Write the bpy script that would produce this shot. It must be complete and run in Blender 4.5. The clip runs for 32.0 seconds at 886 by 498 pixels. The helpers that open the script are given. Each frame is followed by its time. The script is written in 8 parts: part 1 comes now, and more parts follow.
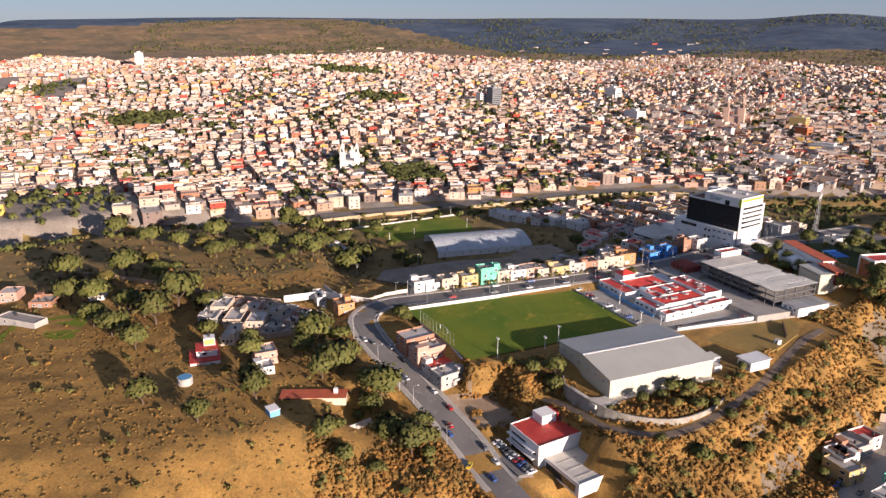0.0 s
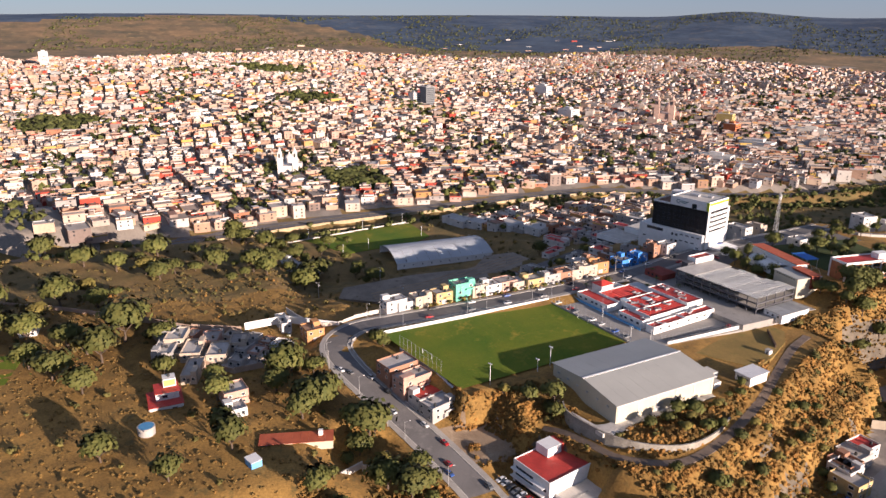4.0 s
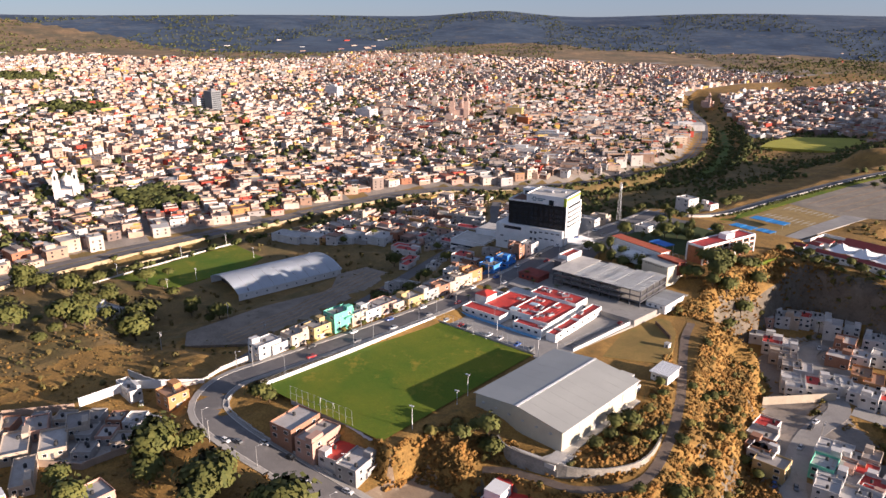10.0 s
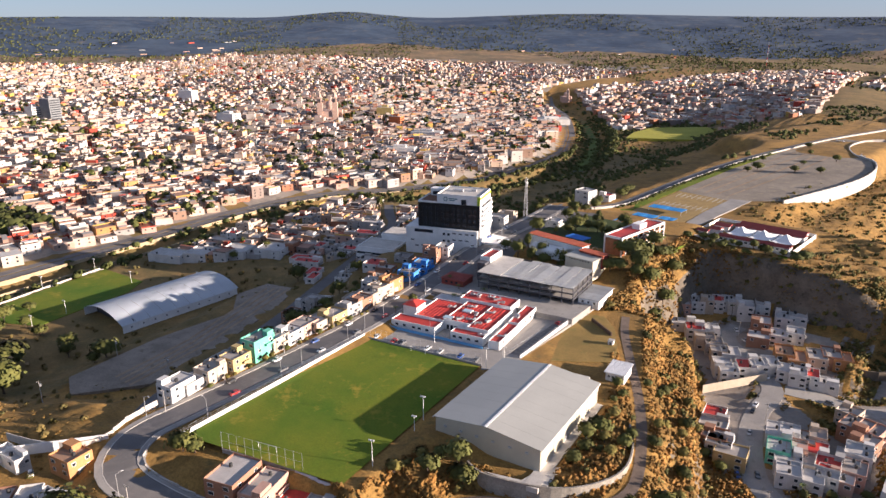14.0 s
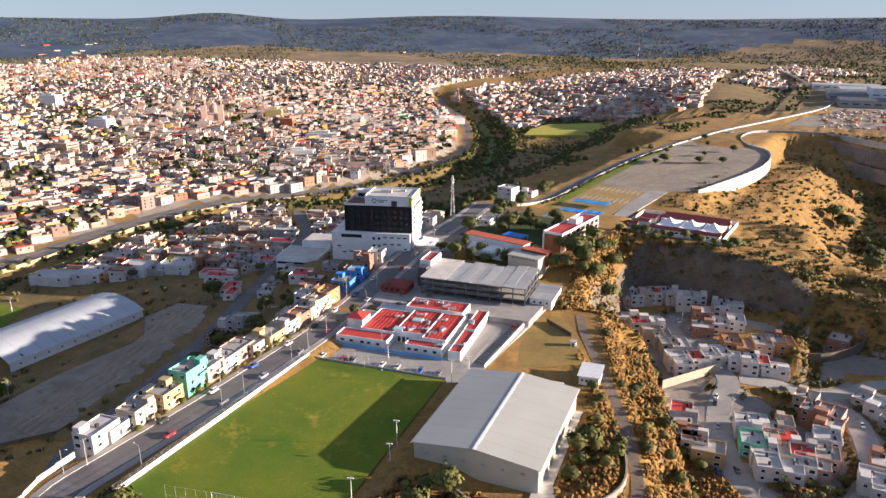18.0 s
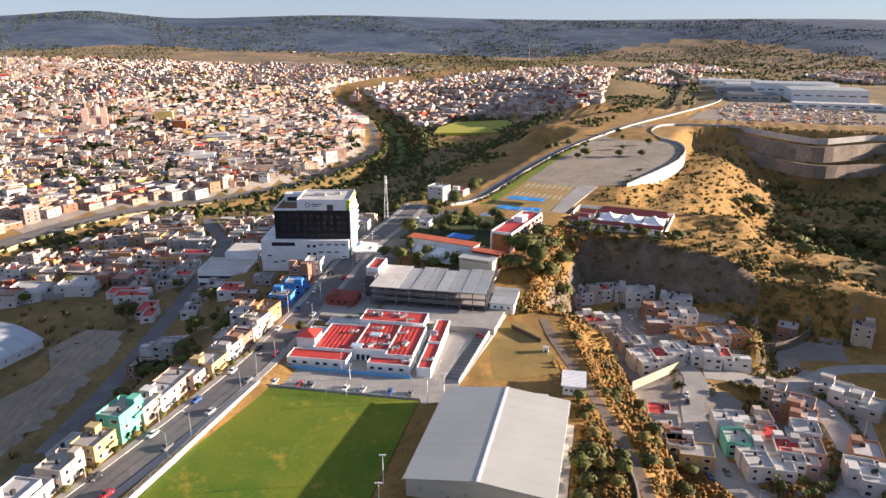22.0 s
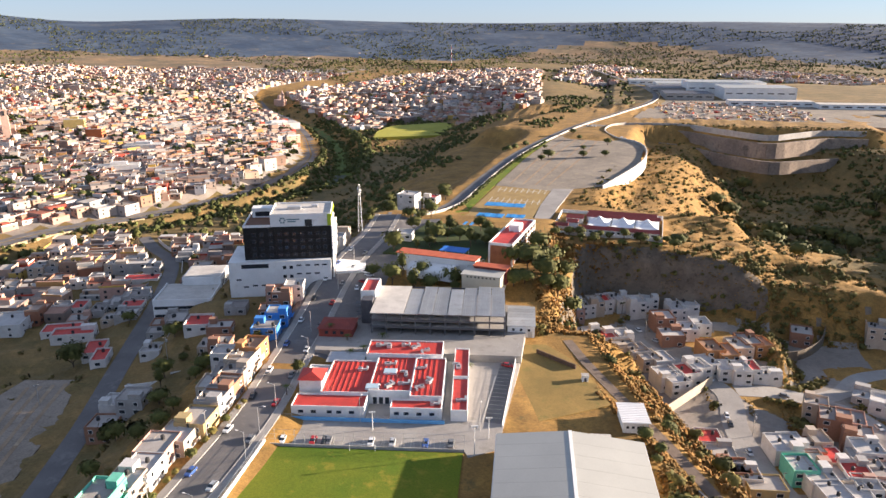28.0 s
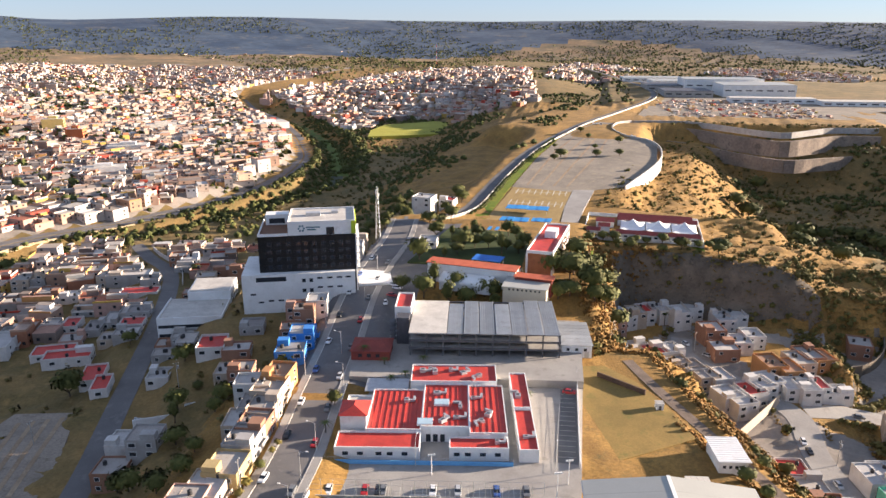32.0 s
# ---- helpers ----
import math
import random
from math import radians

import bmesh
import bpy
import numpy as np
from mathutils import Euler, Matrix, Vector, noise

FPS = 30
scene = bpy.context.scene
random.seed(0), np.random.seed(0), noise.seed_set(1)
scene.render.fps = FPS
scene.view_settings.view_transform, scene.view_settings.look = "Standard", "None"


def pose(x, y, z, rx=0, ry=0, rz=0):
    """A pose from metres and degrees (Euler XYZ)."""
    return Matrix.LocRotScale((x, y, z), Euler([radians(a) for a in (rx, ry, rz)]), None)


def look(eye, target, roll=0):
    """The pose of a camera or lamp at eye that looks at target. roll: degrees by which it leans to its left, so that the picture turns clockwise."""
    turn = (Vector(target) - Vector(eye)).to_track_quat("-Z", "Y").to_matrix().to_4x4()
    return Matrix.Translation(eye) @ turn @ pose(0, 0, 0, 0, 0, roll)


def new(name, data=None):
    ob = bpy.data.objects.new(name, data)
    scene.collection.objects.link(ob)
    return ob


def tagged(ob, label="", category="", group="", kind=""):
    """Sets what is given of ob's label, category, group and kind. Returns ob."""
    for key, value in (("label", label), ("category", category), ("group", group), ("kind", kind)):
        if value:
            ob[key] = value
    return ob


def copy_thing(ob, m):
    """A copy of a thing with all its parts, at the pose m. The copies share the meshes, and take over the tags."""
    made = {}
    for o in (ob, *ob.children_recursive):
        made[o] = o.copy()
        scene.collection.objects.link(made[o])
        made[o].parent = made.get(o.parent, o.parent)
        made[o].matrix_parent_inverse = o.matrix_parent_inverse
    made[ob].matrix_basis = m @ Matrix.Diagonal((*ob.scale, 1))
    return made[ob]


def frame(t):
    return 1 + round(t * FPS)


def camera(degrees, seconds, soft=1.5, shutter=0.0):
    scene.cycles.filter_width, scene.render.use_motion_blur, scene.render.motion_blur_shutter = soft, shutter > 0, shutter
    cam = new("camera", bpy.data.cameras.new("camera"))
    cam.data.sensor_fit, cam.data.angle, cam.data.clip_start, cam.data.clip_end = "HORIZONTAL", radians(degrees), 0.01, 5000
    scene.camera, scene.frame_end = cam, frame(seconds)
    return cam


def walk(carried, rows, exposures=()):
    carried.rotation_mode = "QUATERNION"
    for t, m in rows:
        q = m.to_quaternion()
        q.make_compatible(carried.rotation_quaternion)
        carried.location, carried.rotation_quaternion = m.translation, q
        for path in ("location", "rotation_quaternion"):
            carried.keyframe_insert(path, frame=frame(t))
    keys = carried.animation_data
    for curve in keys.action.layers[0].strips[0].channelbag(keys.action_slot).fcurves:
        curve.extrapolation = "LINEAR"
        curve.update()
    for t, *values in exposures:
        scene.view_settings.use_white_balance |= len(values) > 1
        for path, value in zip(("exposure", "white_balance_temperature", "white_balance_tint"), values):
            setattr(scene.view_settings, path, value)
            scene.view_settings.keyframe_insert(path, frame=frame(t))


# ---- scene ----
cam = camera(63.58, 32.0)
PATH = [
    (0.0, (339.29, -161.84, 138.86), (155.10, -112.36, 78.18), 0.07),
    (1.0, (331.86, -166.01, 139.36), (149.27, -111.05, 78.65), 0.22),
    (2.0, (323.95, -170.32, 140.24), (142.76, -111.27, 79.21), 0.26),
    (2.5, (319.68, -172.69, 140.68), (139.29, -111.44, 79.47), 0.26),
    (4.5, (302.62, -181.64, 141.53), (126.88, -108.46, 80.00), 0.19),
    (5.0, (297.65, -183.79, 141.28), (123.50, -106.95, 79.71), 0.15),
    (6.0, (288.33, -187.85, 141.17), (117.67, -103.52, 79.67), 0.14),
    (7.0, (279.07, -191.21, 140.74), (112.22, -99.52, 79.37), 0.16),
    (8.0, (269.11, -194.57, 140.10), (110.12, -89.87, 78.76), 0.16),
    (9.0, (259.26, -197.60, 139.29), (106.63, -83.80, 78.02), 0.16),
    (10.0, (249.03, -200.09, 138.49), (102.43, -78.67, 77.12), 0.02),
    (11.0, (238.96, -202.93, 137.63), (99.08, -73.84, 76.26), -0.25),
    (12.0, (228.92, -203.07, 136.18), (95.82, -66.99, 74.78), -0.10),
    (13.0, (218.26, -203.65, 134.52), (92.69, -60.57, 73.22), -0.21),
    (14.0, (208.29, -203.79, 132.96), (89.30, -55.06, 71.96), -0.26),
    (14.5, (203.73, -203.65, 132.20), (87.80, -52.48, 71.32), -0.26),
    (16.5, (184.91, -201.07, 128.23), (81.99, -40.60, 67.76), -0.17),
    (17.0, (179.63, -200.11, 127.33), (80.55, -37.25, 66.80), -0.18),
    (18.0, (171.05, -199.31, 125.78), (78.79, -32.45, 65.40), -0.15),
    (19.0, (162.25, -196.93, 124.40), (76.84, -26.49, 63.94), -0.07),
    (20.0, (153.67, -194.23, 122.64), (74.91, -20.55, 62.36), 0.08),
    (21.0, (144.98, -191.06, 120.96), (72.94, -14.47, 60.76), 0.10),
    (22.0, (136.04, -187.41, 119.62), (70.63, -8.25, 59.41), 0.06),
    (23.0, (127.48, -183.83, 118.62), (66.92, -2.97, 58.44), 0.00),
    (24.0, (119.37, -179.81, 117.81), (63.03, 2.43, 57.70), -0.01),
    (25.0, (111.59, -175.47, 116.46), (59.69, 8.17, 56.60), 0.05),
    (25.5, (107.93, -173.26, 115.80), (57.87, 10.93, 56.06), 0.09),
    (27.5, (92.74, -163.66, 113.51), (48.61, 22.19, 54.27), -0.04),
    (28.0, (89.11, -161.48, 113.13), (45.58, 24.55, 54.00), -0.03),
    (29.0, (81.67, -155.61, 111.90), (39.16, 30.68, 52.97), 0.04),
    (30.0, (74.38, -149.89, 110.67), (33.25, 36.72, 51.89), 0.06),
    (31.0, (67.01, -143.80, 109.22), (27.62, 43.16, 50.41), 0.01),
    (32.0, (59.81, -137.51, 108.35), (21.84, 49.58, 49.08), -0.00),
]
walk(cam, [(t, look(eye, target, roll)) for t, eye, target, roll in PATH], exposures=[(0.0, 1.15, 6120, 21), (13.0, 1.48, 6020, 18), (32.0, 2.04, 6250, 14)])

# ---- light ----
SUN_AZ, SUN_EL = 65.0, 11.0          # compass of the sun: degrees from +y towards +x, and above the horizon
world = bpy.data.worlds.new("sky")
scene.world = world
world.use_nodes = True
wn = world.node_tree
sky = wn.nodes.new("ShaderNodeTexSky")
sky.sky_type, sky.sun_disc = "NISHITA", False
sky.sun_elevation, sky.sun_rotation = radians(SUN_EL), radians(SUN_AZ)
sky.altitude, sky.air_density, sky.dust_density, sky.ozone_density = 1800, 1.0, 0.3, 3.5
haze = wn.nodes.new("ShaderNodeMix")                    # thin high haze evens out the clear sky
haze.data_type = "RGBA"
haze.inputs["Factor"].default_value = 0.72
haze.inputs["B"].default_value = (1.62, 1.90, 2.45, 1.0)
wn.links.new(sky.outputs[0], haze.inputs["A"])
wn.links.new(haze.outputs["Result"], wn.nodes["Background"].inputs[0])
wn.nodes["Background"].inputs[1].default_value = 0.067
sun = new("sun", bpy.data.lights.new("sun", "SUN"))
sun.data.energy, sun.data.angle, sun.data.color = 5.0, radians(0.6), (1.0, 0.82, 0.62)
_d = Vector((math.sin(radians(SUN_AZ)) * math.cos(radians(SUN_EL)), math.cos(radians(SUN_AZ)) * math.cos(radians(SUN_EL)), math.sin(radians(SUN_EL))))
sun.matrix_world = look(_d * 400, (0, 0, 0))

# ---- tools ----
def part(name, bm, mat, parent=None, label=""):
    """Links a bmesh (or a mesh) as one object under a thing."""
    if isinstance(bm, bpy.types.Mesh):
        me = bm
    else:
        me = bpy.data.meshes.new(name)
        bm.to_mesh(me)
        bm.free()
    if mat is not None and not me.materials:
        me.materials.append(mat)
    ob = new(name, me)
    if parent is not None:
        ob.parent = parent
    if label:
        ob["label"] = label
    return ob


def empty(name, m, label="", category="", group="", kind=""):
    ob = new(name)
    ob.empty_display_size = 0.5
    ob.matrix_world = m
    return tagged(ob, label, category, group, kind)


CUBE_V = np.array([(x, y, z) for z in (0, 1) for y in (-0.5, 0.5) for x in (-0.5, 0.5)])
CUBE_F = np.array([(0, 2, 3, 1), (4, 5, 7, 6), (0, 1, 5, 4), (1, 3, 7, 5), (3, 2, 6, 7), (2, 0, 4, 6)])


def box_mesh(name, rows, mats=(), slots=None):
    """One mesh of many boxes. A row: x, y, z of the middle of its foot, width, depth, height, turn in radians."""
    r = np.asarray(rows, float).reshape(-1, 7)
    v = CUBE_V[None] * r[:, None, 3:6]
    c, s = np.cos(r[:, 6])[:, None], np.sin(r[:, 6])[:, None]
    p = np.stack([v[..., 0] * c - v[..., 1] * s, v[..., 0] * s + v[..., 1] * c, v[..., 2]], -1) + r[:, None, :3]
    return quad_mesh(name, p.reshape(-1, 3), (CUBE_F[None] + 8 * np.arange(len(r))[:, None, None]).reshape(-1, 4), mats,
                     None if slots is None else np.repeat(slots, 6))


def quad_mesh(name, verts, faces, mats=(), slots=None, smooth=False):
    me = bpy.data.meshes.new(name)
    verts, faces = np.asarray(verts, np.float32), np.asarray(faces, np.int32)
    k = faces.shape[1]
    me.vertices.add(len(verts))
    me.vertices.foreach_set("co", verts.ravel())
    me.loops.add(faces.size)
    me.loops.foreach_set("vertex_index", faces.ravel())
    me.polygons.add(len(faces))
    me.polygons.foreach_set("loop_start", np.arange(len(faces), dtype=np.int32) * k)
    me.polygons.foreach_set("loop_total", np.full(len(faces), k, np.int32))
    for m in mats:
        me.materials.append(m)
    if slots is not None:
        me.polygons.foreach_set("material_index", np.asarray(slots, np.int32))
    me.polygons.foreach_set("use_smooth", np.full(len(faces), smooth))
    me.update(calc_edges=True)
    return me


def box(bm, x, y, z, w, d, h, turn=0.0):
    """Adds a box to bm: middle of its foot, width, depth, height, turn in degrees."""
    m = pose(x, y, z, 0, 0, turn) @ Matrix.Translation((0, 0, h / 2)) @ Matrix.Diagonal((w, d, h, 1))
    return bmesh.ops.create_cube(bm, size=1, matrix=m)["verts"]


def cyl(bm, a, b, r0, r1=None, n=8):
    """Adds a round bar from a to b."""
    a, b = Vector(a), Vector(b)
    m = Matrix.Translation((a + b) / 2) @ (b - a).to_track_quat("Z", "Y").to_matrix().to_4x4()
    return bmesh.ops.create_cone(bm, cap_ends=True, segments=n, radius1=r0, radius2=r0 if r1 is None else r1, depth=(b - a).length, matrix=m)["verts"]


def prism(bm, pts, z0, z1):
    """Adds an upright prism over the outline pts (x, y)."""
    lo = [bm.verts.new((x, y, z0)) for x, y in pts]
    hi = [bm.verts.new((x, y, z1)) for x, y in pts]
    n = len(pts)
    bm.faces.new(lo[::-1]), bm.faces.new(hi)
    for i in range(n):
        bm.faces.new((lo[i], lo[(i + 1) % n], hi[(i + 1) % n], hi[i]))
    return lo + hi


def bms():
    return bmesh.new()


# ---- materials ----
def surf(name, c1, c2, scale=0.3, rough=0.85, bump=0.15, fine=4.0, metal=0.0, per="", spread=0.0, ramp=None, stain=None, fine_amount=0.35, spec=0.3, puff=0.0):
    """A painted, mineral or plant surface: two colours mixed by a coarse noise, a fine grain, relief, and stains.
    puff: how far the surface takes the rounded lie stored with its clumps.
    per: 'object' or 'island' varies the brightness by piece; ramp: colours picked by piece."""
    m = bpy.data.materials.new(name)
    m.use_nodes = True
    t = m.node_tree
    b = t.nodes["Principled BSDF"]
    co = t.nodes.new("ShaderNodeTexCoord").outputs["Object"]

    def noise_at(s, detail=4.0, rgh=0.6):
        n = t.nodes.new("ShaderNodeTexNoise")
        n.inputs["Scale"].default_value, n.inputs["Detail"].default_value, n.inputs["Roughness"].default_value = s, detail, rgh
        t.links.new(co, n.inputs["Vector"])
        return n.outputs["Fac"]

    def mix(mode, fac, a, c):
        n = t.nodes.new("ShaderNodeMix")
        n.data_type, n.blend_type = "RGBA", mode
        for sock, v in ((n.inputs["Factor"], fac), (n.inputs["A"], a), (n.inputs["B"], c)):
            if isinstance(v, bpy.types.NodeSocket):
                t.links.new(v, sock)
            else:
                sock.default_value = v if isinstance(v, float) else (*v, 1.0)
        return n.outputs["Result"]

    def ramp_of(src, stops, const=False):
        n = t.nodes.new("ShaderNodeValToRGB")
        n.color_ramp.interpolation = "CONSTANT" if const else "LINEAR"
        el = n.color_ramp.elements
        while len(el) < len(stops):
            el.new(0.5)
        for e, (p, c) in zip(el, stops):
            e.position, e.color = p, (*c, 1.0)
        t.links.new(src, n.inputs["Fac"])
        return n.outputs["Color"]

    coarse = ramp_of(noise_at(scale), [(0.36, (0, 0, 0)), (0.64, (1, 1, 1))])
    rnd = None
    if per:
        rnd = t.nodes.new("ShaderNodeObjectInfo").outputs["Random"] if per == "object" else t.nodes.new("ShaderNodeNewGeometry").outputs["Random Per Island"]
    if ramp:
        base = ramp_of(rnd, [(i / len(ramp), c) for i, c in enumerate(ramp)], True)
        col = mix("MULTIPLY", coarse, base, c2)
    else:
        col = mix("MIX", coarse, c1, c2)
    if rnd is not None and spread:
        col = mix("MULTIPLY", 1.0, col, ramp_of(rnd, [(0.0, (1 - spread,) * 3), (1.0, (1 + spread * 0.3,) * 3)]))
    grain = noise_at(fine, 5.0, 0.7)
    col = mix("MULTIPLY", fine_amount, col, ramp_of(grain, [(0.3, (0.45, 0.45, 0.45)), (0.62, (1.15, 1.15, 1.15))]))
    if stain:
        col = mix("MIX", ramp_of(noise_at(scale * 2.7, 6.0, 0.75), [(0.55, (0, 0, 0)), (0.68, (1, 1, 1))]), col, stain)
    t.links.new(col, b.inputs["Base Color"])
    b.inputs["Roughness"].default_value, b.inputs["Metallic"].default_value = rough, metal
    b.inputs["Specular IOR Level"].default_value = spec
    if bump:
        n = t.nodes.new("ShaderNodeBump")
        n.inputs["Strength"].default_value, n.inputs["Distance"].default_value = bump, 0.3 / fine
        t.links.new(grain, n.inputs["Height"])
        t.links.new(n.outputs["Normal"], b.inputs["Normal"])
    if puff:
        at_ = t.nodes.new("ShaderNodeAttribute")
        at_.attribute_name = "puff"
        vt = t.nodes.new("ShaderNodeVectorTransform")
        vt.vector_type, vt.convert_from, vt.convert_to = "NORMAL", "OBJECT", "WORLD"
        t.links.new(at_.outputs["Vector"], vt.inputs[0])
        geo = t.nodes.new("ShaderNodeNewGeometry")
        mx = t.nodes.new("ShaderNodeMix")
        mx.data_type = "VECTOR"
        mx.inputs["Factor"].default_value = puff
        t.links.new(geo.outputs["Normal"], mx.inputs["A"])
        t.links.new(vt.outputs[0], mx.inputs["B"])
        vn = t.nodes.new("ShaderNodeVectorMath")
        vn.operation = "NORMALIZE"
        t.links.new(mx.outputs["Result"], vn.inputs[0])
        t.links.new(vn.outputs[0], b.inputs["Normal"])
    return m


WHITE = surf("white_paint", (0.80, 0.79, 0.77), (0.70, 0.69, 0.67), 0.15, 0.7, 0.05, 2.0, stain=(0.62, 0.60, 0.56), fine_amount=0.12)
CREAM = surf("cream_sheet", (0.54, 0.49, 0.38), (0.49, 0.445, 0.345), 0.2, 0.5, 0.03, 3.0, fine_amount=0.12)
ROOF_SHEET = surf("painted_roof_sheet", (0.41, 0.405, 0.365), (0.37, 0.365, 0.33), 0.05, 0.42, 0.02, 2.0, fine_amount=0.1)
DECK_SHEET = surf("zinc_sheet", (0.46, 0.47, 0.47), (0.36, 0.37, 0.37), 0.12, 0.5, 0.05, 2.0, metal=0.2, per="object", spread=0.25, stain=(0.30, 0.28, 0.25))
CONCRETE = surf("concrete", (0.42, 0.40, 0.37), (0.33, 0.31, 0.29), 0.25, 0.9, 0.2, 3.0, stain=(0.26, 0.24, 0.22))
PALE_CONC = surf("pale_concrete", (0.55, 0.52, 0.47), (0.45, 0.42, 0.38), 0.2, 0.9, 0.2, 3.0, stain=(0.38, 0.35, 0.31))
STEEL = surf("dark_steel", (0.10, 0.10, 0.11), (0.07, 0.07, 0.08), 0.6, 0.55, 0.05, 6.0)
GALV = surf("galvanised_steel", (0.55, 0.55, 0.55), (0.45, 0.45, 0.46), 0.6, 0.45, 0.05, 6.0, metal=0.5)
ASPHALT = surf("asphalt", (0.165, 0.155, 0.150), (0.125, 0.118, 0.115), 0.06, 0.9, 0.3, 5.0, stain=(0.20, 0.185, 0.175))
PAVING = surf("paving", (0.34, 0.32, 0.29), (0.27, 0.25, 0.23), 0.08, 0.9, 0.2, 3.0, stain=(0.22, 0.20, 0.18))
RED_ROOF = surf("red_roof_coating", (0.54, 0.058, 0.042), (0.42, 0.045, 0.034), 0.2, 0.55, 0.1, 3.0, stain=(0.26, 0.045, 0.035))
BRICK_RED = surf("maroon_plaster", (0.26, 0.06, 0.045), (0.20, 0.05, 0.04), 0.3, 0.8, 0.1, 3.0)
LIGHT_BLUE = surf("light_blue_paint", (0.16, 0.42, 0.72), (0.13, 0.36, 0.64), 0.3, 0.7, 0.05, 3.0)
STRONG_BLUE = surf("strong_blue_paint", (0.03, 0.17, 0.55), (0.025, 0.13, 0.45), 0.3, 0.6, 0.05, 3.0)
GLASS = surf("dark_window_glass", (0.035, 0.042, 0.05), (0.02, 0.024, 0.03), 0.4, 0.12, 0.0, 2.0, spec=0.6, fine_amount=0.1)
BLACK_PANEL = surf("black_panel", (0.020, 0.021, 0.023), (0.014, 0.015, 0.016), 0.3, 0.35, 0.0, 2.0, per="object", spread=0.3, fine_amount=0.1)
TURF = surf("turf", (0.072, 0.138, 0.006), (0.155, 0.175, 0.010), 0.030, 0.95, 0.5, 1.8, stain=(0.27, 0.215, 0.022), fine_amount=0.5)
DIRT = surf("bare_earth", (0.34, 0.25, 0.165), (0.25, 0.175, 0.11), 0.08, 0.95, 0.4, 1.5, stain=(0.40, 0.31, 0.21))
LEAF = surf("acacia_leaves", (0.135, 0.130, 0.030), (0.078, 0.090, 0.020), 0.8, 0.8, 0.0, 3.0, per="object", spread=0.3, fine_amount=0.5, puff=0.72)
LEAF_DRY = surf("dry_leaves", (0.23, 0.185, 0.045), (0.17, 0.14, 0.032), 0.8, 0.85, 0.0, 3.0, per="object", spread=0.3, fine_amount=0.5, puff=0.72)
SCRUB = surf("dry_grass", (0.33, 0.185, 0.055), (0.22, 0.125, 0.04), 0.06, 0.95, 0.0, 1.5, per="island", spread=0.5, fine_amount=0.3)
BARK = surf("bark", (0.12, 0.085, 0.06), (0.08, 0.06, 0.045), 2.0, 0.95, 0.3, 8.0)
ROCK = surf("quarried_rock", (0.185, 0.150, 0.110), (0.115, 0.095, 0.072), 0.12, 0.95, 0.6, 0.8, stain=(0.065, 0.055, 0.040))
HOUSE_RAMP = [(0.72, 0.70, 0.68), (0.50, 0.37, 0.29), (0.66, 0.60, 0.57), (0.62, 0.47, 0.42), (0.40, 0.37, 0.36), (0.56, 0.48, 0.42), (0.42, 0.27, 0.19), (0.62, 0.57, 0.53), (0.44, 0.31, 0.24), (0.52, 0.37, 0.27), (0.34, 0.23, 0.18),
              (0.54, 0.42, 0.32), (0.38, 0.17, 0.10), (0.46, 0.39, 0.34), (0.55, 0.42, 0.34), (0.28, 0.22, 0.19), (0.68, 0.66, 0.64), (0.52, 0.30, 0.12),
              (0.60, 0.52, 0.45), (0.56, 0.46, 0.39), (0.36, 0.24, 0.18), (0.22, 0.17, 0.15), (0.56, 0.38, 0.10),
              (0.64, 0.60, 0.56), (0.55, 0.42, 0.36), (0.44, 0.07, 0.045), (0.52, 0.33, 0.27), (0.34, 0.36, 0.36), (0.46, 0.32, 0.24), (0.58, 0.47, 0.38)]
TOWN_WALL = surf("town_plaster", (1, 1, 1), (0.70, 0.66, 0.62), 0.03, 0.9, 0.05, 0.6, per="island", ramp=HOUSE_RAMP, fine_amount=0.3)
HOUSE_WALL = surf("house_plaster", (1, 1, 1), (0.86, 0.84, 0.82), 0.2, 0.9, 0.1, 2.0, per="object", ramp=HOUSE_RAMP, fine_amount=0.2)
TANK = surf("black_plastic_tank", (0.03, 0.03, 0.032), (0.05, 0.05, 0.05), 0.5, 0.6, 0.0, 2.0)


# ---- the ground ----
def sstep(a, b, x):
    t = np.clip((x - a) / (b - a), 0, 1)
    return t * t * (3 - 2 * t)


def pad(h, x, y, cx, cy, rx, ry, turn, level, soft, gx=0.0, gy=0.0):
    """Blends the ground to a level (with slopes gx, gy) inside a turned, rounded rectangle; soft: the width of the bank round it."""
    c, s = math.cos(radians(turn)), math.sin(radians(turn))
    u, v = (x - cx) * c + (y - cy) * s, -(x - cx) * s + (y - cy) * c
    qx, qy = np.abs(u) - rx, np.abs(v) - ry
    d = np.hypot(np.maximum(qx, 0), np.maximum(qy, 0)) + np.minimum(np.maximum(qx, qy), 0)
    w = 1 - sstep(0, soft, d)
    return h * (1 - w) + w * (level + gx * (x - cx) + gy * (y - cy))


def along(x, y, line):
    """Distance to a line of (x, y, z) and the height of its nearest point."""
    best, hz = np.full(np.shape(x), 1e9), np.zeros(np.shape(x))
    for (x0, y0, z0), (x1, y1, z1) in zip(line, line[1:]):
        dx, dy = x1 - x0, y1 - y0
        t = np.clip(((x - x0) * dx + (y - y0) * dy) / (dx * dx + dy * dy + 1e-9), 0, 1)
        d = np.hypot(x - x0 - t * dx, y - y0 - t * dy)
        hz = np.where(d < best, z0 + t * (z1 - z0), hz)
        best = np.minimum(best, d)
    return best, hz


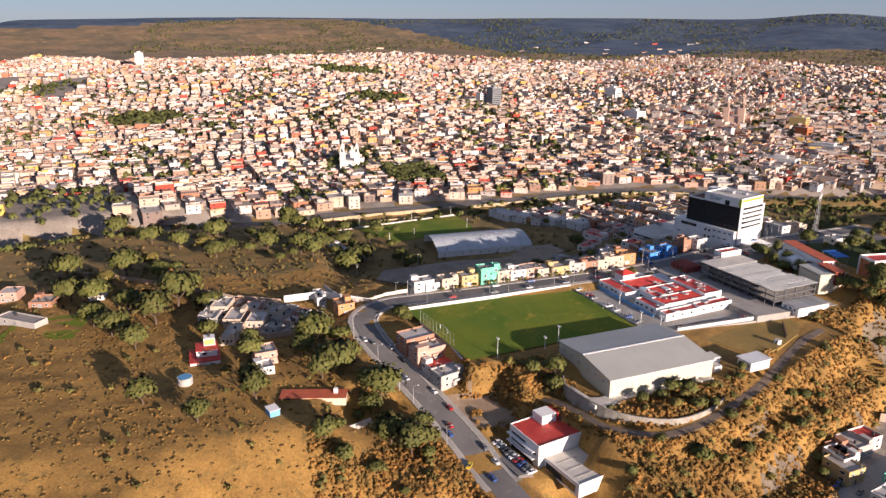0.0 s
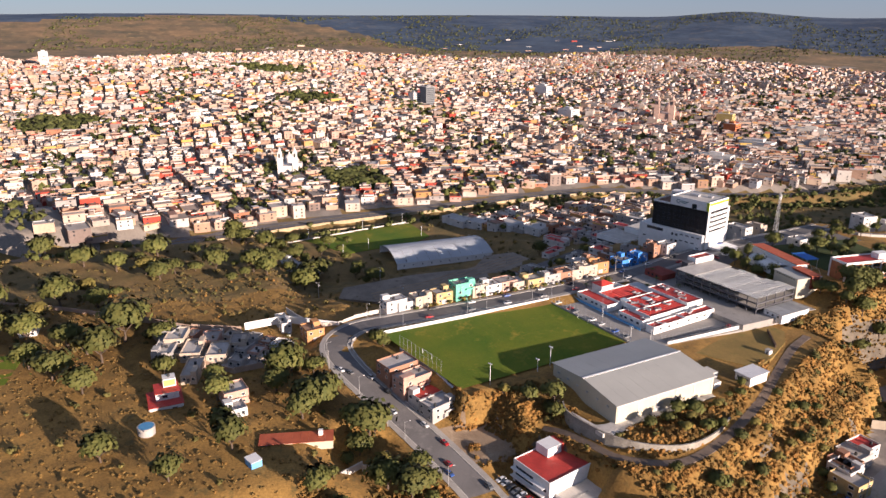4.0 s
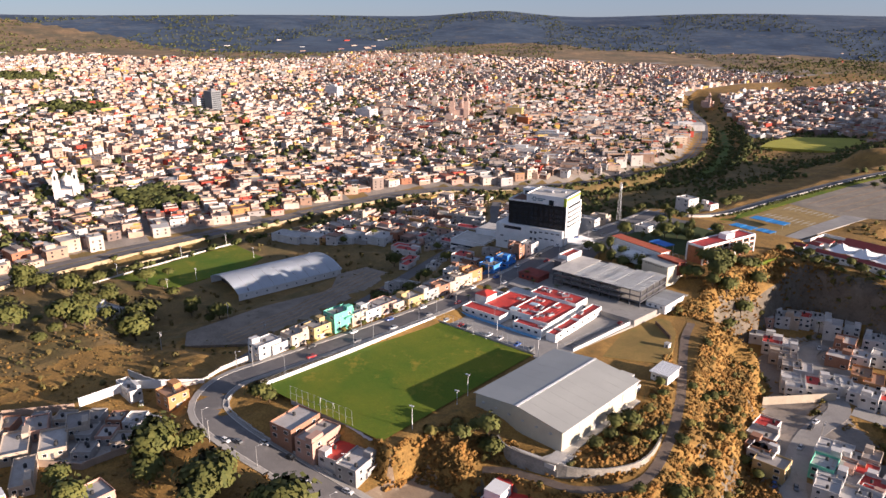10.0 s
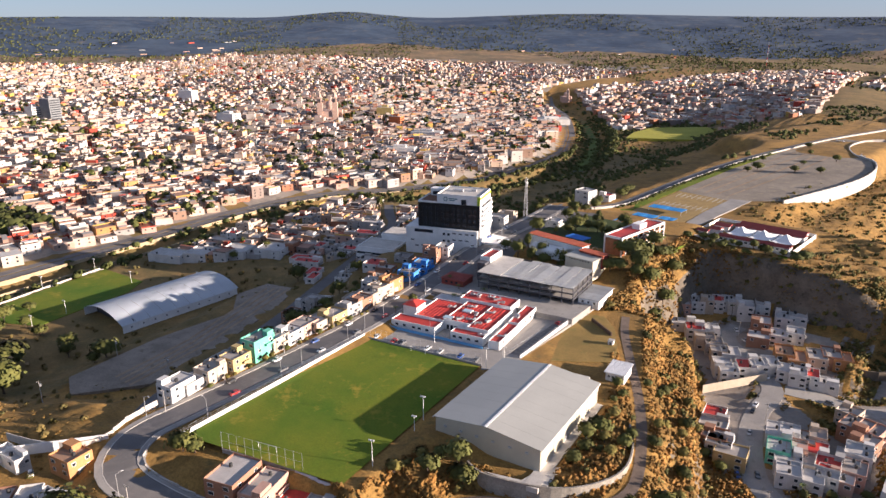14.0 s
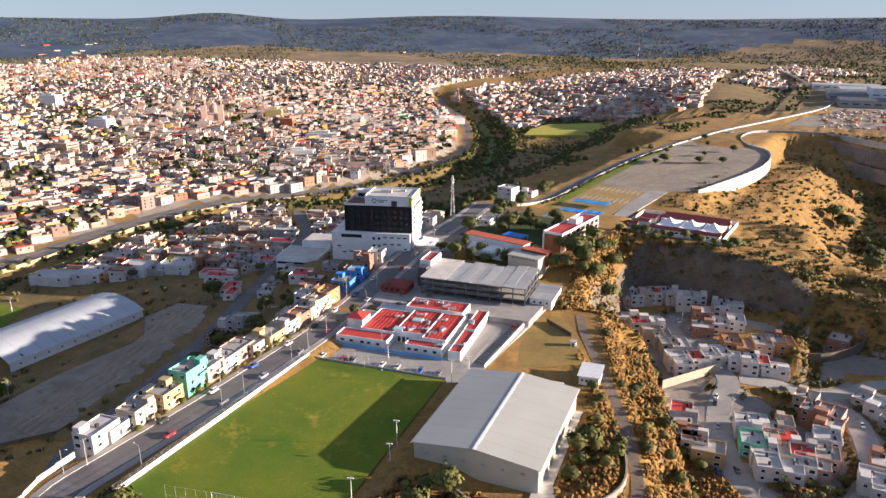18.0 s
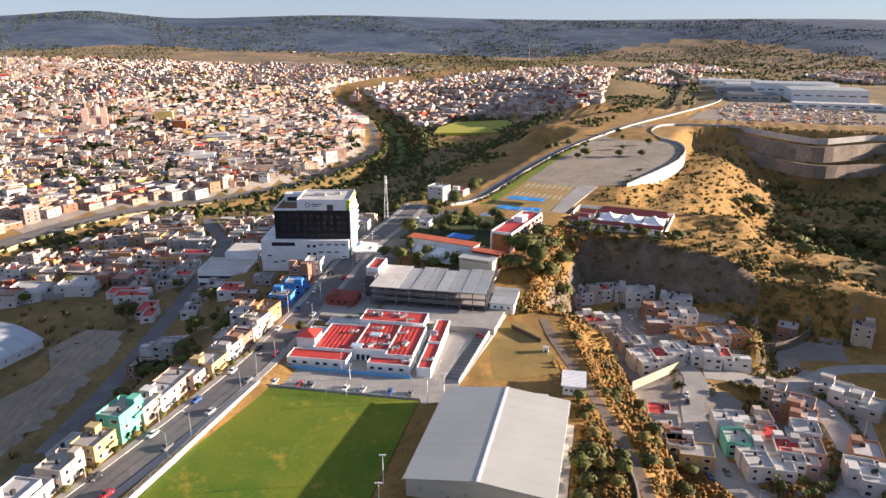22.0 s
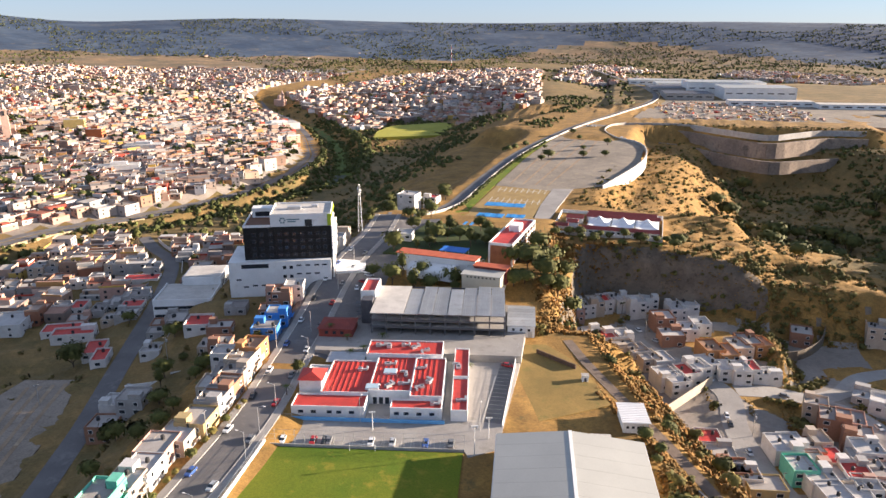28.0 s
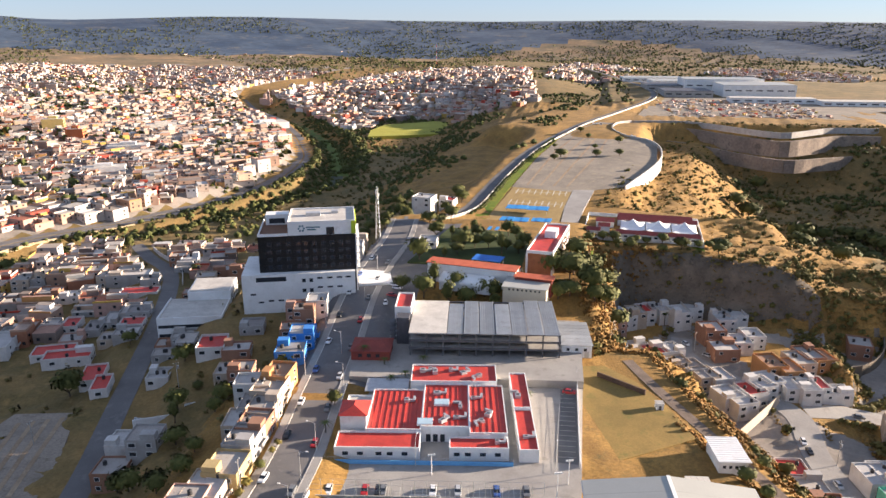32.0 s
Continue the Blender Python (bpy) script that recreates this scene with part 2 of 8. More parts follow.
def smooth_line(pts, step=4.0):
    """A smooth curve through the points, cut into even steps."""
    p = np.array(pts, float)
    q = np.vstack([2 * p[0] - p[1], p, 2 * p[-1] - p[-2]])
    out = []
    for i in range(1, len(q) - 2):
        n = max(2, int(np.linalg.norm(q[i + 1] - q[i]) / step))
        for k in range(n):
            t = k / n
            out.append(0.5 * (2 * q[i] + (q[i + 1] - q[i - 1]) * t + (2 * q[i - 1] - 5 * q[i] + 4 * q[i + 1] - q[i + 2]) * t * t
                              + (3 * q[i] - q[i - 1] - 3 * q[i + 1] + q[i + 2]) * t ** 3))
    out.append(p[-1])
    return [tuple(o) for o in out]


def hill(y):
    """The height of the hilltop, which climbs gently northwards."""
    return 2.5 + 0.022 * np.clip(y - 240, 0, 410)


MAIN_ROAD = smooth_line([(-38, 238, 5.6), (-32, 195, 5.6), (-31, 155, 4.5), (-28.5, 123, 2.6), (-23, 86, 0.0), (-18, 50, -1.8), (-11.5, 10, -1), (-10.5, -40, -2.5), (-12, -78, -4),
                         (-12, -100, -5.2), (0, -113, -6.8), (22, -112, -9), (53, -103, -13), (83, -94, -17), (106, -88, -20), (126, -84, -22), (200, -66, -26), (330, -30, -30)])
HILL_ROAD = smooth_line([(-39, 240, 5.6), (-22, 246, 4.6), (-9.5, 275, 3.6), (-5, 320, 4.3), (0, 380, 5.6), (13, 478, 7.7), (40, 590, 10.2), (60, 655, 11.4), (93, 755, 11.5), (142, 923, 11.5), (153, 1067, 11.5), (130, 1247, 11.5), (45, 1700, 11.5)])
LOW_ROAD = smooth_line([(-222, 256, -26), (-190, 222, -22), (-156, 189, -18.5), (-126, 134, -16), (-104, 82, -16), (-93, 54, -16.5), (-80, 22, -17), (-71, -3, -17), (-57, -40, -15.5), (-40, -75, -10.5), (-20, -99, -5.8)])
BOULEVARD = smooth_line([(-215, -500, -29), (-258, -280, -30), (-300, -100, -31), (-312, -20, -31.5), (-320, 70, -32), (-330, 180, -32), (-318, 262, -32), (-272, 350, -34), (-238, 470, -36), (-258, 620, -37), (-305, 730, -38), (-358, 830, -38), (-455, 985, -38), (-550, 1100, -37), (-670, 1290, -36)])
RIVER = smooth_line([(-190, -500, -35), (-232, -280, -36), (-278, -100, -37), (-290, 0, -37.5), (-300, 150, -38), (-285, 250, -38), (-230, 345, -40), (-185, 490, -41), (-214, 620, -42), (-262, 730, -43), (-312, 823, -44), (-407, 970, -44), (-500, 1085, -44), (-622, 1270, -44)], 8)


def river_side(y):
    """Where the boulevard runs: the town lies west of it."""
    b = np.array(BOULEVARD)
    return np.interp(y, b[:, 1], b[:, 0])


CLIFF_PATH = smooth_line([(78, 100, -4), (86, 82, -4.2), (99, 60, -6), (113, 37, -8), (127, 8, -8.8), (134.5, -19, -8.9), (124, -37, -9.8), (111, -42.5, -10.6), (99, -46.5, -11.6), (92, -52, -12.6)], 3)
QUARRY_ROAD = smooth_line([(108, 185, -30.5), (107, 168, -30.5), (117, 154, -30.8), (131, 139, -31), (143, 122, -31.5), (143, 97, -32), (147, 74, -32.7), (158, 48, -33.5), (176, 38, -34), (194, 50, -34.8), (201, 73, -35), (199, 97, -34.5), (193, 118, -34), (181, 126, -33.5), (165, 130, -32.5), (147, 127, -31.6)], 3)
EAST_ROAD = smooth_line([(180, 130, -33.4), (192, 141, -34.3), (207, 160, -35), (245, 176, -36.5), (330, 190, -38)])


def ground(x, y, roads=True):
    """The height of the ground."""
    x, y = np.asarray(x, float), np.asarray(y, float)
    wig = 3 * np.sin(x * 0.013 + 1.7) * np.cos(y * 0.011) + 1.6 * np.sin(x * 0.037 + y * 0.021)
    out_ = sstep(950, 1500, y)
    h = -6 - 23 * sstep(-35, -150, x) * (1 - out_) - 14 * out_
    h = h + (y < 1e9) * (4 * sstep(-420, -700, x) + 14 * sstep(-600, -1100, x) + 34 * sstep(-1000, -2200, x) + 40 * sstep(-2300, -4300, x))
    mound = 30 * np.exp(-(((x + 1500) / 420) ** 2 + ((y + 150) / 330) ** 2)) + 26 * np.exp(-(((x + 900) / 300) ** 2 + ((y - 40) / 200) ** 2))
    h = h + mound * sstep(-380, -700, x)
    north = sstep(650, 950, y)
    low = (-42 + 40 * sstep(-190, 0, x)) * (1 - sstep(950, 1450, y)) - 22 * sstep(950, 1450, y)
    side = sstep(-1000, -330, x) * (1 - sstep(1500, 2600, y))
    h = h * (1 - north * side) + north * side * low
    h = h + 32 * np.exp(-(((x + 120) / 240) ** 2 + ((y - 1300) / 380) ** 2))
    h = h + 16 * np.exp(-(((x + 40) / 260) ** 2 + ((y - 1750) / 330) ** 2)) + 8 * np.exp(-(((x + 420) / 300) ** 2 + ((y - 2300) / 300) ** 2))
    h = pad(h, x, y, 60, -400, 400, 150, 0, -12, 120)
    h = pad(h, x, y, -60, -205, 150, 78, 0, -9.5, 26, gx=0.012, gy=-0.01)
    h = pad(h, x, y, 230, -60, 90, 110, 0, -31, 50)
    h = pad(h, x, y, 440, 480, 70, 260, 0, -4, 90)
    h = pad(h, x, y, 242, 455, 34, 115, -8, -41, 74)
    h = pad(h, x, y, -152, 150, 52, 80, 0, -21.0, 34, gx=0.06, gy=0.01)
    h = pad(h, x, y, -92, -18, 18, 66, 14, -18.8, 24)
    h = pad(h, x, y, -60, 150, 20, 60, 6, -4.0, 40)
    h = pad(h, x, y, -27, -8, 8, 74, 3, -3.2, 14)
    h = pad(h, x, y, 190, 250, 60, 46, -20, -16, 50, gx=-0.12)
    h = pad(h, x, y, 44, 430, 46, 210, -5, hill(430), 26, gy=0.022)
    h = pad(h, x, y, 60, 700, 58, 120, -18, 11.4, 34)
    h = pad(h, x, y, 215, 700, 150, 44, 0, 10.6, 14)
    h = pad(h, x, y, 96, 256, 60, 36, -5, 2.4, 26)
    h = pad(h, x, y, 160, 236, 40, 18, -22, -3, 30, gx=-0.12)
    h = pad(h, x, y, 205, 206, 24, 14, -25, -14, 26)
    h = pad(h, x, y, 18, 188, 42, 58, 3, 5.6, 12)
    h = pad(h, x, y, -22, 170, 10, 76, 4, 5.0, 14)
    h = pad(h, x, y, 122, 163, 42, 42, -3, -30.5, 7, gy=0.05)
    h = pad(h, x, y, 118, 34, 22, 74, 24, -13.5, 16, gx=-0.34, gy=-0.15)
    h = pad(h, x, y, 142, 116, 27, 38, 20, -31.5, 8)
    h = pad(h, x, y, 170, 78, 40, 62, 20, -32.5, 8)
    h = pad(h, x, y, 240, 130, 60, 60, 0, -36, 26)
    h = pad(h, x, y, 420, 1070, 330, 330, 0, 9.6, 14)
    h = pad(h, x, y, 96, -96, 22, 22, 20, -19, 22)
    h = pad(h, x, y, 84, -80, 13, 11, 18, -17.2, 8)
    h = pad(h, x, y, 113, -59, 14, 17, 15, -23.5, 7)
    h = pad(h, x, y, 54, -93, 20, 8, 18, -13, 4, gx=-0.13)
    h = pad(h, x, y, 30, 100, 36, 24, 8, -0.6, 14)
    h = pad(h, x, y, 40, 14, 54, 66, 8, -3.2, 12)
    h = pad(h, x, y, 33, -36.5, 34, 45, 7, -3.8, 3, gy=0.016)
    h = pad(h, x, y, 86, 60, 15, 44, 20, -4.2, 12)
    h = pad(h, x, y, 110, -8, 15, 30, -6, -5.9, 9)
    h = pad(h, x, y, 94, -43, 20, 8, 22, -5.9, 5)
    h = h + wig * sstep(850, 1500, np.hypot(x - 20, y - 200)) * (0.25 + 0.75 * sstep(300, 1500, np.hypot(x, y)))
    if roads:
        for line, half, soft in ((RIVER, 13, 14), (BOULEVARD, 11, 12), (LOW_ROAD, 6, 16), (HILL_ROAD, 5, 16), (CLIFF_PATH, 2.5, 7), (QUARRY_ROAD, 5, 5), (EAST_ROAD, 5, 10), (MAIN_ROAD, 8, 9)):
            d, hz = along(x, y, line[::4] + [line[-1]])
            w = 1 - sstep(half, half + soft, d)
            h = h * (1 - w) + hz * w
    far = np.hypot(x - 150, y + 150)
    ang = np.arctan2(y + 150, -(x - 150))
    rim = 141 + 7 * np.sin(ang * 5 + 0.6) + 5 * np.sin(ang * 11 + 2) + 44 * np.exp(-((ang - 0.77) / 0.07) ** 2) + 16 * np.exp(-((ang - 1.05) / 0.16) ** 2)
    h = h + (rim - h * 0.8) * sstep(2900, 4500, far) * sstep(-1, -0.2, ang - 0.0 + 0.8)
    return h


def gz(x, y):
    return float(ground(np.array([x]), np.array([y]))[0])


def axis(lo, a, b, hi, fine, grow):
    mid = list(np.arange(a, b + 0.1, fine))
    down, up, s = [], [], fine
    v = a
    while v > lo:
        s *= grow
        v -= s
        down.append(v)
    v, s = b, fine
    while v < hi:
        s *= grow
        v += s
        up.append(v)
    return np.array(down[::-1] + mid + up)


gx_, gy_ = axis(-4300, -130, 215, 2600, 2.5, 1.035), axis(-1300, -150, 290, 4600, 2.5, 1.035)
GX, GY = np.meshgrid(gx_, gy_)
GZ = ground(GX, GY)
# the rough lie of the open slopes
lump = np.random.default_rng(5).normal(size=GX.shape)
lump = (lump + np.roll(lump, 1, 0) + np.roll(lump, 1, 1) + np.roll(lump, (1, 1), (0, 1))) / 4
wild = (np.abs(np.hypot(np.gradient(GZ, axis=1) / np.gradient(GX, axis=1), np.gradient(GZ, axis=0) / np.gradient(GY, axis=0))) > 0.05) | (GY < -112) | ((GX > 60) & (GY > 300))
for line_, w_ in ((MAIN_ROAD, 9), (HILL_ROAD, 8), (LOW_ROAD, 9), (CLIFF_PATH, 5), (QUARRY_ROAD, 8), (EAST_ROAD, 8), (BOULEVARD, 14)):
    wild &= along(GX, GY, line_[::4] + [line_[-1]])[0] > w_
wild &= ~((GX > -25) & (GX < 108) & (GY > -92) & (GY < 260)) & ~((GX > 4) & (GX < 115) & (GY > 290) & (GY < 760)) & (np.hypot(GX - 60, GY - 100) < 800)
GZ = GZ + np.where(wild, np.where(GY < -112, 0.35, 0.8) * lump, 0)
ny_, nx_ = GX.shape
quad = (np.arange(ny_ - 1)[:, None] * nx_ + np.arange(nx_ - 1)[None]).reshape(-1, 1) + np.array([[0, 1, nx_ + 1, nx_]])
EARTH = surf("dry_grassland", (0.340, 0.195, 0.052), (0.215, 0.122, 0.034), 0.07, 0.95, 0.7, 1.1, stain=(0.125, 0.092, 0.032), fine_amount=0.7)
TOWN_SOIL = surf("town_ground", (0.30, 0.26, 0.22), (0.22, 0.19, 0.16), 0.02, 0.95, 0.3, 0.6, stain=(0.16, 0.14, 0.11))
VALLEY_SOIL = surf("valley_scrub", (0.235, 0.150, 0.055), (0.130, 0.100, 0.036), 0.045, 0.95, 0.6, 0.9, stain=(0.27, 0.17, 0.062), fine_amount=0.6)
# the blue of distant haze is put into the colour of the far scrub
HAZE_SCRUB = surf("haze_blue_scrub", (0.062, 0.092, 0.135), (0.022, 0.046, 0.090), 0.0045, 0.95, 0.0, 0.022, stain=(0.125, 0.120, 0.110), fine_amount=0.6)
FARM_SOIL = surf("farmland", (0.26, 0.165, 0.085), (0.115, 0.095, 0.055), 0.0075, 0.95, 0.0, 0.04, stain=(0.38, 0.25, 0.115), fine_amount=0.55)
cx_, cy_ = (GX[:-1, :-1] + GX[1:, 1:]) / 2, (GY[:-1, :-1] + GY[1:, 1:]) / 2
jit = 14 * np.sin(cx_ * 0.09 + 2 * np.sin(cy_ * 0.05)) + 10 * np.sin(cy_ * 0.13 + cx_ * 0.03)
far_ = np.hypot(cx_ - 150, cy_ + 150)
zone = np.zeros(cx_.shape, int)
zone[(cx_ < -45 + 0.4 * jit) & (cy_ > -70) & (cy_ < 330 + jit)] = 2
zone[(cx_ < -90 + 0.4 * jit) & (cy_ <= -70)] = 2
zone[(cx_ < -30 + 0.4 * jit) & (cy_ > 250 + jit) & (cy_ < 640 + jit)] = 2
zone[(cx_ > 215 + jit) & (cy_ > 280 + jit) & (cy_ < 640)] = 2
zone[(cx_ < river_side(cy_) - 14) & (far_ < 2300 + 8 * jit)] = 1
zone[(cy_ > 900 + jit) & (cx_ > -330) & (cx_ < 700)] = 2
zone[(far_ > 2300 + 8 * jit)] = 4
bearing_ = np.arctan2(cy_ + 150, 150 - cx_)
# zone 3: land far enough off to get the haze-blue colour
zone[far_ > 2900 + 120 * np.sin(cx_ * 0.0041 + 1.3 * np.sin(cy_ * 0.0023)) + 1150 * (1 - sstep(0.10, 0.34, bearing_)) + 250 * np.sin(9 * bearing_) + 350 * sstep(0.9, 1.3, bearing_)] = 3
steep = np.hypot(np.gradient(GZ, axis=1)[:-1, :-1] / np.gradient(GX, axis=1)[:-1, :-1], np.gradient(GZ, axis=0)[:-1, :-1] / np.gradient(GY, axis=0)[:-1, :-1])
zone[(steep > 1.45) & (cy_ > 130) & (cx_ > 60) & (far_ < 900)] = 5
zone[(steep > 1.6) & (cy_ < 130) & (cx_ > 60) & (far_ < 900) & (jit > 13)] = 5
zone[(cx_ > 68) & (cx_ < 98) & (cy_ > -93) & (cy_ < -66) & (np.abs(GZ[:-1, :-1] + 17.2) < 1.5)] = 6
zone[(cx_ > 92) & (cx_ < 212) & (cy_ > 44) & (cy_ < 222) & (GZ[:-1, :-1] < -29) & (steep < 0.5) & (jit < 12)] = 1
zone[(cx_ > -45) & (cx_ < -5) & (cy_ > 60) & (cy_ < 235)] = 7
zone[(cx_ > -110) & (cx_ < -20) & (cy_ > 330) & (cy_ < 900) & (GZ[:-1, :-1] > -26 + 0.4 * jit)] = 0
zone[(cy_ > 1300) & (cx_ > -900) & (far_ < 3000 + 10 * jit) & (zone == 4)] = 2
tagged(part("ground", quad_mesh("ground", np.stack([GX, GY, GZ], -1).reshape(-1, 3), quad, (EARTH, TOWN_SOIL, VALLEY_SOIL, HAZE_SCRUB, FARM_SOIL, ROCK, DIRT, ASPHALT), zone.ravel(), smooth=True), None),
       "dry brown grass and scrub over rolling ground, far hills coloured haze-blue", "ground", kind="structure")


def ribbon(name, line, width, mat, lift, label, category="road", thick=0.3, side=0.0, parent=None):
    """A strip of road along a line, with its own thickness."""
    p = np.array(line)
    d = np.gradient(p[:, :2], axis=0)
    n = np.stack([-d[:, 1], d[:, 0]], 1) / np.linalg.norm(d, axis=1)[:, None]
    k = len(p)
    rows = []
    for off, dz in ((side - width / 2, lift), (side + width / 2, lift), (side + width / 2, lift - thick), (side - width / 2, lift - thick)):
        rows.append(np.column_stack([p[:, :2] + n * off, p[:, 2] + dz]))
    v = np.stack(rows, 1).reshape(-1, 3)
    i = np.arange(k - 1)[:, None] * 4
    f = np.concatenate([i + np.array([[a, 4 + a, 4 + (a + 1) % 4, (a + 1) % 4]]) for a in range(4)])
    ob = part(name, quad_mesh(name, v, f, (mat,)), None, parent)
    return tagged(ob, label, category, kind="structure") if parent is None else ob


ribbon("road", MAIN_ROAD, 11.0, ASPHALT, 0.10, "worn grey asphalt street with concrete kerbs")
walk_line = [p for p in MAIN_ROAD if p[0] < 132]
for off_ in (6.75, -6.75):
    ribbon("pavement", walk_line, 2.3, PAVING, 0.24, "pale concrete pavement with a raised kerb", "pavement", thick=0.8, side=off_)
    ribbon("kerb", walk_line, 0.25, PALE_CONC, 0.27, "pale concrete kerb beside the street", "kerb", thick=0.8, side=off_ * 5.45 / 6.75)
ribbon("road", HILL_ROAD, 7.5, ASPHALT, 0.12, "asphalt road along the hilltop fence")
ribbon("road", LOW_ROAD, 8.0, ASPHALT, 0.11, "dark asphalt lane between valley houses")
ribbon("road", BOULEVARD, 9.0, ASPHALT, 0.12, "asphalt boulevard beside the river", side=-5.5)
ribbon("road", BOULEVARD, 9.0, ASPHALT, 0.12, "asphalt boulevard beside the river", side=5.5)
ribbon("road", CLIFF_PATH, 3.8, surf("dark_gravel", (0.20, 0.15, 0.115), (0.145, 0.11, 0.085), 0.3, 0.95, 0.4, 2.0), 0.12, "dark gravel track along the cliff edge")
ribbon("road", QUARRY_ROAD, 9.5, PAVING, 0.12, "pale concrete street of the housing estate")
ribbon("road", EAST_ROAD, 8.0, PAVING, 0.12, "pale concrete street of the housing estate")


# ---- the sports ground and the buildings round it ----
PAINTS = {}


def paint(r, g, b):
    key = (r, g, b)
    if key not in PAINTS:
        PAINTS[key] = surf("paint", key, (r * 0.84, g * 0.83, b * 0.82), 0.25, 0.8, 0.08, 2.5, stain=(r * 0.72, g * 0.70, b * 0.68), fine_amount=0.2)
    return PAINTS[key]


def mesh_of(bm, name, mat):
    me = bpy.data.meshes.new(name)
    bm.to_mesh(me)
    bm.free()
    me.materials.append(mat)
    return me


def unit(name, mat, *boxes):
    bm = bms()
    for b in boxes:
        box(bm, *b)
    return mesh_of(bm, name, mat)


def at(ob, m):
    ob.matrix_basis = m
    return ob


def slab(name, pts, z0, z1, mat, label, category, kind="structure", on_hill=False):
    bm = bms()
    for v in prism(bm, pts, z0, z1):
        v.co.z += hill(v.co.y) if on_hill else 0.0
    return tagged(part(name, bm, mat), label, category, kind=kind)


# paved yards and the turf
slab("pavement", [(-6.5, 4.5), (-5, 3.4), (54, 14.5), (56, 11), (63.5, 17), (62.8, 74), (51, 72), (0, 64), (-13, 62), (-11, 45)], -4.5, -2.95, PAVING, "pale concrete yard with parking bays", "pavement")
bm = bms()
f_nw, f_ne, f_se, f_sw = (-1.6, 2.6, -2.55), (54.2, 12.6, -3.0), (66, -76.5, -4.1), (3.6, -91, -3.9)
vs = []
for j in range(13):
    for i in range(9):
        a = Vector(f_sw).lerp(Vector(f_se), i / 8)
        b = Vector(f_nw).lerp(Vector(f_ne), i / 8)
        vs.append(bm.verts.new(a.lerp(b, j / 12) + Vector((0, 0, 0.35))))
for j in range(12):
    for i in range(8):
        bm.faces.new((vs[j * 9 + i], vs[j * 9 + i + 1], vs[j * 9 + i + 10], vs[j * 9 + i + 9]))
tagged(part("sports_field", bm, TURF), "mown green turf football field with worn patches", "field", kind="structure")


def fence_wall(name, a, b, h, thick, mat, label, posts=0, post_h=1.6, rails=2, z_end=None, category="wall"):
    """A low wall from a to b with steel posts and rails on it."""
    a, b = Vector(a), Vector(b)
    d = b - a
    turn = math.degrees(math.atan2(d.y, d.x))
    root = empty(name, pose(*a, 0, 0, turn), label, category, kind="")
    L = math.hypot(d.x, d.y)
    bm = bms()
    lo = [(0, -thick / 2, -1.2), (L, -thick / 2, d.z - 1.2), (L, thick / 2, d.z - 1.2), (0, thick / 2, -1.2)]
    hi = [(x, y, (0 if x == 0 else d.z) + h) for x, y, _ in lo]
    vl, vh = [bm.verts.new(p) for p in lo], [bm.verts.new(p) for p in hi]
    bm.faces.new(vl[::-1]), bm.faces.new(vh)
    for i in range(4):
        bm.faces.new((vl[i], vl[(i + 1) % 4], vh[(i + 1) % 4], vh[i]))
    part("base_wall", bm, mat, root)
    if posts:
        bm = bms()
        cyl(bm, (0, 0, 0), (0, 0, post_h), 0.05, None, 6)
        me = mesh_of(bm, "post", GALV)
        for i in range(posts):
            t = i / (posts - 1)
            at(part("post", me, None, root), pose(t * L, 0, h + t * d.z - 0.02))
        for k in range(rails):
            bm = bms()
            zz = h + post_h * (k + 1) / rails - 0.03
            cyl(bm, (0, 0, zz), (L, 0, zz + d.z), 0.03, None, 5)
            part("rail", bm, GALV, root)
    return root


fence_wall("field_wall", (-2.4, 3.2, -2.3), (3.0, -92, -4.2), 2.0, 0.35, WHITE, "low white wall with a wire fence beside the street", 32, 1.5)
fence_wall("field_fence", (-2.2, 3.0, -2.4), (54.4, 13.4, -2.9), 0.9, 0.25, CONCRETE, "tall wire fence on a grey kerb behind the goal", 21, 4.6, 3, category="fence")
fence_wall("field_fence", (20, -87.6, -4.2), (51, -79.2, -4.2), 0.4, 0.25, CONCRETE, "row of tall ball-stop posts behind the goal", 11, 6.5, 2, category="fence")
fence_wall("yard_wall", (62.9, 29.6, -3.2), (60.6, 84, -2.6), 1.4, 0.3, WHITE, "low white boundary wall of the yard", 16, 0.9)
fence_wall("yard_fence", (56.6, 31, -3.0), (56.0, 60, -3.0), 0.2, 0.2, CONCRETE, "dark steel railing along the ramp", 14, 1.2)


def floodlight(x, y, z, h=9.5):
    r = empty("floodlight", pose(x, y, z, 0, 0, 200), "white floodlight mast with lamp heads beside the turf", "lamp", "floodlights")
    bm = bms()
    cyl(bm, (0, 0, -0.3), (0, 0, h), 0.14, 0.08, 8)
    part("pole", bm, WHITE, r)
    part("crossarm", unit("crossarm", GALV, (0, 0, h - 0.35, 1.8, 0.12, 0.12)), None, r)
    for k in (-0.7, 0, 0.7):
        part("lamp_head", unit("lamp_head", WHITE, (k, 0.15, h - 0.2, 0.5, 0.35, 0.4)), None, r)
    return r


for x, y, z, h in ((66.4, -63.3, -3.9, 9.5), (61.6, -32.1, -3.7, 9.5), (63.7, -39.5, -3.8, 6.0), (57.5, 12.5, -3.0, 9.5), (25, 19, -2.9, 6.0), (60, 22, -2.9, 7.0)):
    floodlight(x, y, z, h)


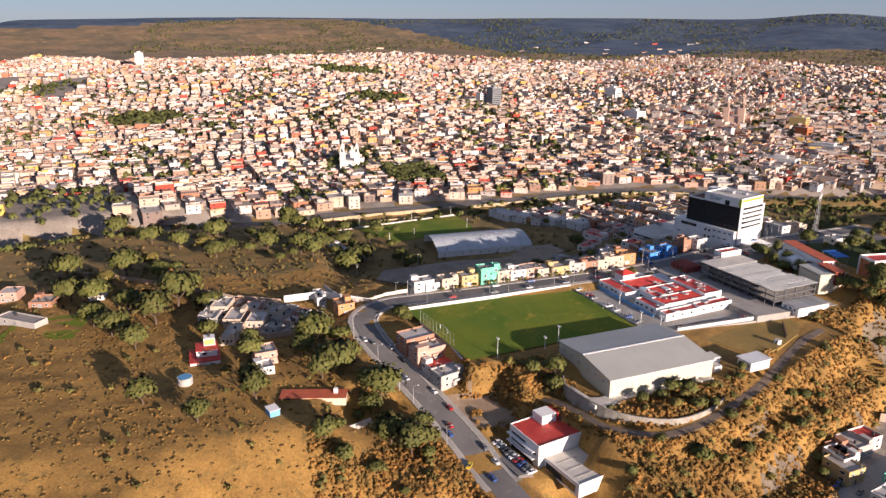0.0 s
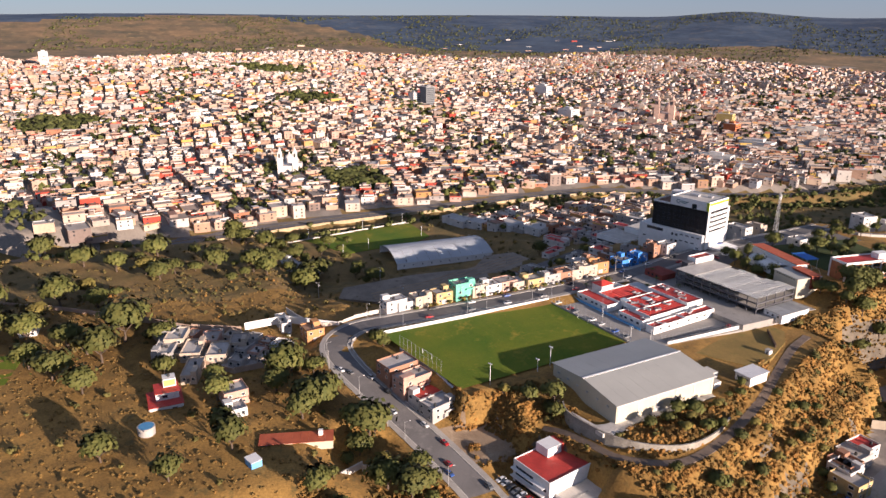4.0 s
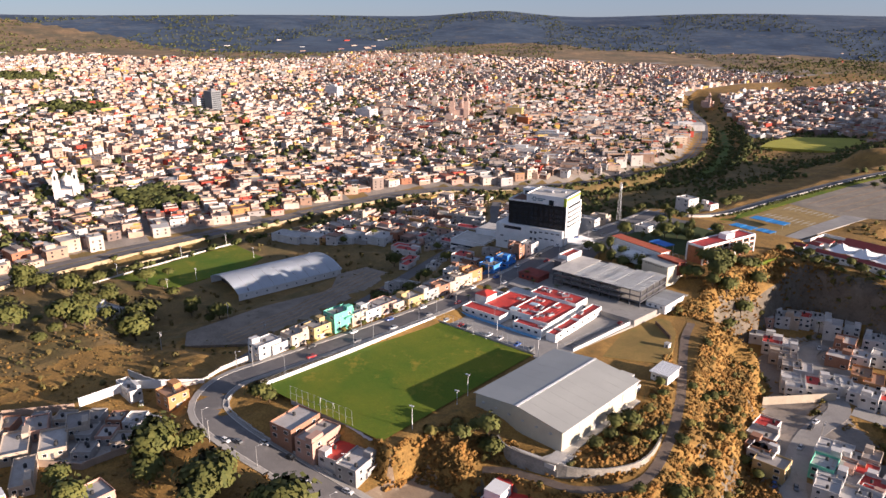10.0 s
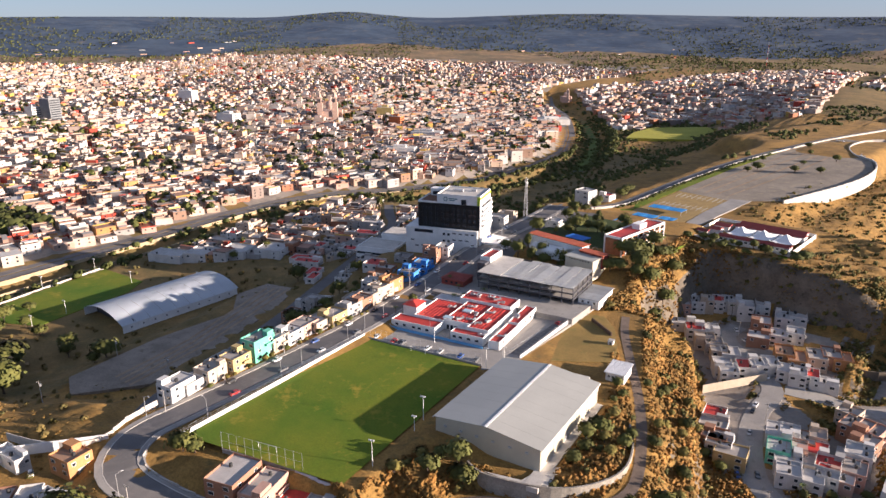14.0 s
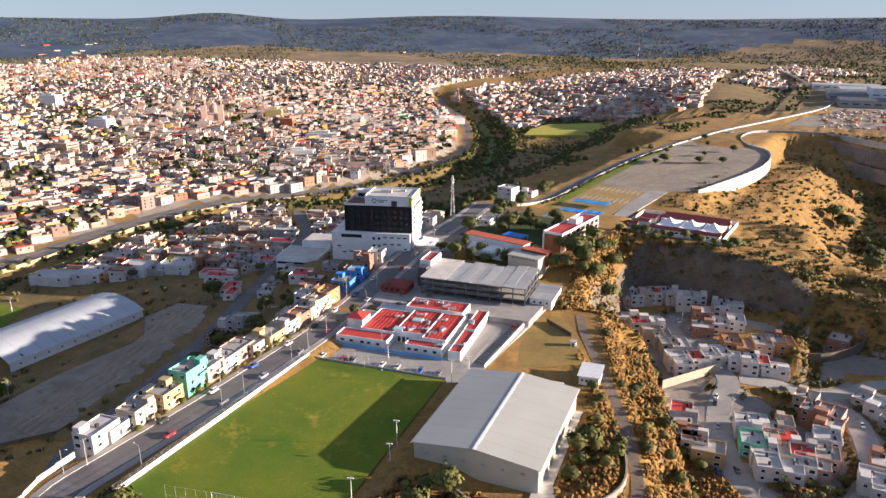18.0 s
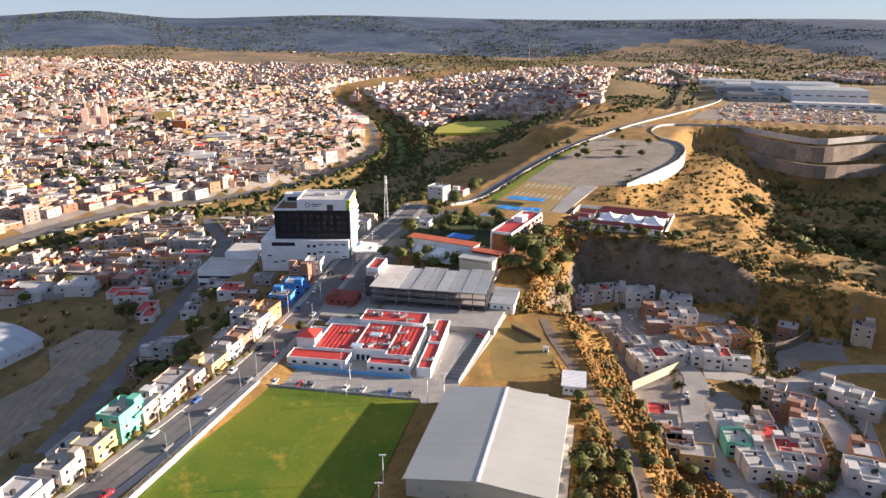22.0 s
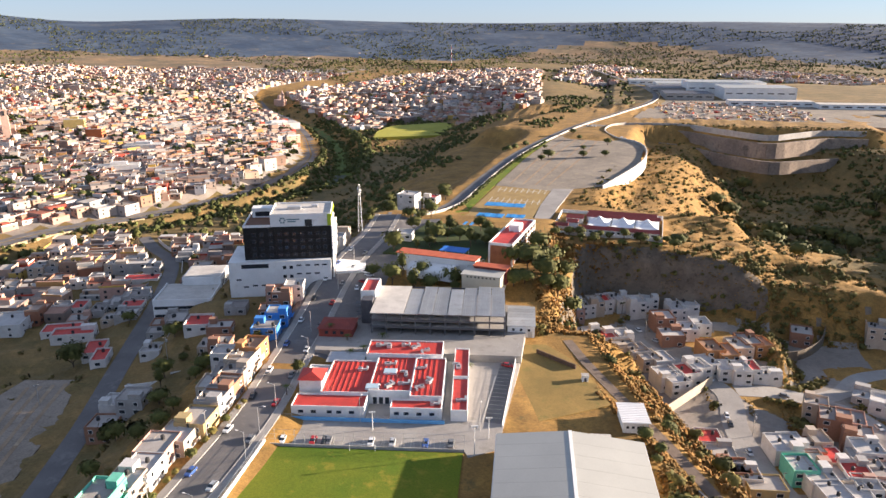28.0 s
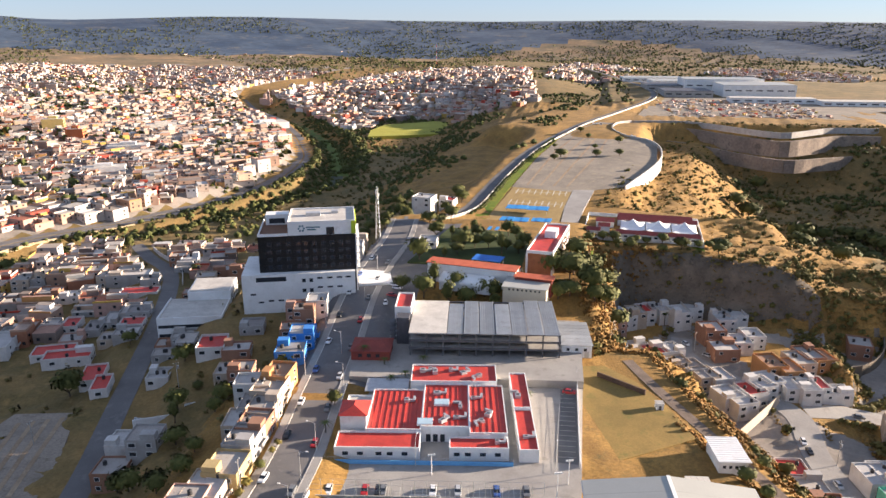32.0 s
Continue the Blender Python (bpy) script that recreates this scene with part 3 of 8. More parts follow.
def street_lamp(x, y, h=9.0, turn=0.0, z=None):
    r = empty("street_lamp", pose(x, y, gz(x, y) if z is None else z, 0, 0, turn), "grey steel street lamp with one arm", "lamp", "street lamps")
    bm = bms()
    cyl(bm, (0, 0, -0.3), (0, 0, h), 0.11, 0.07, 8)
    part("pole", bm, GALV, r)
    bm = bms()
    cyl(bm, (0, 0, h - 0.1), (1.9, 0, h + 0.35), 0.05, 0.04, 6)
    part("arm", bm, GALV, r)
    part("lamp_head", unit("lamp_head", WHITE, (2.1, 0, h + 0.28, 0.7, 0.28, 0.14)), None, r)
    return r


for x, y, t in ((-3.6, -6, 180), (-2.8, -33, 180), (-2.4, -44, 180), (-1.0, -79, 180), (-6.1, 7.1, 0), (-7.4, 21, 180), (-12, 57, 180), (-20, 78, 180), (-24, 118, 180), (-28, 150, 180),
                (-20, -92, 20), (12, -120, 80), (42, -113, 75), (76, -104, 75), (104, -97, 75), (62, -88, 250), (-45, 120, 0), (-42, 165, 0), (-20, -40, 0), (-23, 30, 0), (56.6, 26, 90), (20, 22, 90)):
    street_lamp(x, y, 8.5, t)


def goal(x, y, z, turn):
    r = empty("goal", pose(x, y, z, 0, 0, turn), "white football goal frame on the turf", "goal", "goals")
    for k in (-3.66, 3.66):
        bm = bms()
        cyl(bm, (k, 0, 0), (k, 0, 2.44), 0.07)
        part("upright", bm, WHITE, r)
    bm = bms()
    cyl(bm, (-3.66, 0, 2.44), (3.66, 0, 2.44), 0.07)
    part("crossbar", bm, WHITE, r)


goal(26.1, 6.6, -2.6, 10)
goal(33, -79, -3.8, 14)


# ---- gymnasium ----
GYM = empty("gymnasium", pose(69.8, -35.2, -6.2, 0, 0, 6.6), "large cream steel sports hall with a low pitched pale roof", "building")
GW, GL, GE, GR = 39.7, 51.6, 8.6, 10.9          # width, length, eaves, ridge


def gable(bm, y, t):
    p = [(0, 0), (GW, 0), (GW, GE), (GW / 2, GR), (0, GE)]
    a, b = [bm.verts.new((x, y, z)) for x, z in p], [bm.verts.new((x, y + t, z)) for x, z in p]
    bm.faces.new(a), bm.faces.new(b[::-1])
    for i in range(5):
        bm.faces.new((a[i], b[i], b[(i + 1) % 5], a[(i + 1) % 5]))


for y in (0, GL - 0.3):
    bm = bms()
    gable(bm, y, 0.3)
    bmesh.ops.recalc_face_normals(bm, faces=bm.faces)
    part("gable_wall", bm, CREAM, GYM)
for x in (0.15, GW - 0.15):
    part("side_wall", unit("side_wall", CREAM, (x, GL / 2, 0, 0.3, GL - 0.62, GE - 0.05)), None, GYM)
for s in (0, 1):
    for k in range(9):
        w = (GL + 1.2) / 9
        y0 = -0.6 + k * w
        bm = bms()
        x0, x1 = (-0.7, GW / 2) if s == 0 else (GW + 0.7, GW / 2)
        z0 = GE - 0.7 * (GR - GE) / (GW / 2)
        q = [bm.verts.new((x0, y0 + 0.02, z0 + 0.05)), bm.verts.new((x1, y0 + 0.02, GR + 0.05)), bm.verts.new((x1, y0 + w - 0.02, GR + 0.05)), bm.verts.new((x0, y0 + w - 0.02, z0 + 0.05))]
        q2 = [bm.verts.new(v.co + Vector((0, 0, 0.14))) for v in q]
        bm.faces.new(q), bm.faces.new(q2[::-1])
        for i in range(4):
            bm.faces.new((q[i], q2[i], q2[(i + 1) % 4], q[(i + 1) % 4]))
        bmesh.ops.recalc_face_normals(bm, faces=bm.faces)
        part("roof_panel", bm, ROOF_SHEET, GYM)
part("ridge_cap", unit("ridge_cap", WHITE, (GW / 2, GL / 2, GR + 0.12, 0.9, GL + 1.3, 0.14)), None, GYM, "pale ridge strip")
for x in (-0.75, GW + 0.75):
    part("gutter", unit("gutter", WHITE, (x, GL / 2, GE - 0.28, 0.22, GL + 1.2, 0.22)), None, GYM)
me = unit("wall_lamp", GALV, (0, -0.3, 0, 1.1, 0.6, 0.5))
for k in range(6):
    at(part("wall_lamp", me, None, GYM), pose(4 + k * 6.2, 0, 5.8))
me = unit("window", GLASS, (0, 0, 0, 0.1, 2.6, 0.9))
for k in range(7):
    at(part("window", me, None, GYM), pose(-0.03, 5 + k * 7, 6.6))
me = unit("downpipe", WHITE, (0, 0, 0, 0.16, 0.16, GE - 0.3))
for k in range(6):
    at(part("downpipe", me, None, GYM), pose(GW + 0.1, 1 + k * 9.9, 0))
part("door", unit("door", GALV, (GW + 0.04, 22, 0, 0.12, 4.2, 4.0)), None, GYM, "grey roller door")
part("lean_to", unit("lean_to", GALV, (-3.2, 40, 2.5, 6.0, 16, 0.2)), None, GYM, "grey metal lean-to roof")
part("plinth", unit("plinth", CONCRETE, (GW / 2, GL / 2, -0.9, GW + 0.5, GL + 0.5, 1.0)), None, GYM)
slab("pavement", [(108.5, -40), (113.5, -39), (106, 20), (101.5, 19.5)], -7.2, -5.45, PALE_CONC, "pale concrete apron beside the sports hall", "pavement")
slab("pavement", [(95, -41.5), (104, -41), (115, -35.5), (113.5, -24), (108.5, -30), (107, -38)], -8, -5.5, PALE_CONC, "pale concrete turning place", "pavement")
RW = smooth_line([(88, -41, -5.4), (94.5, -43.2, -5.4), (104, -41.5, -5.4), (116.5, -36, -5.7), (125, -27, -6.0), (129.5, -13, -6.6), (126, 3, -7.2), (119, 16, -7.6)], 3)
RW_STONE = surf("grey_rubble_stone", (0.36, 0.33, 0.28), (0.26, 0.235, 0.20), 0.3, 0.95, 0.6, 2.2, stain=(0.20, 0.18, 0.15), fine_amount=0.6)
rw_root = empty("retaining_wall", pose(0, 0, 0), "curved pale stone retaining wall below the sports hall", "wall")
for i in range(len(RW) - 1):
    a, b = Vector(RW[i]), Vector(RW[i + 1])
    bm = bms()
    m = (a + b) / 2
    hh = 6.2 if i < len(RW) * 0.6 else 6.2 - 4.2 * (i - len(RW) * 0.6) / (len(RW) * 0.4)
    box(bm, m.x, m.y, m.z - hh - 1, (b - a).length + 0.15, 0.6, hh + 1.6, math.degrees(math.atan2(b.y - a.y, b.x - a.x)))
    part("wall_section", bm, RW_STONE, rw_root)

# ---- parking deck ----
slab("pavement", [(-12, 62.5), (0, 64.2), (63, 74.2), (60.5, 124), (-4, 116), (-20, 100), (-17, 80)], -4, -0.35, PAVING, "pale concrete yard round the parking deck", "pavement")
DK = empty("parking_deck", pose(3.4, 81.6, -0.35, 0, 0, 9.0), "three-storey steel parking structure under grey sheet roofing", "building")
DW, DD = 52.0, 29.5
me_col = unit("column", STEEL, (0, 0, -0.3, 0.45, 0.45, 9.0))
for i in range(10):
    for j in range(5):
        at(part("column", me_col, None, DK), pose(0.3 + i * (DW - 0.6) / 9, 0.3 + j * (DD - 0.6) / 4, 0))
for z in (2.7, 5.5):
    part("floor_slab", unit("floor_slab", CONCRETE, (DW / 2, DD / 2, z, DW, DD, 0.35)), None, DK)
    for y in (-0.05, DD + 0.05):
        part("edge_beam", unit("edge_beam", STEEL, (DW / 2, y, z - 0.25, DW, 0.25, 0.7)), None, DK)
    for x in (-0.05, DW + 0.05):
        part("edge_beam", unit("edge_beam", STEEL, (x, DD / 2, z - 0.25, 0.25, DD, 0.7)), None, DK)
    for k in (0.45, 0.9):
        part("guard_rail", unit("guard_rail", GALV, (DW / 2, -0.06, z + 0.35 + k, DW, 0.06, 0.06)), None, DK)
for y in (0, DD):
    part("edge_beam", unit("edge_beam", STEEL, (DW / 2, y, 8.1, DW, 0.3, 0.5)), None, DK)
part("roof_slab", unit("roof_slab", PALE_CONC, (6.4, DD / 2 - 0.4, 8.5, 13.0, DD + 0.8, 0.35)), None, DK, "pale concrete roof slab")
pw = (DW - 13.0) / 7
for k in range(7):
    x = 13.0 + (k + 0.5) * pw
    d = DD - (2.5 if k in (0, 3) else 0) + (1.6 if k > 4 else 0)
    sh = part("roof_panel", unit("roof_panel", DECK_SHEET, (x, d / 2 - 0.4, 8.55 + 0.12 * (k % 2), pw - 0.28, d + 0.8, 0.16)), None, DK)
    me = unit("rib", DECK_SHEET, (0, d / 2 - 0.4, 8.71 + 0.12 * (k % 2), 0.12, d + 0.8, 0.09))
    for q in range(7):
        at(part("rib", me, None, sh), pose(x - pw / 2 + 0.5 + q * (pw - 1) / 6, 0, 0))
for z in (0.0, 2.9, 5.8):
    part("back_wall", unit("back_wall", CONCRETE, (DW / 2 - 5, DD - 0.3, z, DW - 10.5, 0.2, 1.1)), None, DK)
TW = empty("stair_tower", pose(-3.6, 103.5, -0.4, 0, 0, 9.0), "white stair tower with a red roof beside the parking deck", "building")
part("wall", unit("wall", WHITE, (0, 0, 0, 6.0, 15, 11.2)), None, TW)
part("roof", unit("roof", RED_ROOF, (0, 0, 11.2, 5.0, 14, 0.12)), None, TW)
for x, y, w, d in ((-2.85, 0, 0.3, 15), (2.85, 0, 0.3, 15), (0, -7.35, 5.4, 0.3), (0, 7.35, 5.4, 0.3)):
    part("parapet", unit("parapet", WHITE, (x, y, 11.2, w, d, 0.7)), None, TW)
me = unit("window", GLASS, (0, 0, 0, 1.3, 0.1, 4.0))
for k in (-1.5, 1.5):
    at(part("window", me, None, TW), pose(k, -7.5, 3.5))
part("lift_shaft", unit("lift_shaft", STEEL, (0.5, -11, 0, 4.5, 5, 10)), None, TW, "dark steel lift shaft")
for k in range(5):
    part("landing", unit("landing", STEEL, (-3.5, -8 - k * 0.4, 1.8 * k, 2.2, 3.0, 0.25)), None, TW)
MB = empty("gatehouse", pose(-9.5, 80.5, -0.4, 0, 0, 9), "low maroon gatehouse with a sloping roof", "building")
part("wall", unit("wall", BRICK_RED, (0, 0, 0, 13, 11, 3.4)), None, MB)
bm = bms()
vsx = [bm.verts.new(p) for p in ((-7, -6, 3.4), (7, -6, 3.4), (7, 6, 3.4), (-7, 6, 3.4), (-3, 0, 5.2), (3, 0, 5.2))]
for q in ((0, 1, 5, 4), (1, 2, 5), (2, 3, 4, 5), (3, 0, 4), (3, 2, 1, 0)):
    bm.faces.new([vsx[i] for i in q])
part("roof", bm, BRICK_RED, MB)
me = unit("window", GLASS, (0, 0, 0, 1.3, 0.12, 1.2))
for k in (-3.5, -0.5, 2.5):
    at(part("window", me, None, MB), pose(k, -5.52, 1.2))
WS = empty("warehouse", pose(59.0, 105.5, -2.4, 0, 0, 7), "white storage building with a grey flat sheet roof", "building")
part("wall", unit("wall", WHITE, (0, 0, 0, 10.5, 20.5, 4.6)), None, WS)
for k in range(7):
    part("roof_panel", unit("roof_panel", DECK_SHEET, (0, -9 + k * 3.0, 4.6, 11.2, 2.9, 0.18)), None, WS)
me = unit("window", GLASS, (0, 0, 0, 1.0, 0.1, 1.0))
for k in (-3, 0, 3):
    at(part("window", me, None, WS), pose(k, -10.28, 2.6))
part("door", unit("door", GALV, (3.5, -10.28, 0, 1.6, 0.1, 2.6)), None, WS)

# ---- the red-roofed clinic ----
RB = empty("clinic", pose(-2.2, 20.6, -3.0, 0, 0, 10.3), "single-storey white clinic under stepped red flat roofs", "building")


def wing(root, u0, u1, v0, v1, h, wall, roof, ribs=0, parapet=0.55):
    cx, cy, w, d = (u0 + u1) / 2, (v0 + v1) / 2, u1 - u0, v1 - v0
    part("wall", unit("wall", wall, (cx, cy, 0, w, d, h)), None, root)
    rf = part("roof", unit("roof", roof, (cx, cy, h, w - 0.56, d - 0.56, 0.1)), None, root)
    for bx in ((cx, v0 + 0.13, w, 0.25), (cx, v1 - 0.13, w, 0.25), (u0 + 0.13, cy, 0.25, d - 0.52), (u1 - 0.13, cy, 0.25, d - 0.52)):
        part("parapet", unit("parapet", wall, (bx[0], bx[1], h, bx[2], bx[3], parapet)), None, root)
    if ribs:
        me = unit("roof_rib", roof, (0, 0, 0, 0.16, d - 0.8, 0.16))
        for k in range(ribs):
            at(part("roof_rib", me, None, rf), pose(u0 + (k + 1) * w / (ribs + 1), cy, h + 0.1))


wing(RB, 0.0, 23.0, 0.0, 8.0, 3.4, WHITE, RED_ROOF)
wing(RB, 7.5, 23.0, 8.02, 31.0, 4.1, WHITE, RED_ROOF, 8)
wing(RB, 0.0, 7.48, 22.5, 28, 3.6, WHITE, PALE_CONC)
wing(RB, 23.02, 36.5, 9.0, 34.0, 4.5, WHITE, RED_ROOF, 7)
wing(RB, 36.52, 47.0, 5.5, 33.0, 4.7, WHITE, RED_ROOF, 5)
wing(RB, 31.0, 47.0, 0.0, 5.48, 3.5, WHITE, RED_ROOF)
wing(RB, 18.5, 45.5, 34.02, 45.5, 5.4, WHITE, RED_ROOF)
wing(RB, 49.8, 55.0, -0.5, 21.0, 3.4, WHITE, RED_ROOF)
wing(RB, 49.8, 55.0, 21.02, 43.0, 3.9, WHITE, RED_ROOF)
part("entrance_canopy", unit("entrance_canopy", GALV, (11, 36.5, 3.0, 13.5, 8.5, 0.2)), None, RB, "pale sheet canopy")
tb = bms()
box(tb, 3.8, 14.8, 0, 7.4, 8.2, 7.2)
part("tower", tb, WHITE, RB)
bm = bms()
vsx = [bm.verts.new(p) for p in ((-0.4, 10.2, 7.2), (8.0, 10.2, 7.2), (8.0, 19.4, 7.2), (-0.4, 19.4, 7.2), (3.8, 13.6, 8.9), (3.8, 16.0, 8.9))]
for q in ((0, 1, 4), (1, 2, 5, 4), (2, 3, 5), (3, 0, 4, 5), (3, 2, 1, 0)):
    bm.faces.new([vsx[i] for i in q])
part("tower_roof", bm, RED_ROOF, RB, "small hipped red roof")
me = unit("window", GLASS, (0, 0, 0, 1.6, 0.1, 1.0))
for u in (3, 7, 12, 15, 19):
    at(part("window", me, None, RB), pose(u, -0.03, 1.5))
for u in (33, 36, 40, 44):
    at(part("window", me, None, RB), pose(u, -0.03, 1.5))
me = unit("glass_door", GLASS, (0, 0, 0, 1.3, 0.1, 2.3))
for u in (25, 27, 29):
    at(part("glass_door", me, None, RB), pose(u, 8.95, 0.2))
me = unit("window", GLASS, (0, 0, 0, 0.1, 1.5, 1.0))
for v in (4, 10, 16, 24, 30, 36):
    at(part("window", me, None, RB), pose(55.03, v, 1.7))
fence_wall("street_wall", (-4.2, 18.4, -2.9), (45.5, 26.9, -2.9), 1.15, 0.25, LIGHT_BLUE, "low light-blue street wall of the clinic", 18, 0.9)
fence_wall("street_wall", (-4.2, 18.7, -2.9), (-11.5, 58.5, -2.9), 1.15, 0.25, WHITE, "low white street wall of the clinic", 12, 0.9)
rr = random.Random(5)


def duct(u, v, z, w, d, h, turn):
    m = RB.matrix_basis @ pose(u, v, z, 0, 0, turn)
    r = empty("air_conditioner", m, "pale rooftop air-conditioning unit with a bent duct", "air conditioner", "air conditioners")
    part("casing", unit("casing", GALV, (0, 0, 0, w, d, h)), None, r)
    part("fan_grille", unit("fan_grille", STEEL, (0, 0, h, w * 0.6, d * 0.6, 0.05)), None, r)
    part("duct", unit("duct", GALV, (w * 0.5 + 0.8, 0, 0.2, 1.6, 0.7, 0.6), (w * 0.5 + 1.5, 1.2, 0.2, 0.7, 2.2, 0.6)), None, r)


for u, v, z, t in ((22, 41, 5.5, 0), (26, 40, 5.5, 90), (31, 41.5, 5.5, 0), (35, 40, 5.5, 30), (40, 38, 5.5, 200), (38, 25, 4.8, 0), (42, 15, 4.8, 60), (40, 12, 4.8, 200), (34, 20, 4.6, 90), (33, 14, 4.6, 0),
                   (27, 28, 4.6, 0), (29, 12, 4.6, 45), (18, 24, 4.2, 0), (51.5, 28, 4.0, 90), (52, 6, 3.5, 0), (44, 3, 3.6, 0)):
    duct(u, v, z, rr.uniform(1.2, 2.2), rr.uniform(1.0, 1.8), rr.uniform(0.7, 1.2), t)
for u, v in ((28.5, 22.5), (24, 11.5)):
    r = empty("skylight", RB.matrix_basis @ pose(u, v, 4.6), "pale blue rooftop skylight on the red roof", "skylight", "skylights")
    part("frame", unit("frame", WHITE, (0, 0, 0, 4.4, 3.4, 0.6)), None, r)
    part("pane", unit("pane", surf("pale_polycarbonate", (0.42, 0.55, 0.62), (0.36, 0.48, 0.55), 0.4, 0.3, 0, 2.0), (0, 0, 0.6, 4.2, 3.2, 0.06)), None, r)

# parking bays
BAY = surf("worn_paint", (0.62, 0.58, 0.48), (0.48, 0.45, 0.38), 0.6, 0.9, 0.1, 4.0)
bays = empty("parking_lines", pose(0, 0, 0), "worn painted parking bays beside the field fence", "marking", kind="structure")
me = unit("line", BAY, (0, 0, 0, 0.14, 4.6, 0.012))
for k in range(19):
    t = (k + 0.7) / 20
    at(part("line", me, None, bays), pose(-2.2 + 56 * t - 0.5, 3 + 10.4 * t + 3.0, -2.945, 0, 0, 10))
me = unit("line", BAY, (0, 0, 0, 4.6, 0.14, 0.012))
for k in range(14):
    at(part("line", me, None, bays), pose(59.4 - 0.045 * k * 2.6, 34 + k * 2.7, -2.925, 0, 0, 4))
slab("pavement", [(57, 31), (62.4, 31), (60.9, 72), (55.9, 72)], -3.4, -2.93, surf("dark_paving", (0.17, 0.165, 0.16), (0.13, 0.125, 0.12), 0.2, 0.9, 0.2, 3.0), "dark paved parking ramp", "pavement")

# ---- meadow east of the yard ----
SH = empty("shed", pose(101.6, 42.5, -4.3, 0, 0, 9), "small white shed with a ribbed white sheet roof", "shed")
part("wall", unit("wall", WHITE, (0, 0, -0.5, 7.4, 11.0, 4.2)), None, SH)
part("roof", unit("roof", WHITE, (0, 0, 3.75, 8.6, 12.4, 0.2)), None, SH)
me = unit("roof_rib", WHITE, (0, 0, 0, 8.6, 0.12, 0.1))
for k in range(12):
    at(part("roof_rib", me, None, SH), pose(0, -5.8 + k * 1.05, 3.95))
me = unit("window", GLASS, (0, 0, 0, 0.8, 0.1, 0.8))
for k in (-2.4, -0.8, 0.8, 2.4):
    at(part("window", me, None, SH), pose(k, -5.52, 1.6))
for x, y, w, d, h in ((92.5, 27.5, 6.0, 5.0, 2.6), (98.5, 25.5, 4.0, 4.0, 2.4)):
    r = empty("storage_hut", pose(x, y, gz(x, y), 0, 0, 8), "small white storage hut with a panelled flat roof", "shed", "huts")
    part("wall", unit("wall", WHITE, (0, 0, -0.5, w, d, h + 0.5)), None, r)
    me = unit("roof_panel", PALE_CONC, (0, 0, 0, w / 4 - 0.06, d + 0.3, 0.12))
    for k in range(4):
        at(part("roof_panel", me, None, r), pose(-w / 2 + (k + 0.5) * w / 4, 0, h))
r = empty("pump_house", pose(86.1, 67.6, gz(86, 67.6), 0, 0, 9), "small white cabin standing in the dry meadow", "cabin")
part("wall", unit("wall", WHITE, (0, 0, -0.3, 2.2, 2.2, 2.8)), None, r)
part("roof", unit("roof", CONCRETE, (0, 0, 2.5, 2.6, 2.6, 0.15)), None, r)
part("door", unit("door", STEEL, (0, -1.12, 0, 0.8, 0.06, 1.9)), None, r)
fence_wall("ruined_wall", (67.5, 85.5, -3.9), (82.5, 75.5, -3.9), 1.7, 0.5, surf("dark_old_brick", (0.13, 0.08, 0.055), (0.09, 0.06, 0.045), 0.5, 0.95, 0.4, 3.0), "broken dark brick wall in the dry meadow")
LAWN = surf("dry_lawn", (0.30, 0.195, 0.058), (0.22, 0.150, 0.045), 0.08, 0.95, 0.4, 2.0, stain=(0.150, 0.135, 0.036), fine_amount=0.4)
slab("lawn", [(64, 30), (95, 52), (90, 66), (80, 84), (70, 94), (62.5, 92), (62.9, 60)], -5.2, -3.85, LAWN, "dry yellow-brown lawn with bare patches", "lawn")


# ---- hilltop: school, kindergarten, gravel lot ----
def wall_line(name, line, h, down, thick, mat, label, category="wall", posts=False):
    """A wall in straight sections along a line of (x, y, z)."""
    root = empty(name, pose(0, 0, 0), label, category)
    for a, b in zip(line, line[1:]):
        a, b = Vector(a), Vector(b)
        m = (a + b) / 2
        bm = bms()
        box(bm, m.x, m.y, m.z - down, math.hypot(b.x - a.x, b.y - a.y) + 0.1, thick, h + down, math.degrees(math.atan2(b.y - a.y, b.x - a.x)))
        part("wall_section", bm, mat, root)
        if posts:
            part("pillar", unit("pillar", mat, (a.x, a.y, a.z - down, thick + 0.25, thick + 0.25, h + down + 0.25)), None, root)
    return root


GRAVEL = surf("grey_gravel", (0.29, 0.245, 0.19), (0.20, 0.17, 0.135), 0.05, 0.95, 0.5, 1.0, stain=(0.35, 0.285, 0.19), fine_amount=0.5)
slab("gravel_lot", [(11, 338), (52, 330), (84, 350), (113, 428), (119, 505), (111, 541), (94, 558), (82, 598), (88, 640), (70, 650), (54, 610), (34, 540), (20, 440)], -1.5, 0.25, GRAVEL, "grey gravel parking ground on the hilltop", "lot", on_hill=True)
slab("gravel_lot", [(47, 226), (54, 226), (60, 290), (66, 338), (52, 336), (48, 290)], -0.5, 0.30, PAVING, "pale concrete approach to the hilltop lot", "lot", on_hill=True)
slab("lawn", [(-3, 250), (4, 247), (10, 335), (20, 450), (33, 540), (26, 540), (13, 450), (2, 340)], -1.5, 0.2, TURF, "narrow green lawn along the hilltop fence", "lawn", on_hill=True)
slab("lawn", [(54, 160), (64, 186), (66, 212), (56, 218), (53, 190)], -6, 3.6, TURF, "steep green lawn below the school", "lawn")
bm = bms()                                                                  # grass bank under the kindergarten wall
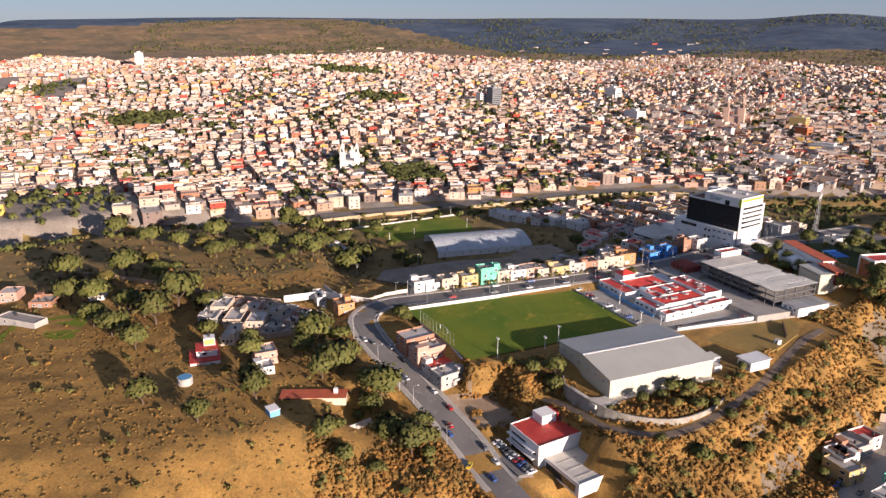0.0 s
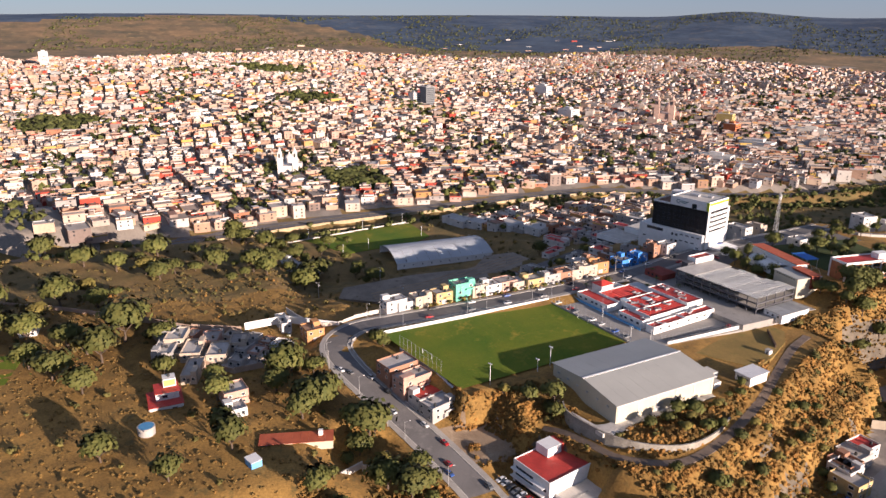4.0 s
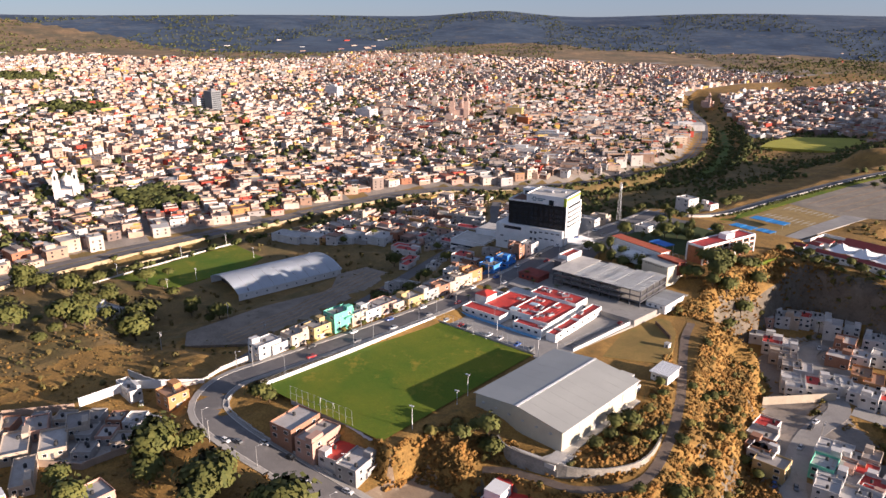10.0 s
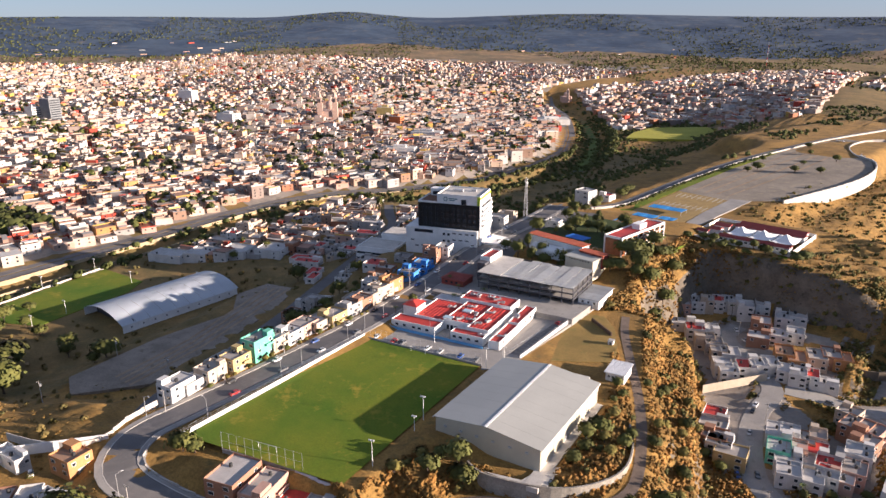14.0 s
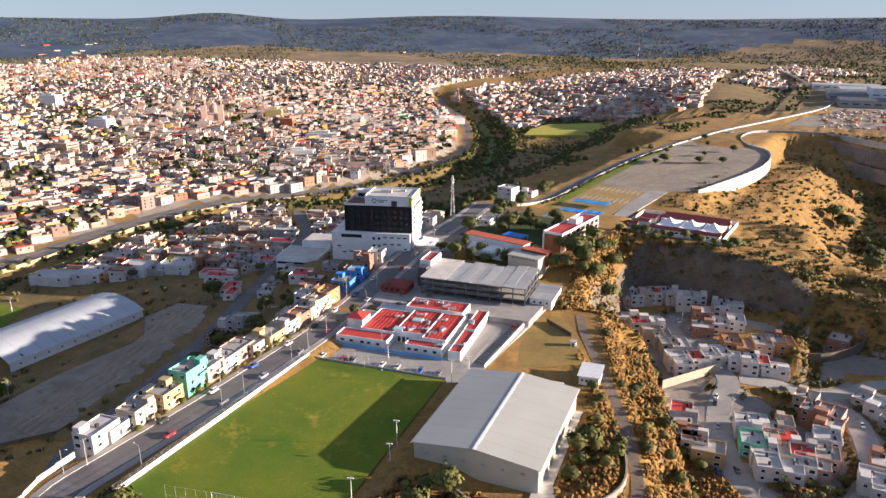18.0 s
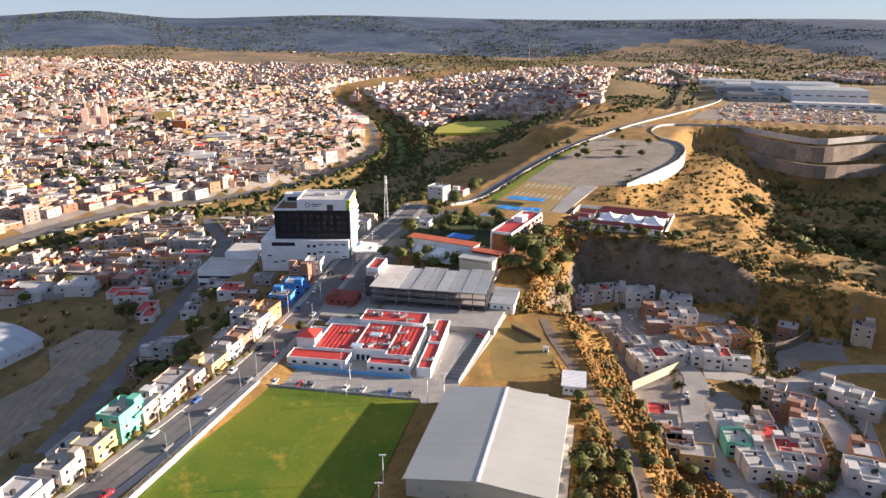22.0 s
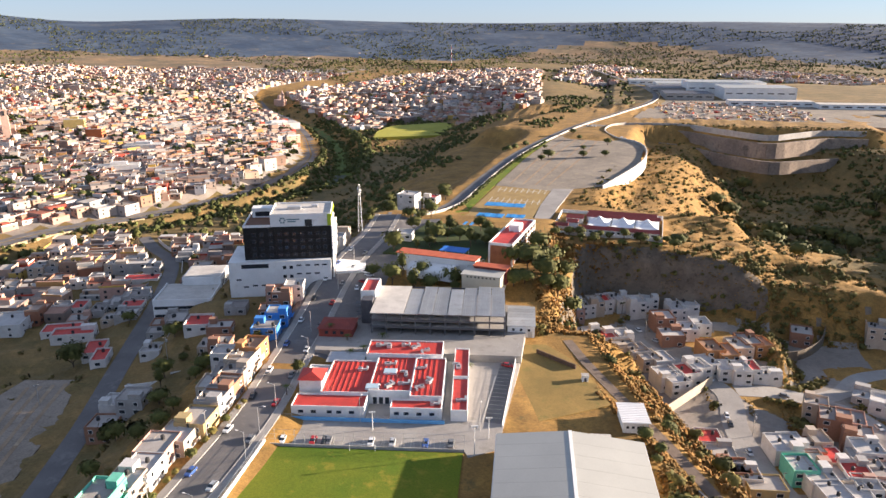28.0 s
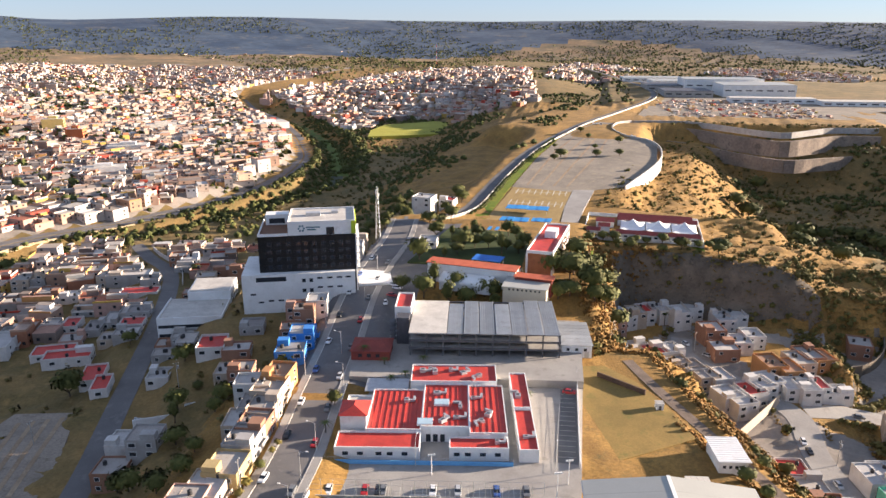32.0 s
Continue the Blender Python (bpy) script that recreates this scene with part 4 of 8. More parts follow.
rows_ = [[bm.verts.new((58 + 62 * i / 12, 228.6 - 4.4 * i / 12 - off, zz - 0.2 * i / 12)) for i in range(13)] for off, zz in ((0, 2.6), (4, 2.0), (9, -0.2), (13, -3.2))]
for r0_, r1_ in zip(rows_, rows_[1:]):
    for i in range(12):
        bm.faces.new((r1_[i], r1_[i + 1], r0_[i + 1], r0_[i]))
tagged(part("grass_bank", bm, TURF), "green grass bank below the kindergarten wall", "lawn", kind="structure")
for k_ in range(4):
    slab("tyre_track", [(20 + 9 * k_, 345), (21.5 + 9 * k_, 345), (34 + 12 * k_, 470), (50 + 10 * k_, 560), (48 + 10 * k_, 560), (32 + 12 * k_, 470)], 0.2, 0.27, DIRT, "pale worn track across the gravel", "track", on_hill=True)
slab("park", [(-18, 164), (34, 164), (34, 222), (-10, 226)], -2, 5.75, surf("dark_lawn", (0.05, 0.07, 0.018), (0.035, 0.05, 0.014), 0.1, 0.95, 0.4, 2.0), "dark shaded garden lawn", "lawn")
fl = [p for p in HILL_ROAD if p[1] > 244]
wall_line("perimeter_wall", [(x + 5.5, y, z + 0.3) for x, y, z in fl[::2] if y < 1100], 1.25, 1.5, 0.3, PALE_CONC, "long pale perimeter wall with pillars along the hilltop road", posts=True)
wall_line("lot_wall", smooth_line([(86, 346, 5), (111, 423, 6.8), (120, 470, 7.8), (120, 512, 8.6), (112, 540, 9.2), (95, 558, 9.6), (83, 598, 10.6), (89, 640, 11.4), (104, 658, 11.5)], 11), 1.8, 9, 0.9, PALE_CONC, "tall pale curved retaining wall round the gravel lot")
wall_line("works_wall", smooth_line([(104, 658, 11.5), (135, 666, 11.5), (168, 662, 11.5), (205, 626, 11.2), (240, 598, 10.8), (270, 620, 10.8), (300, 645, 10.8), (345, 655, 10)], 11), 1.2, 4.5, 0.9, CONCRETE, "grey concrete wall along the edge of the works yard")
TUFF = surf("cut_tuff", (0.33, 0.26, 0.20), (0.22, 0.175, 0.14), 0.05, 0.95, 0.5, 0.5, stain=(0.13, 0.105, 0.085), fine_amount=0.5)
wall_line("terrace_wall", smooth_line([(106, 650, 6.4), (135, 658, 6.4), (164, 654, 6.2), (200, 617, 5.6), (238, 589, 5), (272, 611, 5), (304, 637, 5), (345, 647, 4)], 9), 0.2, 15, 2.5, TUFF, "cut pinkish rock face below the works yard")
wall_line("terrace_wall", smooth_line([(140, 640, -5), (168, 626, -6), (200, 594, -8), (238, 566, -9), (275, 588, -10), (310, 612, -11)], 9), 0.2, 12, 2.5, TUFF, "lower cut rock bench above the ravine")
# kindergarten
KG = empty("kindergarten", pose(59.6, 229.5, 2.4, 0, 0, -3.5) @ Matrix.Diagonal((0.95, 0.92, 1.0, 1)), "low white kindergarten with long maroon roofs and white canopies", "building")
for a, b, c, d in ((32, 0.15, 64, 0.3), (32, 54.6, 64, 0.3)):
    part("boundary_wall", unit("boundary_wall", WHITE, (a, b, -2, c, d, 4.0)), None, KG)
for a, b, c, d in ((0.15, 27, 0.3, 54), (63.8, 27, 0.3, 54)):
    part("boundary_wall", unit("boundary_wall", WHITE, (a, b, -2, c, d, 4.0)), None, KG)
MAROON = surf("maroon_roof", (0.22, 0.035, 0.03), (0.17, 0.03, 0.025), 0.3, 0.6, 0.1, 3.0)
for u0, u1, v0, v1, h in ((18, 62, 4, 11, 3.2), (18, 62, 34, 42, 3.4), (18, 60, 44, 52, 3.0), (6, 16, 28, 38, 3.2), (2, 9, 8, 14, 3.0), (8, 14, 16, 24, 3.4)):
    part("wall", unit("wall", WHITE, ((u0 + u1) / 2, (v0 + v1) / 2, -0.5, u1 - u0, v1 - v0, h + 0.5)), None, KG)
    bm = bms()
    cx = (v0 + v1) / 2
    q = [bm.verts.new(p) for p in ((u0 - .4, v0 - .4, h), (u1 + .4, v0 - .4, h), (u1 + .4, v1 + .4, h), (u0 - .4, v1 + .4, h), (u0 - .4, cx, h + 1.3), (u1 + .4, cx, h + 1.3))]
    for f in ((0, 1, 5, 4), (2, 3, 4, 5), (0, 4, 3), (1, 2, 5), (3, 2, 1, 0)):
        bm.faces.new([q[i] for i in f])
    part("roof", bm, MAROON, KG)
me = unit("window", GLASS, (0, 0, 0, 1.8, 0.1, 1.0))
for k in range(13):
    at(part("window", me, None, KG), pose(20 + k * 3.2, 3.97, 1.4))
CANVAS = surf("white_canvas", (0.82, 0.81, 0.79), (0.76, 0.75, 0.73), 0.2, 0.8, 0.0, 3.0)
for k in range(3):
    bm = bms()
    x0 = 20 + k * 14
    p = [bm.verts.new(c) for c in ((x0, 13, 3.6), (x0 + 13.5, 13, 3.6), (x0 + 13.5, 32, 3.6), (x0, 32, 3.6))]
    top = bm.verts.new((x0 + 6.7, 22, 7.2))
    for i in range(4):
        bm.faces.new((p[i], p[(i + 1) % 4], top))
    bmesh.ops.subdivide_edges(bm, edges=bm.edges, cuts=2, use_grid_fill=True)
    for v in bm.verts:
        d = (Vector((x0 + 6.7, 22)) - v.co.xy).length / 11.5
        v.co.z -= 1.1 * math.sin(math.pi * min(d, 1))
    part("canopy", bm, CANVAS, KG, "white tensile canopy")
    for cx, cy in ((x0, 13), (x0, 32)):
        part("canopy_post", unit("canopy_post", GALV, (cx, cy, 0, 0.2, 0.2, 3.6)), None, KG)
# school block
SC = empty("school", pose(45.0, 181, 5.4, 0, 0, -6.5) @ Matrix.Diagonal((0.95, 0.87, 1.0, 1)), "three-storey brick and white school block with a red roof", "building")
ORANGE_BRICK = surf("orange_brick", (0.42, 0.17, 0.075), (0.34, 0.13, 0.06), 0.4, 0.85, 0.2, 4.0)
part("wall", unit("wall", ORANGE_BRICK, (0, 0, 0, 11.5, 54, 10.4)), None, SC)
part("roof", unit("roof", RED_ROOF, (0, 0, 10.4, 10.8, 53, 0.15)), None, SC)
for x, y, w, d in ((-5.9, 0, 0.5, 54.6), (5.9, 0, 0.5, 54.6), (0, -27.2, 11.4, 0.5), (0, 27.2, 11.4, 0.5)):
    part("parapet", unit("parapet", WHITE, (x, y, 9.9, w, d, 1.3)), None, SC)
for x in (-5.85, 5.85):
    for y in (-27, 27):
        part("corner_pier", unit("corner_pier", WHITE, (x, y, 0, 0.9, 0.9, 9.9)), None, SC)
for z in (3.2, 6.6):
    for x in (-5.86, 5.86):
        part("floor_band", unit("floor_band", WHITE, (x, 0, z, 0.4, 53, 0.7)), None, SC)
for k in range(7):
    part("pier", unit("pier", WHITE, (5.9, -22 + k * 7.2, 0, 0.5, 0.9, 9.9)), None, SC)
me = unit("window", GLASS, (0, 0, 0, 0.12, 4.6, 1.5))
for k in range(7):
    for z in (1.0, 4.4, 7.8):
        at(part("window", me, None, SC), pose(5.82, -18.5 + k * 7.2 - 0.0, z))
part("stair_house", unit("stair_house", WHITE, (0.5, 4, 10.5, 5.5, 9, 3.2)), None, SC)
# low halls and arches south of the garden
AH = empty("assembly_hall", pose(9.8, 143.5, 9.6, 0, 0, -8), "long hall under an orange-red sheet roof", "building")
TILE = surf("orange_sheet", (0.48, 0.12, 0.055), (0.38, 0.09, 0.045), 0.3, 0.7, 0.1, 3.0)
part("wall", unit("wall", WHITE, (6, 0, -4.2, 38, 7, 8.2)), None, AH)
part("roof", unit("roof", TILE, (6, 0, 4, 39, 8, 0.3)), None, AH)
part("side_roof", unit("side_roof", TILE, (33, -4, 3, 16, 6, 0.3)), None, AH)
part("side_wall", unit("side_wall", BRICK_RED, (33, -4, -4.2, 15, 5, 7.2)), None, AH)
bm = bms()
n = 10
ring = [(5 - 5 * math.cos(math.pi * i / n), 2.6 * math.sin(math.pi * i / n)) for i in range(n + 1)]
for k in range(n):
    (y0, z0), (y1, z1) = ring[k], ring[k + 1]
    bm.faces.new([bm.verts.new((x, y - 12, z - 1.0)) for x, y, z in ((-5, y0, z0), (17, y0, z0), (17, y1, z1), (-5, y1, z1))])
bmesh.ops.remove_doubles(bm, verts=bm.verts, dist=0.01)
bmesh.ops.solidify(bm, geom=bm.faces, thickness=0.15)
part("vaulted_roof", bm, WHITE, AH, "white vaulted roof")
part("vault_wall", unit("vault_wall", WHITE, (6, -7, -4.2, 21.6, 9.6, 3.3)), None, AH)
for k in range(6):
    r = empty("garden_arch", AH.matrix_basis @ pose(-8 + k * 6.5, 9, -4.0), "cream hooped garden arch over the path", "arch", "garden arches")
    bm = bms()
    for i in range(8):
        a0, a1 = math.pi * i / 8, math.pi * (i + 1) / 8
        cyl(bm, (0, -4 * math.cos(a0), 0.3 + 5 * math.sin(a0)), (0, -4 * math.cos(a1), 0.3 + 5 * math.sin(a1)), 0.14, None, 6)
    part("hoop", bm, CREAM, r)
r = empty("shade_sail", pose(20, 158, 5.7, 0, 0, -8), "bright blue shade roof on posts", "canopy")
part("roof", unit("roof", STRONG_BLUE, (0, 0, 6.0, 13, 8, 0.2)), None, r)
for x, y in ((-6, -3.5), (6, -3.5), (-6, 3.5), (6, 3.5)):
    part("post", unit("post", GALV, (x, y, -0.2, 0.2, 0.2, 6.2)), None, r)
WR = empty("workshop", pose(39.5, 131.5, 8.0, 0, 0, -4), "white workshop with a pale grey sheet roof", "building")
part("wall", unit("wall", CREAM, (0, 0, -7.5, 17, 15, 10.9)), None, WR)
part("roof", unit("roof", ROOF_SHEET, (0, 0, 3.4, 18, 16, 0.25)), None, WR)
me = unit("window", GLASS, (0, 0, 0, 0.7, 0.1, 0.7))
for k in range(8):
    at(part("window", me, None, WR), pose(-6 + k * 1.7, -7.53, 2.2))
# blue sports canopies and painted courts
BLUE_ROOF = surf("blue_sheet", (0.035, 0.26, 0.60), (0.03, 0.21, 0.50), 0.2, 0.5, 0.05, 3.0)
for x, y, w, d, t in ((27, 276, 25, 9.5, -4), (22, 250, 16, 9, -4), (37, 251, 11, 8, -4), (12, 229, 8, 7, -4)):
    r = empty("sports_canopy", pose(x, y, hill(y) + 0.2, 0, 0, t), "bright blue roofed canopy beside the courts", "canopy", "sports canopies")
    for k in range(4):
        part("roof_panel", unit("roof_panel", BLUE_ROOF, (-w / 2 + (k + 0.5) * w / 4, 0, 2.6 + 0.15 * (k % 2), w / 4 - 0.1, d, 0.18)), None, r)
    for px in (-w / 2 + 0.5, w / 2 - 0.5):
        for py in (-d / 2 + 0.4, d / 2 - 0.4):
            part("post", unit("post", GALV, (px, py, 0, 0.16, 0.16, 2.6)), None, r)
COURT = surf("ochre_court", (0.34, 0.235, 0.09), (0.28, 0.19, 0.075), 0.2, 0.9, 0.1, 2.0)
slab("court", [(4, 242), (46, 240), (48, 290), (51, 332), (12, 338)], -1, 0.24, COURT, "ochre courts with pale painted lines", "court", on_hill=True)
lines = empty("court_lines", pose(31, 312, hill(312) + 0.26, 1.26, 0, -3), "pale painted court lines on ochre ground", "marking", kind="structure")
for k in range(9):
    part("line", unit("line", BAY, (-16 + k * 4.0, 14, 0, 0.5, 12, 0.01)), None, lines)
    part("line", unit("line", BAY, (-16 + k * 4.0, -15, 0, 0.5, 12, 0.01)), None, lines)
for y in (14, -15):
    part("line", unit("line", BAY, (0, y, 0.012, 34, 0.5, 0.01)), None, lines)
# villa and small houses by the hill road are placed with the houses below

# ---- factory beyond the ravine ----
def factory(x, y, w, d, h, turn, wall, roof, label):
    r = empty("factory_hall", pose(x, y, gz(x, y) - 1, 0, 0, turn), label, "factory", "factory halls")
    part("wall", unit("wall", wall, (0, 0, 0, w, d, h + 1)), None, r)
    n = max(3, int(w / 14))
    me = unit("roof_panel", roof, (0, 0, 0, w / n - 0.2, d + 0.8, 0.4))
    for k in range(n):
        at(part("roof_panel", me, None, r), pose(-w / 2 + (k + 0.5) * w / n, 0, h + 1))
    me = unit("window", GLASS, (0, 0, 0, w / n * 0.6, 0.2, 1.6))
    for k in range(n):
        at(part("window", me, None, r), pose(-w / 2 + (k + 0.5) * w / n, -d / 2 - 0.05, h * 0.55))
    return r


for args in ((300, 1040, 104, 66, 17, 5, WHITE, ROOF_SHEET, "large white factory hall with pale roof sheets"), (262, 1108, 120, 60, 20, 5, WHITE, ROOF_SHEET, "large white factory hall with pale roof sheets"),
             (198, 1010, 70, 56, 9, 5, CONCRETE, STEEL, "factory hall with dark sheet roofs"), (190, 1120, 90, 70, 9, 5, CONCRETE, STEEL, "factory hall with dark sheet roofs"),
             (215, 1210, 110, 60, 10, 5, WHITE, ROOF_SHEET, "white factory hall beside the yard"), (300, 920, 110, 24, 7, 2, WHITE, PALE_CONC, "long low white works building"),
             (420, 905, 130, 26, 6, 4, WHITE, PALE_CONC, "long low white works building"), (170, 1300, 110, 50, 8, 5, WHITE, ROOF_SHEET, "white store building far behind"), (440, 830, 24, 24, 6, 10, WHITE, WHITE, "small white pavilion beside the works"),
             (120, 1420, 80, 40, 8, 5, WHITE, ROOF_SHEET, "white store building far behind")):
    factory(*args)
slab("factory_yard", [(112, 720), (380, 700), (480, 900), (250, 985), (152, 960)], 4, 10.0, GRAVEL, "pale gravel yard strewn with stored goods", "lot")
gg = np.random.default_rng(3)
junk = np.column_stack([gg.uniform(150, 330, 420), gg.uniform(730, 940, 420), np.full(420, 9.9), gg.uniform(1.5, 6, 420), gg.uniform(1.5, 4, 420), gg.uniform(0.8, 2.4, 420), gg.uniform(0, 3, 420)])
tagged(part("stored_goods", box_mesh("stored_goods", junk, (TOWN_WALL,)), None), "rows of stored crates, pallets and vehicles", "goods", kind="stuff")


# ---- black and white office block ----
OB = empty("office_block", pose(-67.9, 117.2, -12, 0, 0, 19.4), "office block of black panels on a white podium", "building")
OW, OD, OP, OT = 39.2, 25.5, 24.6, 39.8            # width, depth, top of the podium, top of the black storeys
part("podium", unit("podium", WHITE, (15.6, 10.5, -6, 45.6, 26, OP + 6)), None, OB, "white plastered podium")
part("core", unit("core", BLACK_PANEL, (OW / 2, OD / 2 + 0.2, OP, OW - 0.3, OD - 0.6, OT - OP)), None, OB, "black storeys")
me = unit("black_panel", BLACK_PANEL, (0, 0, 0, OW / 14 - 0.05, 0.12, (OT - OP) / 5 - 0.05))
for i in range(14):
    for j in range(5):
        at(part("black_panel", me, None, OB), pose((i + 0.5) * OW / 14, 0.4, OP + 0.02 + j * (OT - OP) / 5))
me = unit("window", GLASS, (0, 0, 0, 1.4, 0.18, 1.3))
me2 = unit("window_frame", STEEL, (0, 0, -0.12, 1.7, 0.12, 1.55))
for z in (26.2, 29.4, 32.6, 35.8):
    for u in (4.5, 8, 12, 16, 19, 22.5, 26, 29.5, 33, 36):
        w = at(part("window_frame", me2, None, OB), pose(u, 0.3, z))
        part("window", me, None, w)
part("side_wall", unit("side_wall", WHITE, (OW + 0.1, OD / 2, -6, 0.5, OD, OT + 6)), None, OB, "white sunlit end wall")
me = unit("window_band", GLASS, (0, 0, 0, 0.15, OD * 0.82, 1.5))
me2 = unit("balcony", WHITE, (0, 0, 0, 1.2, OD * 0.86, 0.9))
for k in range(5):
    at(part("window_band", me, None, OB), pose(OW + 0.36, OD / 2, OP + 1.5 + k * 3.0))
    at(part("balcony", me2, None, OB), pose(OW + 0.9, OD / 2, OP + 0.3 + k * 3.0))
part("terrace", unit("terrace", surf("timber_deck", (0.20, 0.10, 0.06), (0.15, 0.08, 0.05), 0.5, 0.8, 0.1, 4.0), (6, OD / 2, OT, 11.4, OD - 1.2, 0.15)), None, OB, "brown timber roof deck")
for x, y, w, d in ((6, 0.3, 12, 0.4), (0.3, OD / 2 + 0.3, 0.4, OD - 0.4)):
    part("parapet", unit("parapet", WHITE, (x, y, OT, w, d, 1.1)), None, OB)
part("penthouse", unit("penthouse", WHITE, (25.6, OD / 2 - 0.6, OT, 27, OD - 2.6, 5.0)), None, OB, "white penthouse storey")
part("penthouse_roof", unit("penthouse_roof", PALE_CONC, (25.6, OD / 2 - 0.6, OT + 5.0, 26, OD - 3.6, 0.15)), None, OB)
for x, y, w, d in ((25.6, 0.85, 27, 0.3), (25.6, OD - 2.05, 27, 0.3), (12.25, OD / 2 - 0.6, 0.3, OD - 3.2), (38.95, OD / 2 - 0.6, 0.3, OD - 3.2)):
    part("parapet", unit("parapet", WHITE, (x, y, OT + 5.0, w, d, 0.8)), None, OB)
part("green_fin", unit("green_fin", surf("lime_panel", (0.42, 0.52, 0.03), (0.36, 0.46, 0.03), 0.3, 0.6, 0.05, 3.0), (39.4, OD / 2 - 0.6, OT + 3.6, 0.4, OD - 4, 1.3), (38.4, 0.4, OT + 0.2, 1.8, 0.4, 5.2)), None, OB, "lime-green panel")
part("stair_head", unit("stair_head", WHITE, (6.5, OD - 4.5, OT, 9.5, 6, 4.6)), None, OB)
part("stair_window", unit("stair_window", GLASS, (6.5, OD - 7.55, OT + 0.8, 6.5, 0.1, 2.2)), None, OB)
SIGN = surf("teal_sign", (0.05, 0.16, 0.19), (0.04, 0.13, 0.16), 0.5, 0.6, 0.0, 3.0)
bm = bms()
for a in range(6):
    box(bm, 17.5 + 1.1 * math.cos(a * 1.047), 0.62, OT + 2.5 + 1.1 * math.sin(a * 1.047), 0.7, 0.12, 0.7)
part("sign_emblem", bm, SIGN, OB, "teal rosette emblem")
for x, z, w in ((22.2, 3.0, 5.6), (21.6, 2.0, 3.6)):
    part("sign_bar", unit("sign_bar", SIGN, (x, 0.64, OT + z, w, 0.1, 0.5)), None, OB)
part("roof_door", unit("roof_door", GLASS, (29, 0.64, OT + 0.1, 3.2, 0.1, 3)), None, OB)
part("vent_block", unit("vent_block", GALV, (22, OD / 2, OT + 5.15, 6, 3, 1.4), (31, OD / 2 + 3, OT + 5.15, 3, 2.4, 1.2)), None, OB)
me = unit("podium_window", GLASS, (0, 0, 0, 2.2, 0.12, 0.7))
for u, z in ((-3, 16), (0, 12.5), (4, 13), (8, 13), (12, 13), (24, 22), (28, 22), (32, 22), (35.5, 22), (24, 18), (28, 18), (32, 18)):
    at(part("podium_window", me, None, OB), pose(u, -2.53, z))
me = unit("podium_window", GLASS, (0, 0, 0, 1.5, 0.12, 1.5))
for u in (17.5, 20.5):
    for z in (16.5, 20.8):
        at(part("podium_window", me, None, OB), pose(u, -2.53, z))
part("podium_glazing", unit("podium_glazing", GLASS, (4.5, -2.53, 21.6, 12, 0.12, 1.9)), None, OB, "dark strip window")
part("lower_wing", unit("lower_wing", WHITE, (47, 14, 4, 14, 20, 12.5)), None, OB, "low white side wing")
NW_ = empty("white_office", pose(-107.0, 101.5, -17.0, 0, 0, 18), "white modern office with dark strip windows", "building")
part("wall", unit("wall", WHITE, (13, 12, 0, 26, 24, 12)), None, NW_)
part("upper_wall", unit("upper_wall", WHITE, (17, 30, 0, 18, 18, 16)), None, NW_)
part("roof", unit("roof", PALE_CONC, (13, 12, 12, 25, 23, 0.1)), None, NW_)
part("upper_roof", unit("upper_roof", PALE_CONC, (17, 30, 16, 17, 17, 0.1)), None, NW_)
for x, y, w, d in ((13, 0.2, 26, 0.4), (0.2, 12, 0.4, 23.2), (25.8, 12, 0.4, 23.2)):
    part("parapet", unit("parapet", WHITE, (x, y, 12, w, d, 0.9)), None, NW_)
for z in (4.6, 8.4):
    part("strip_window", unit("strip_window", GLASS, (13, -0.04, z, 25, 0.15, 1.3)), None, NW_)
    part("strip_window", unit("strip_window", GLASS, (26.04, 10, z, 0.15, 18, 1.3)), None, NW_)
me = unit("window", GLASS, (0, 0, 0, 0.12, 1.0, 5.5))
for k in range(5):
    at(part("window", me, None, NW_), pose(26.05, 23.5 + k * 3.2, 8.5))
# telecom mast
MA = empty("telecom_mast", pose(-42.5, 200, gz(-42.5, 200), 0, 0, 10) @ Matrix.Diagonal((1, 1, 0.82, 1)), "grey lattice telecom mast with antennas", "mast")
bm = bms()
for k in range(4):
    a = math.pi / 4 + k * math.pi / 2
    cyl(bm, (1.6 * math.cos(a), 1.6 * math.sin(a), -0.3), (0.5 * math.cos(a), 0.5 * math.sin(a), 33), 0.12, 0.08, 5)
part("legs", bm, GALV, MA)
for j in range(11):
    bm = bms()
    f0, f1 = 1.6 - 1.1 * j / 11, 1.6 - 1.1 * (j + 1) / 11
    for k in range(4):
        a, b = math.pi / 4 + k * math.pi / 2, math.pi / 4 + (k + 1) * math.pi / 2
        cyl(bm, (f0 * math.cos(a), f0 * math.sin(a), 3 * j), (f1 * math.cos(b), f1 * math.sin(b), 3 * j + 3), 0.06, None, 4)
    part("bracing", bm, GALV, MA)
for k in range(5):
    part("antenna", unit("antenna", WHITE, (0.8 * math.cos(k * 1.26), 0.8 * math.sin(k * 1.26), 27 + (k % 2) * 2, 0.4, 0.4, 2.2)), None, MA)

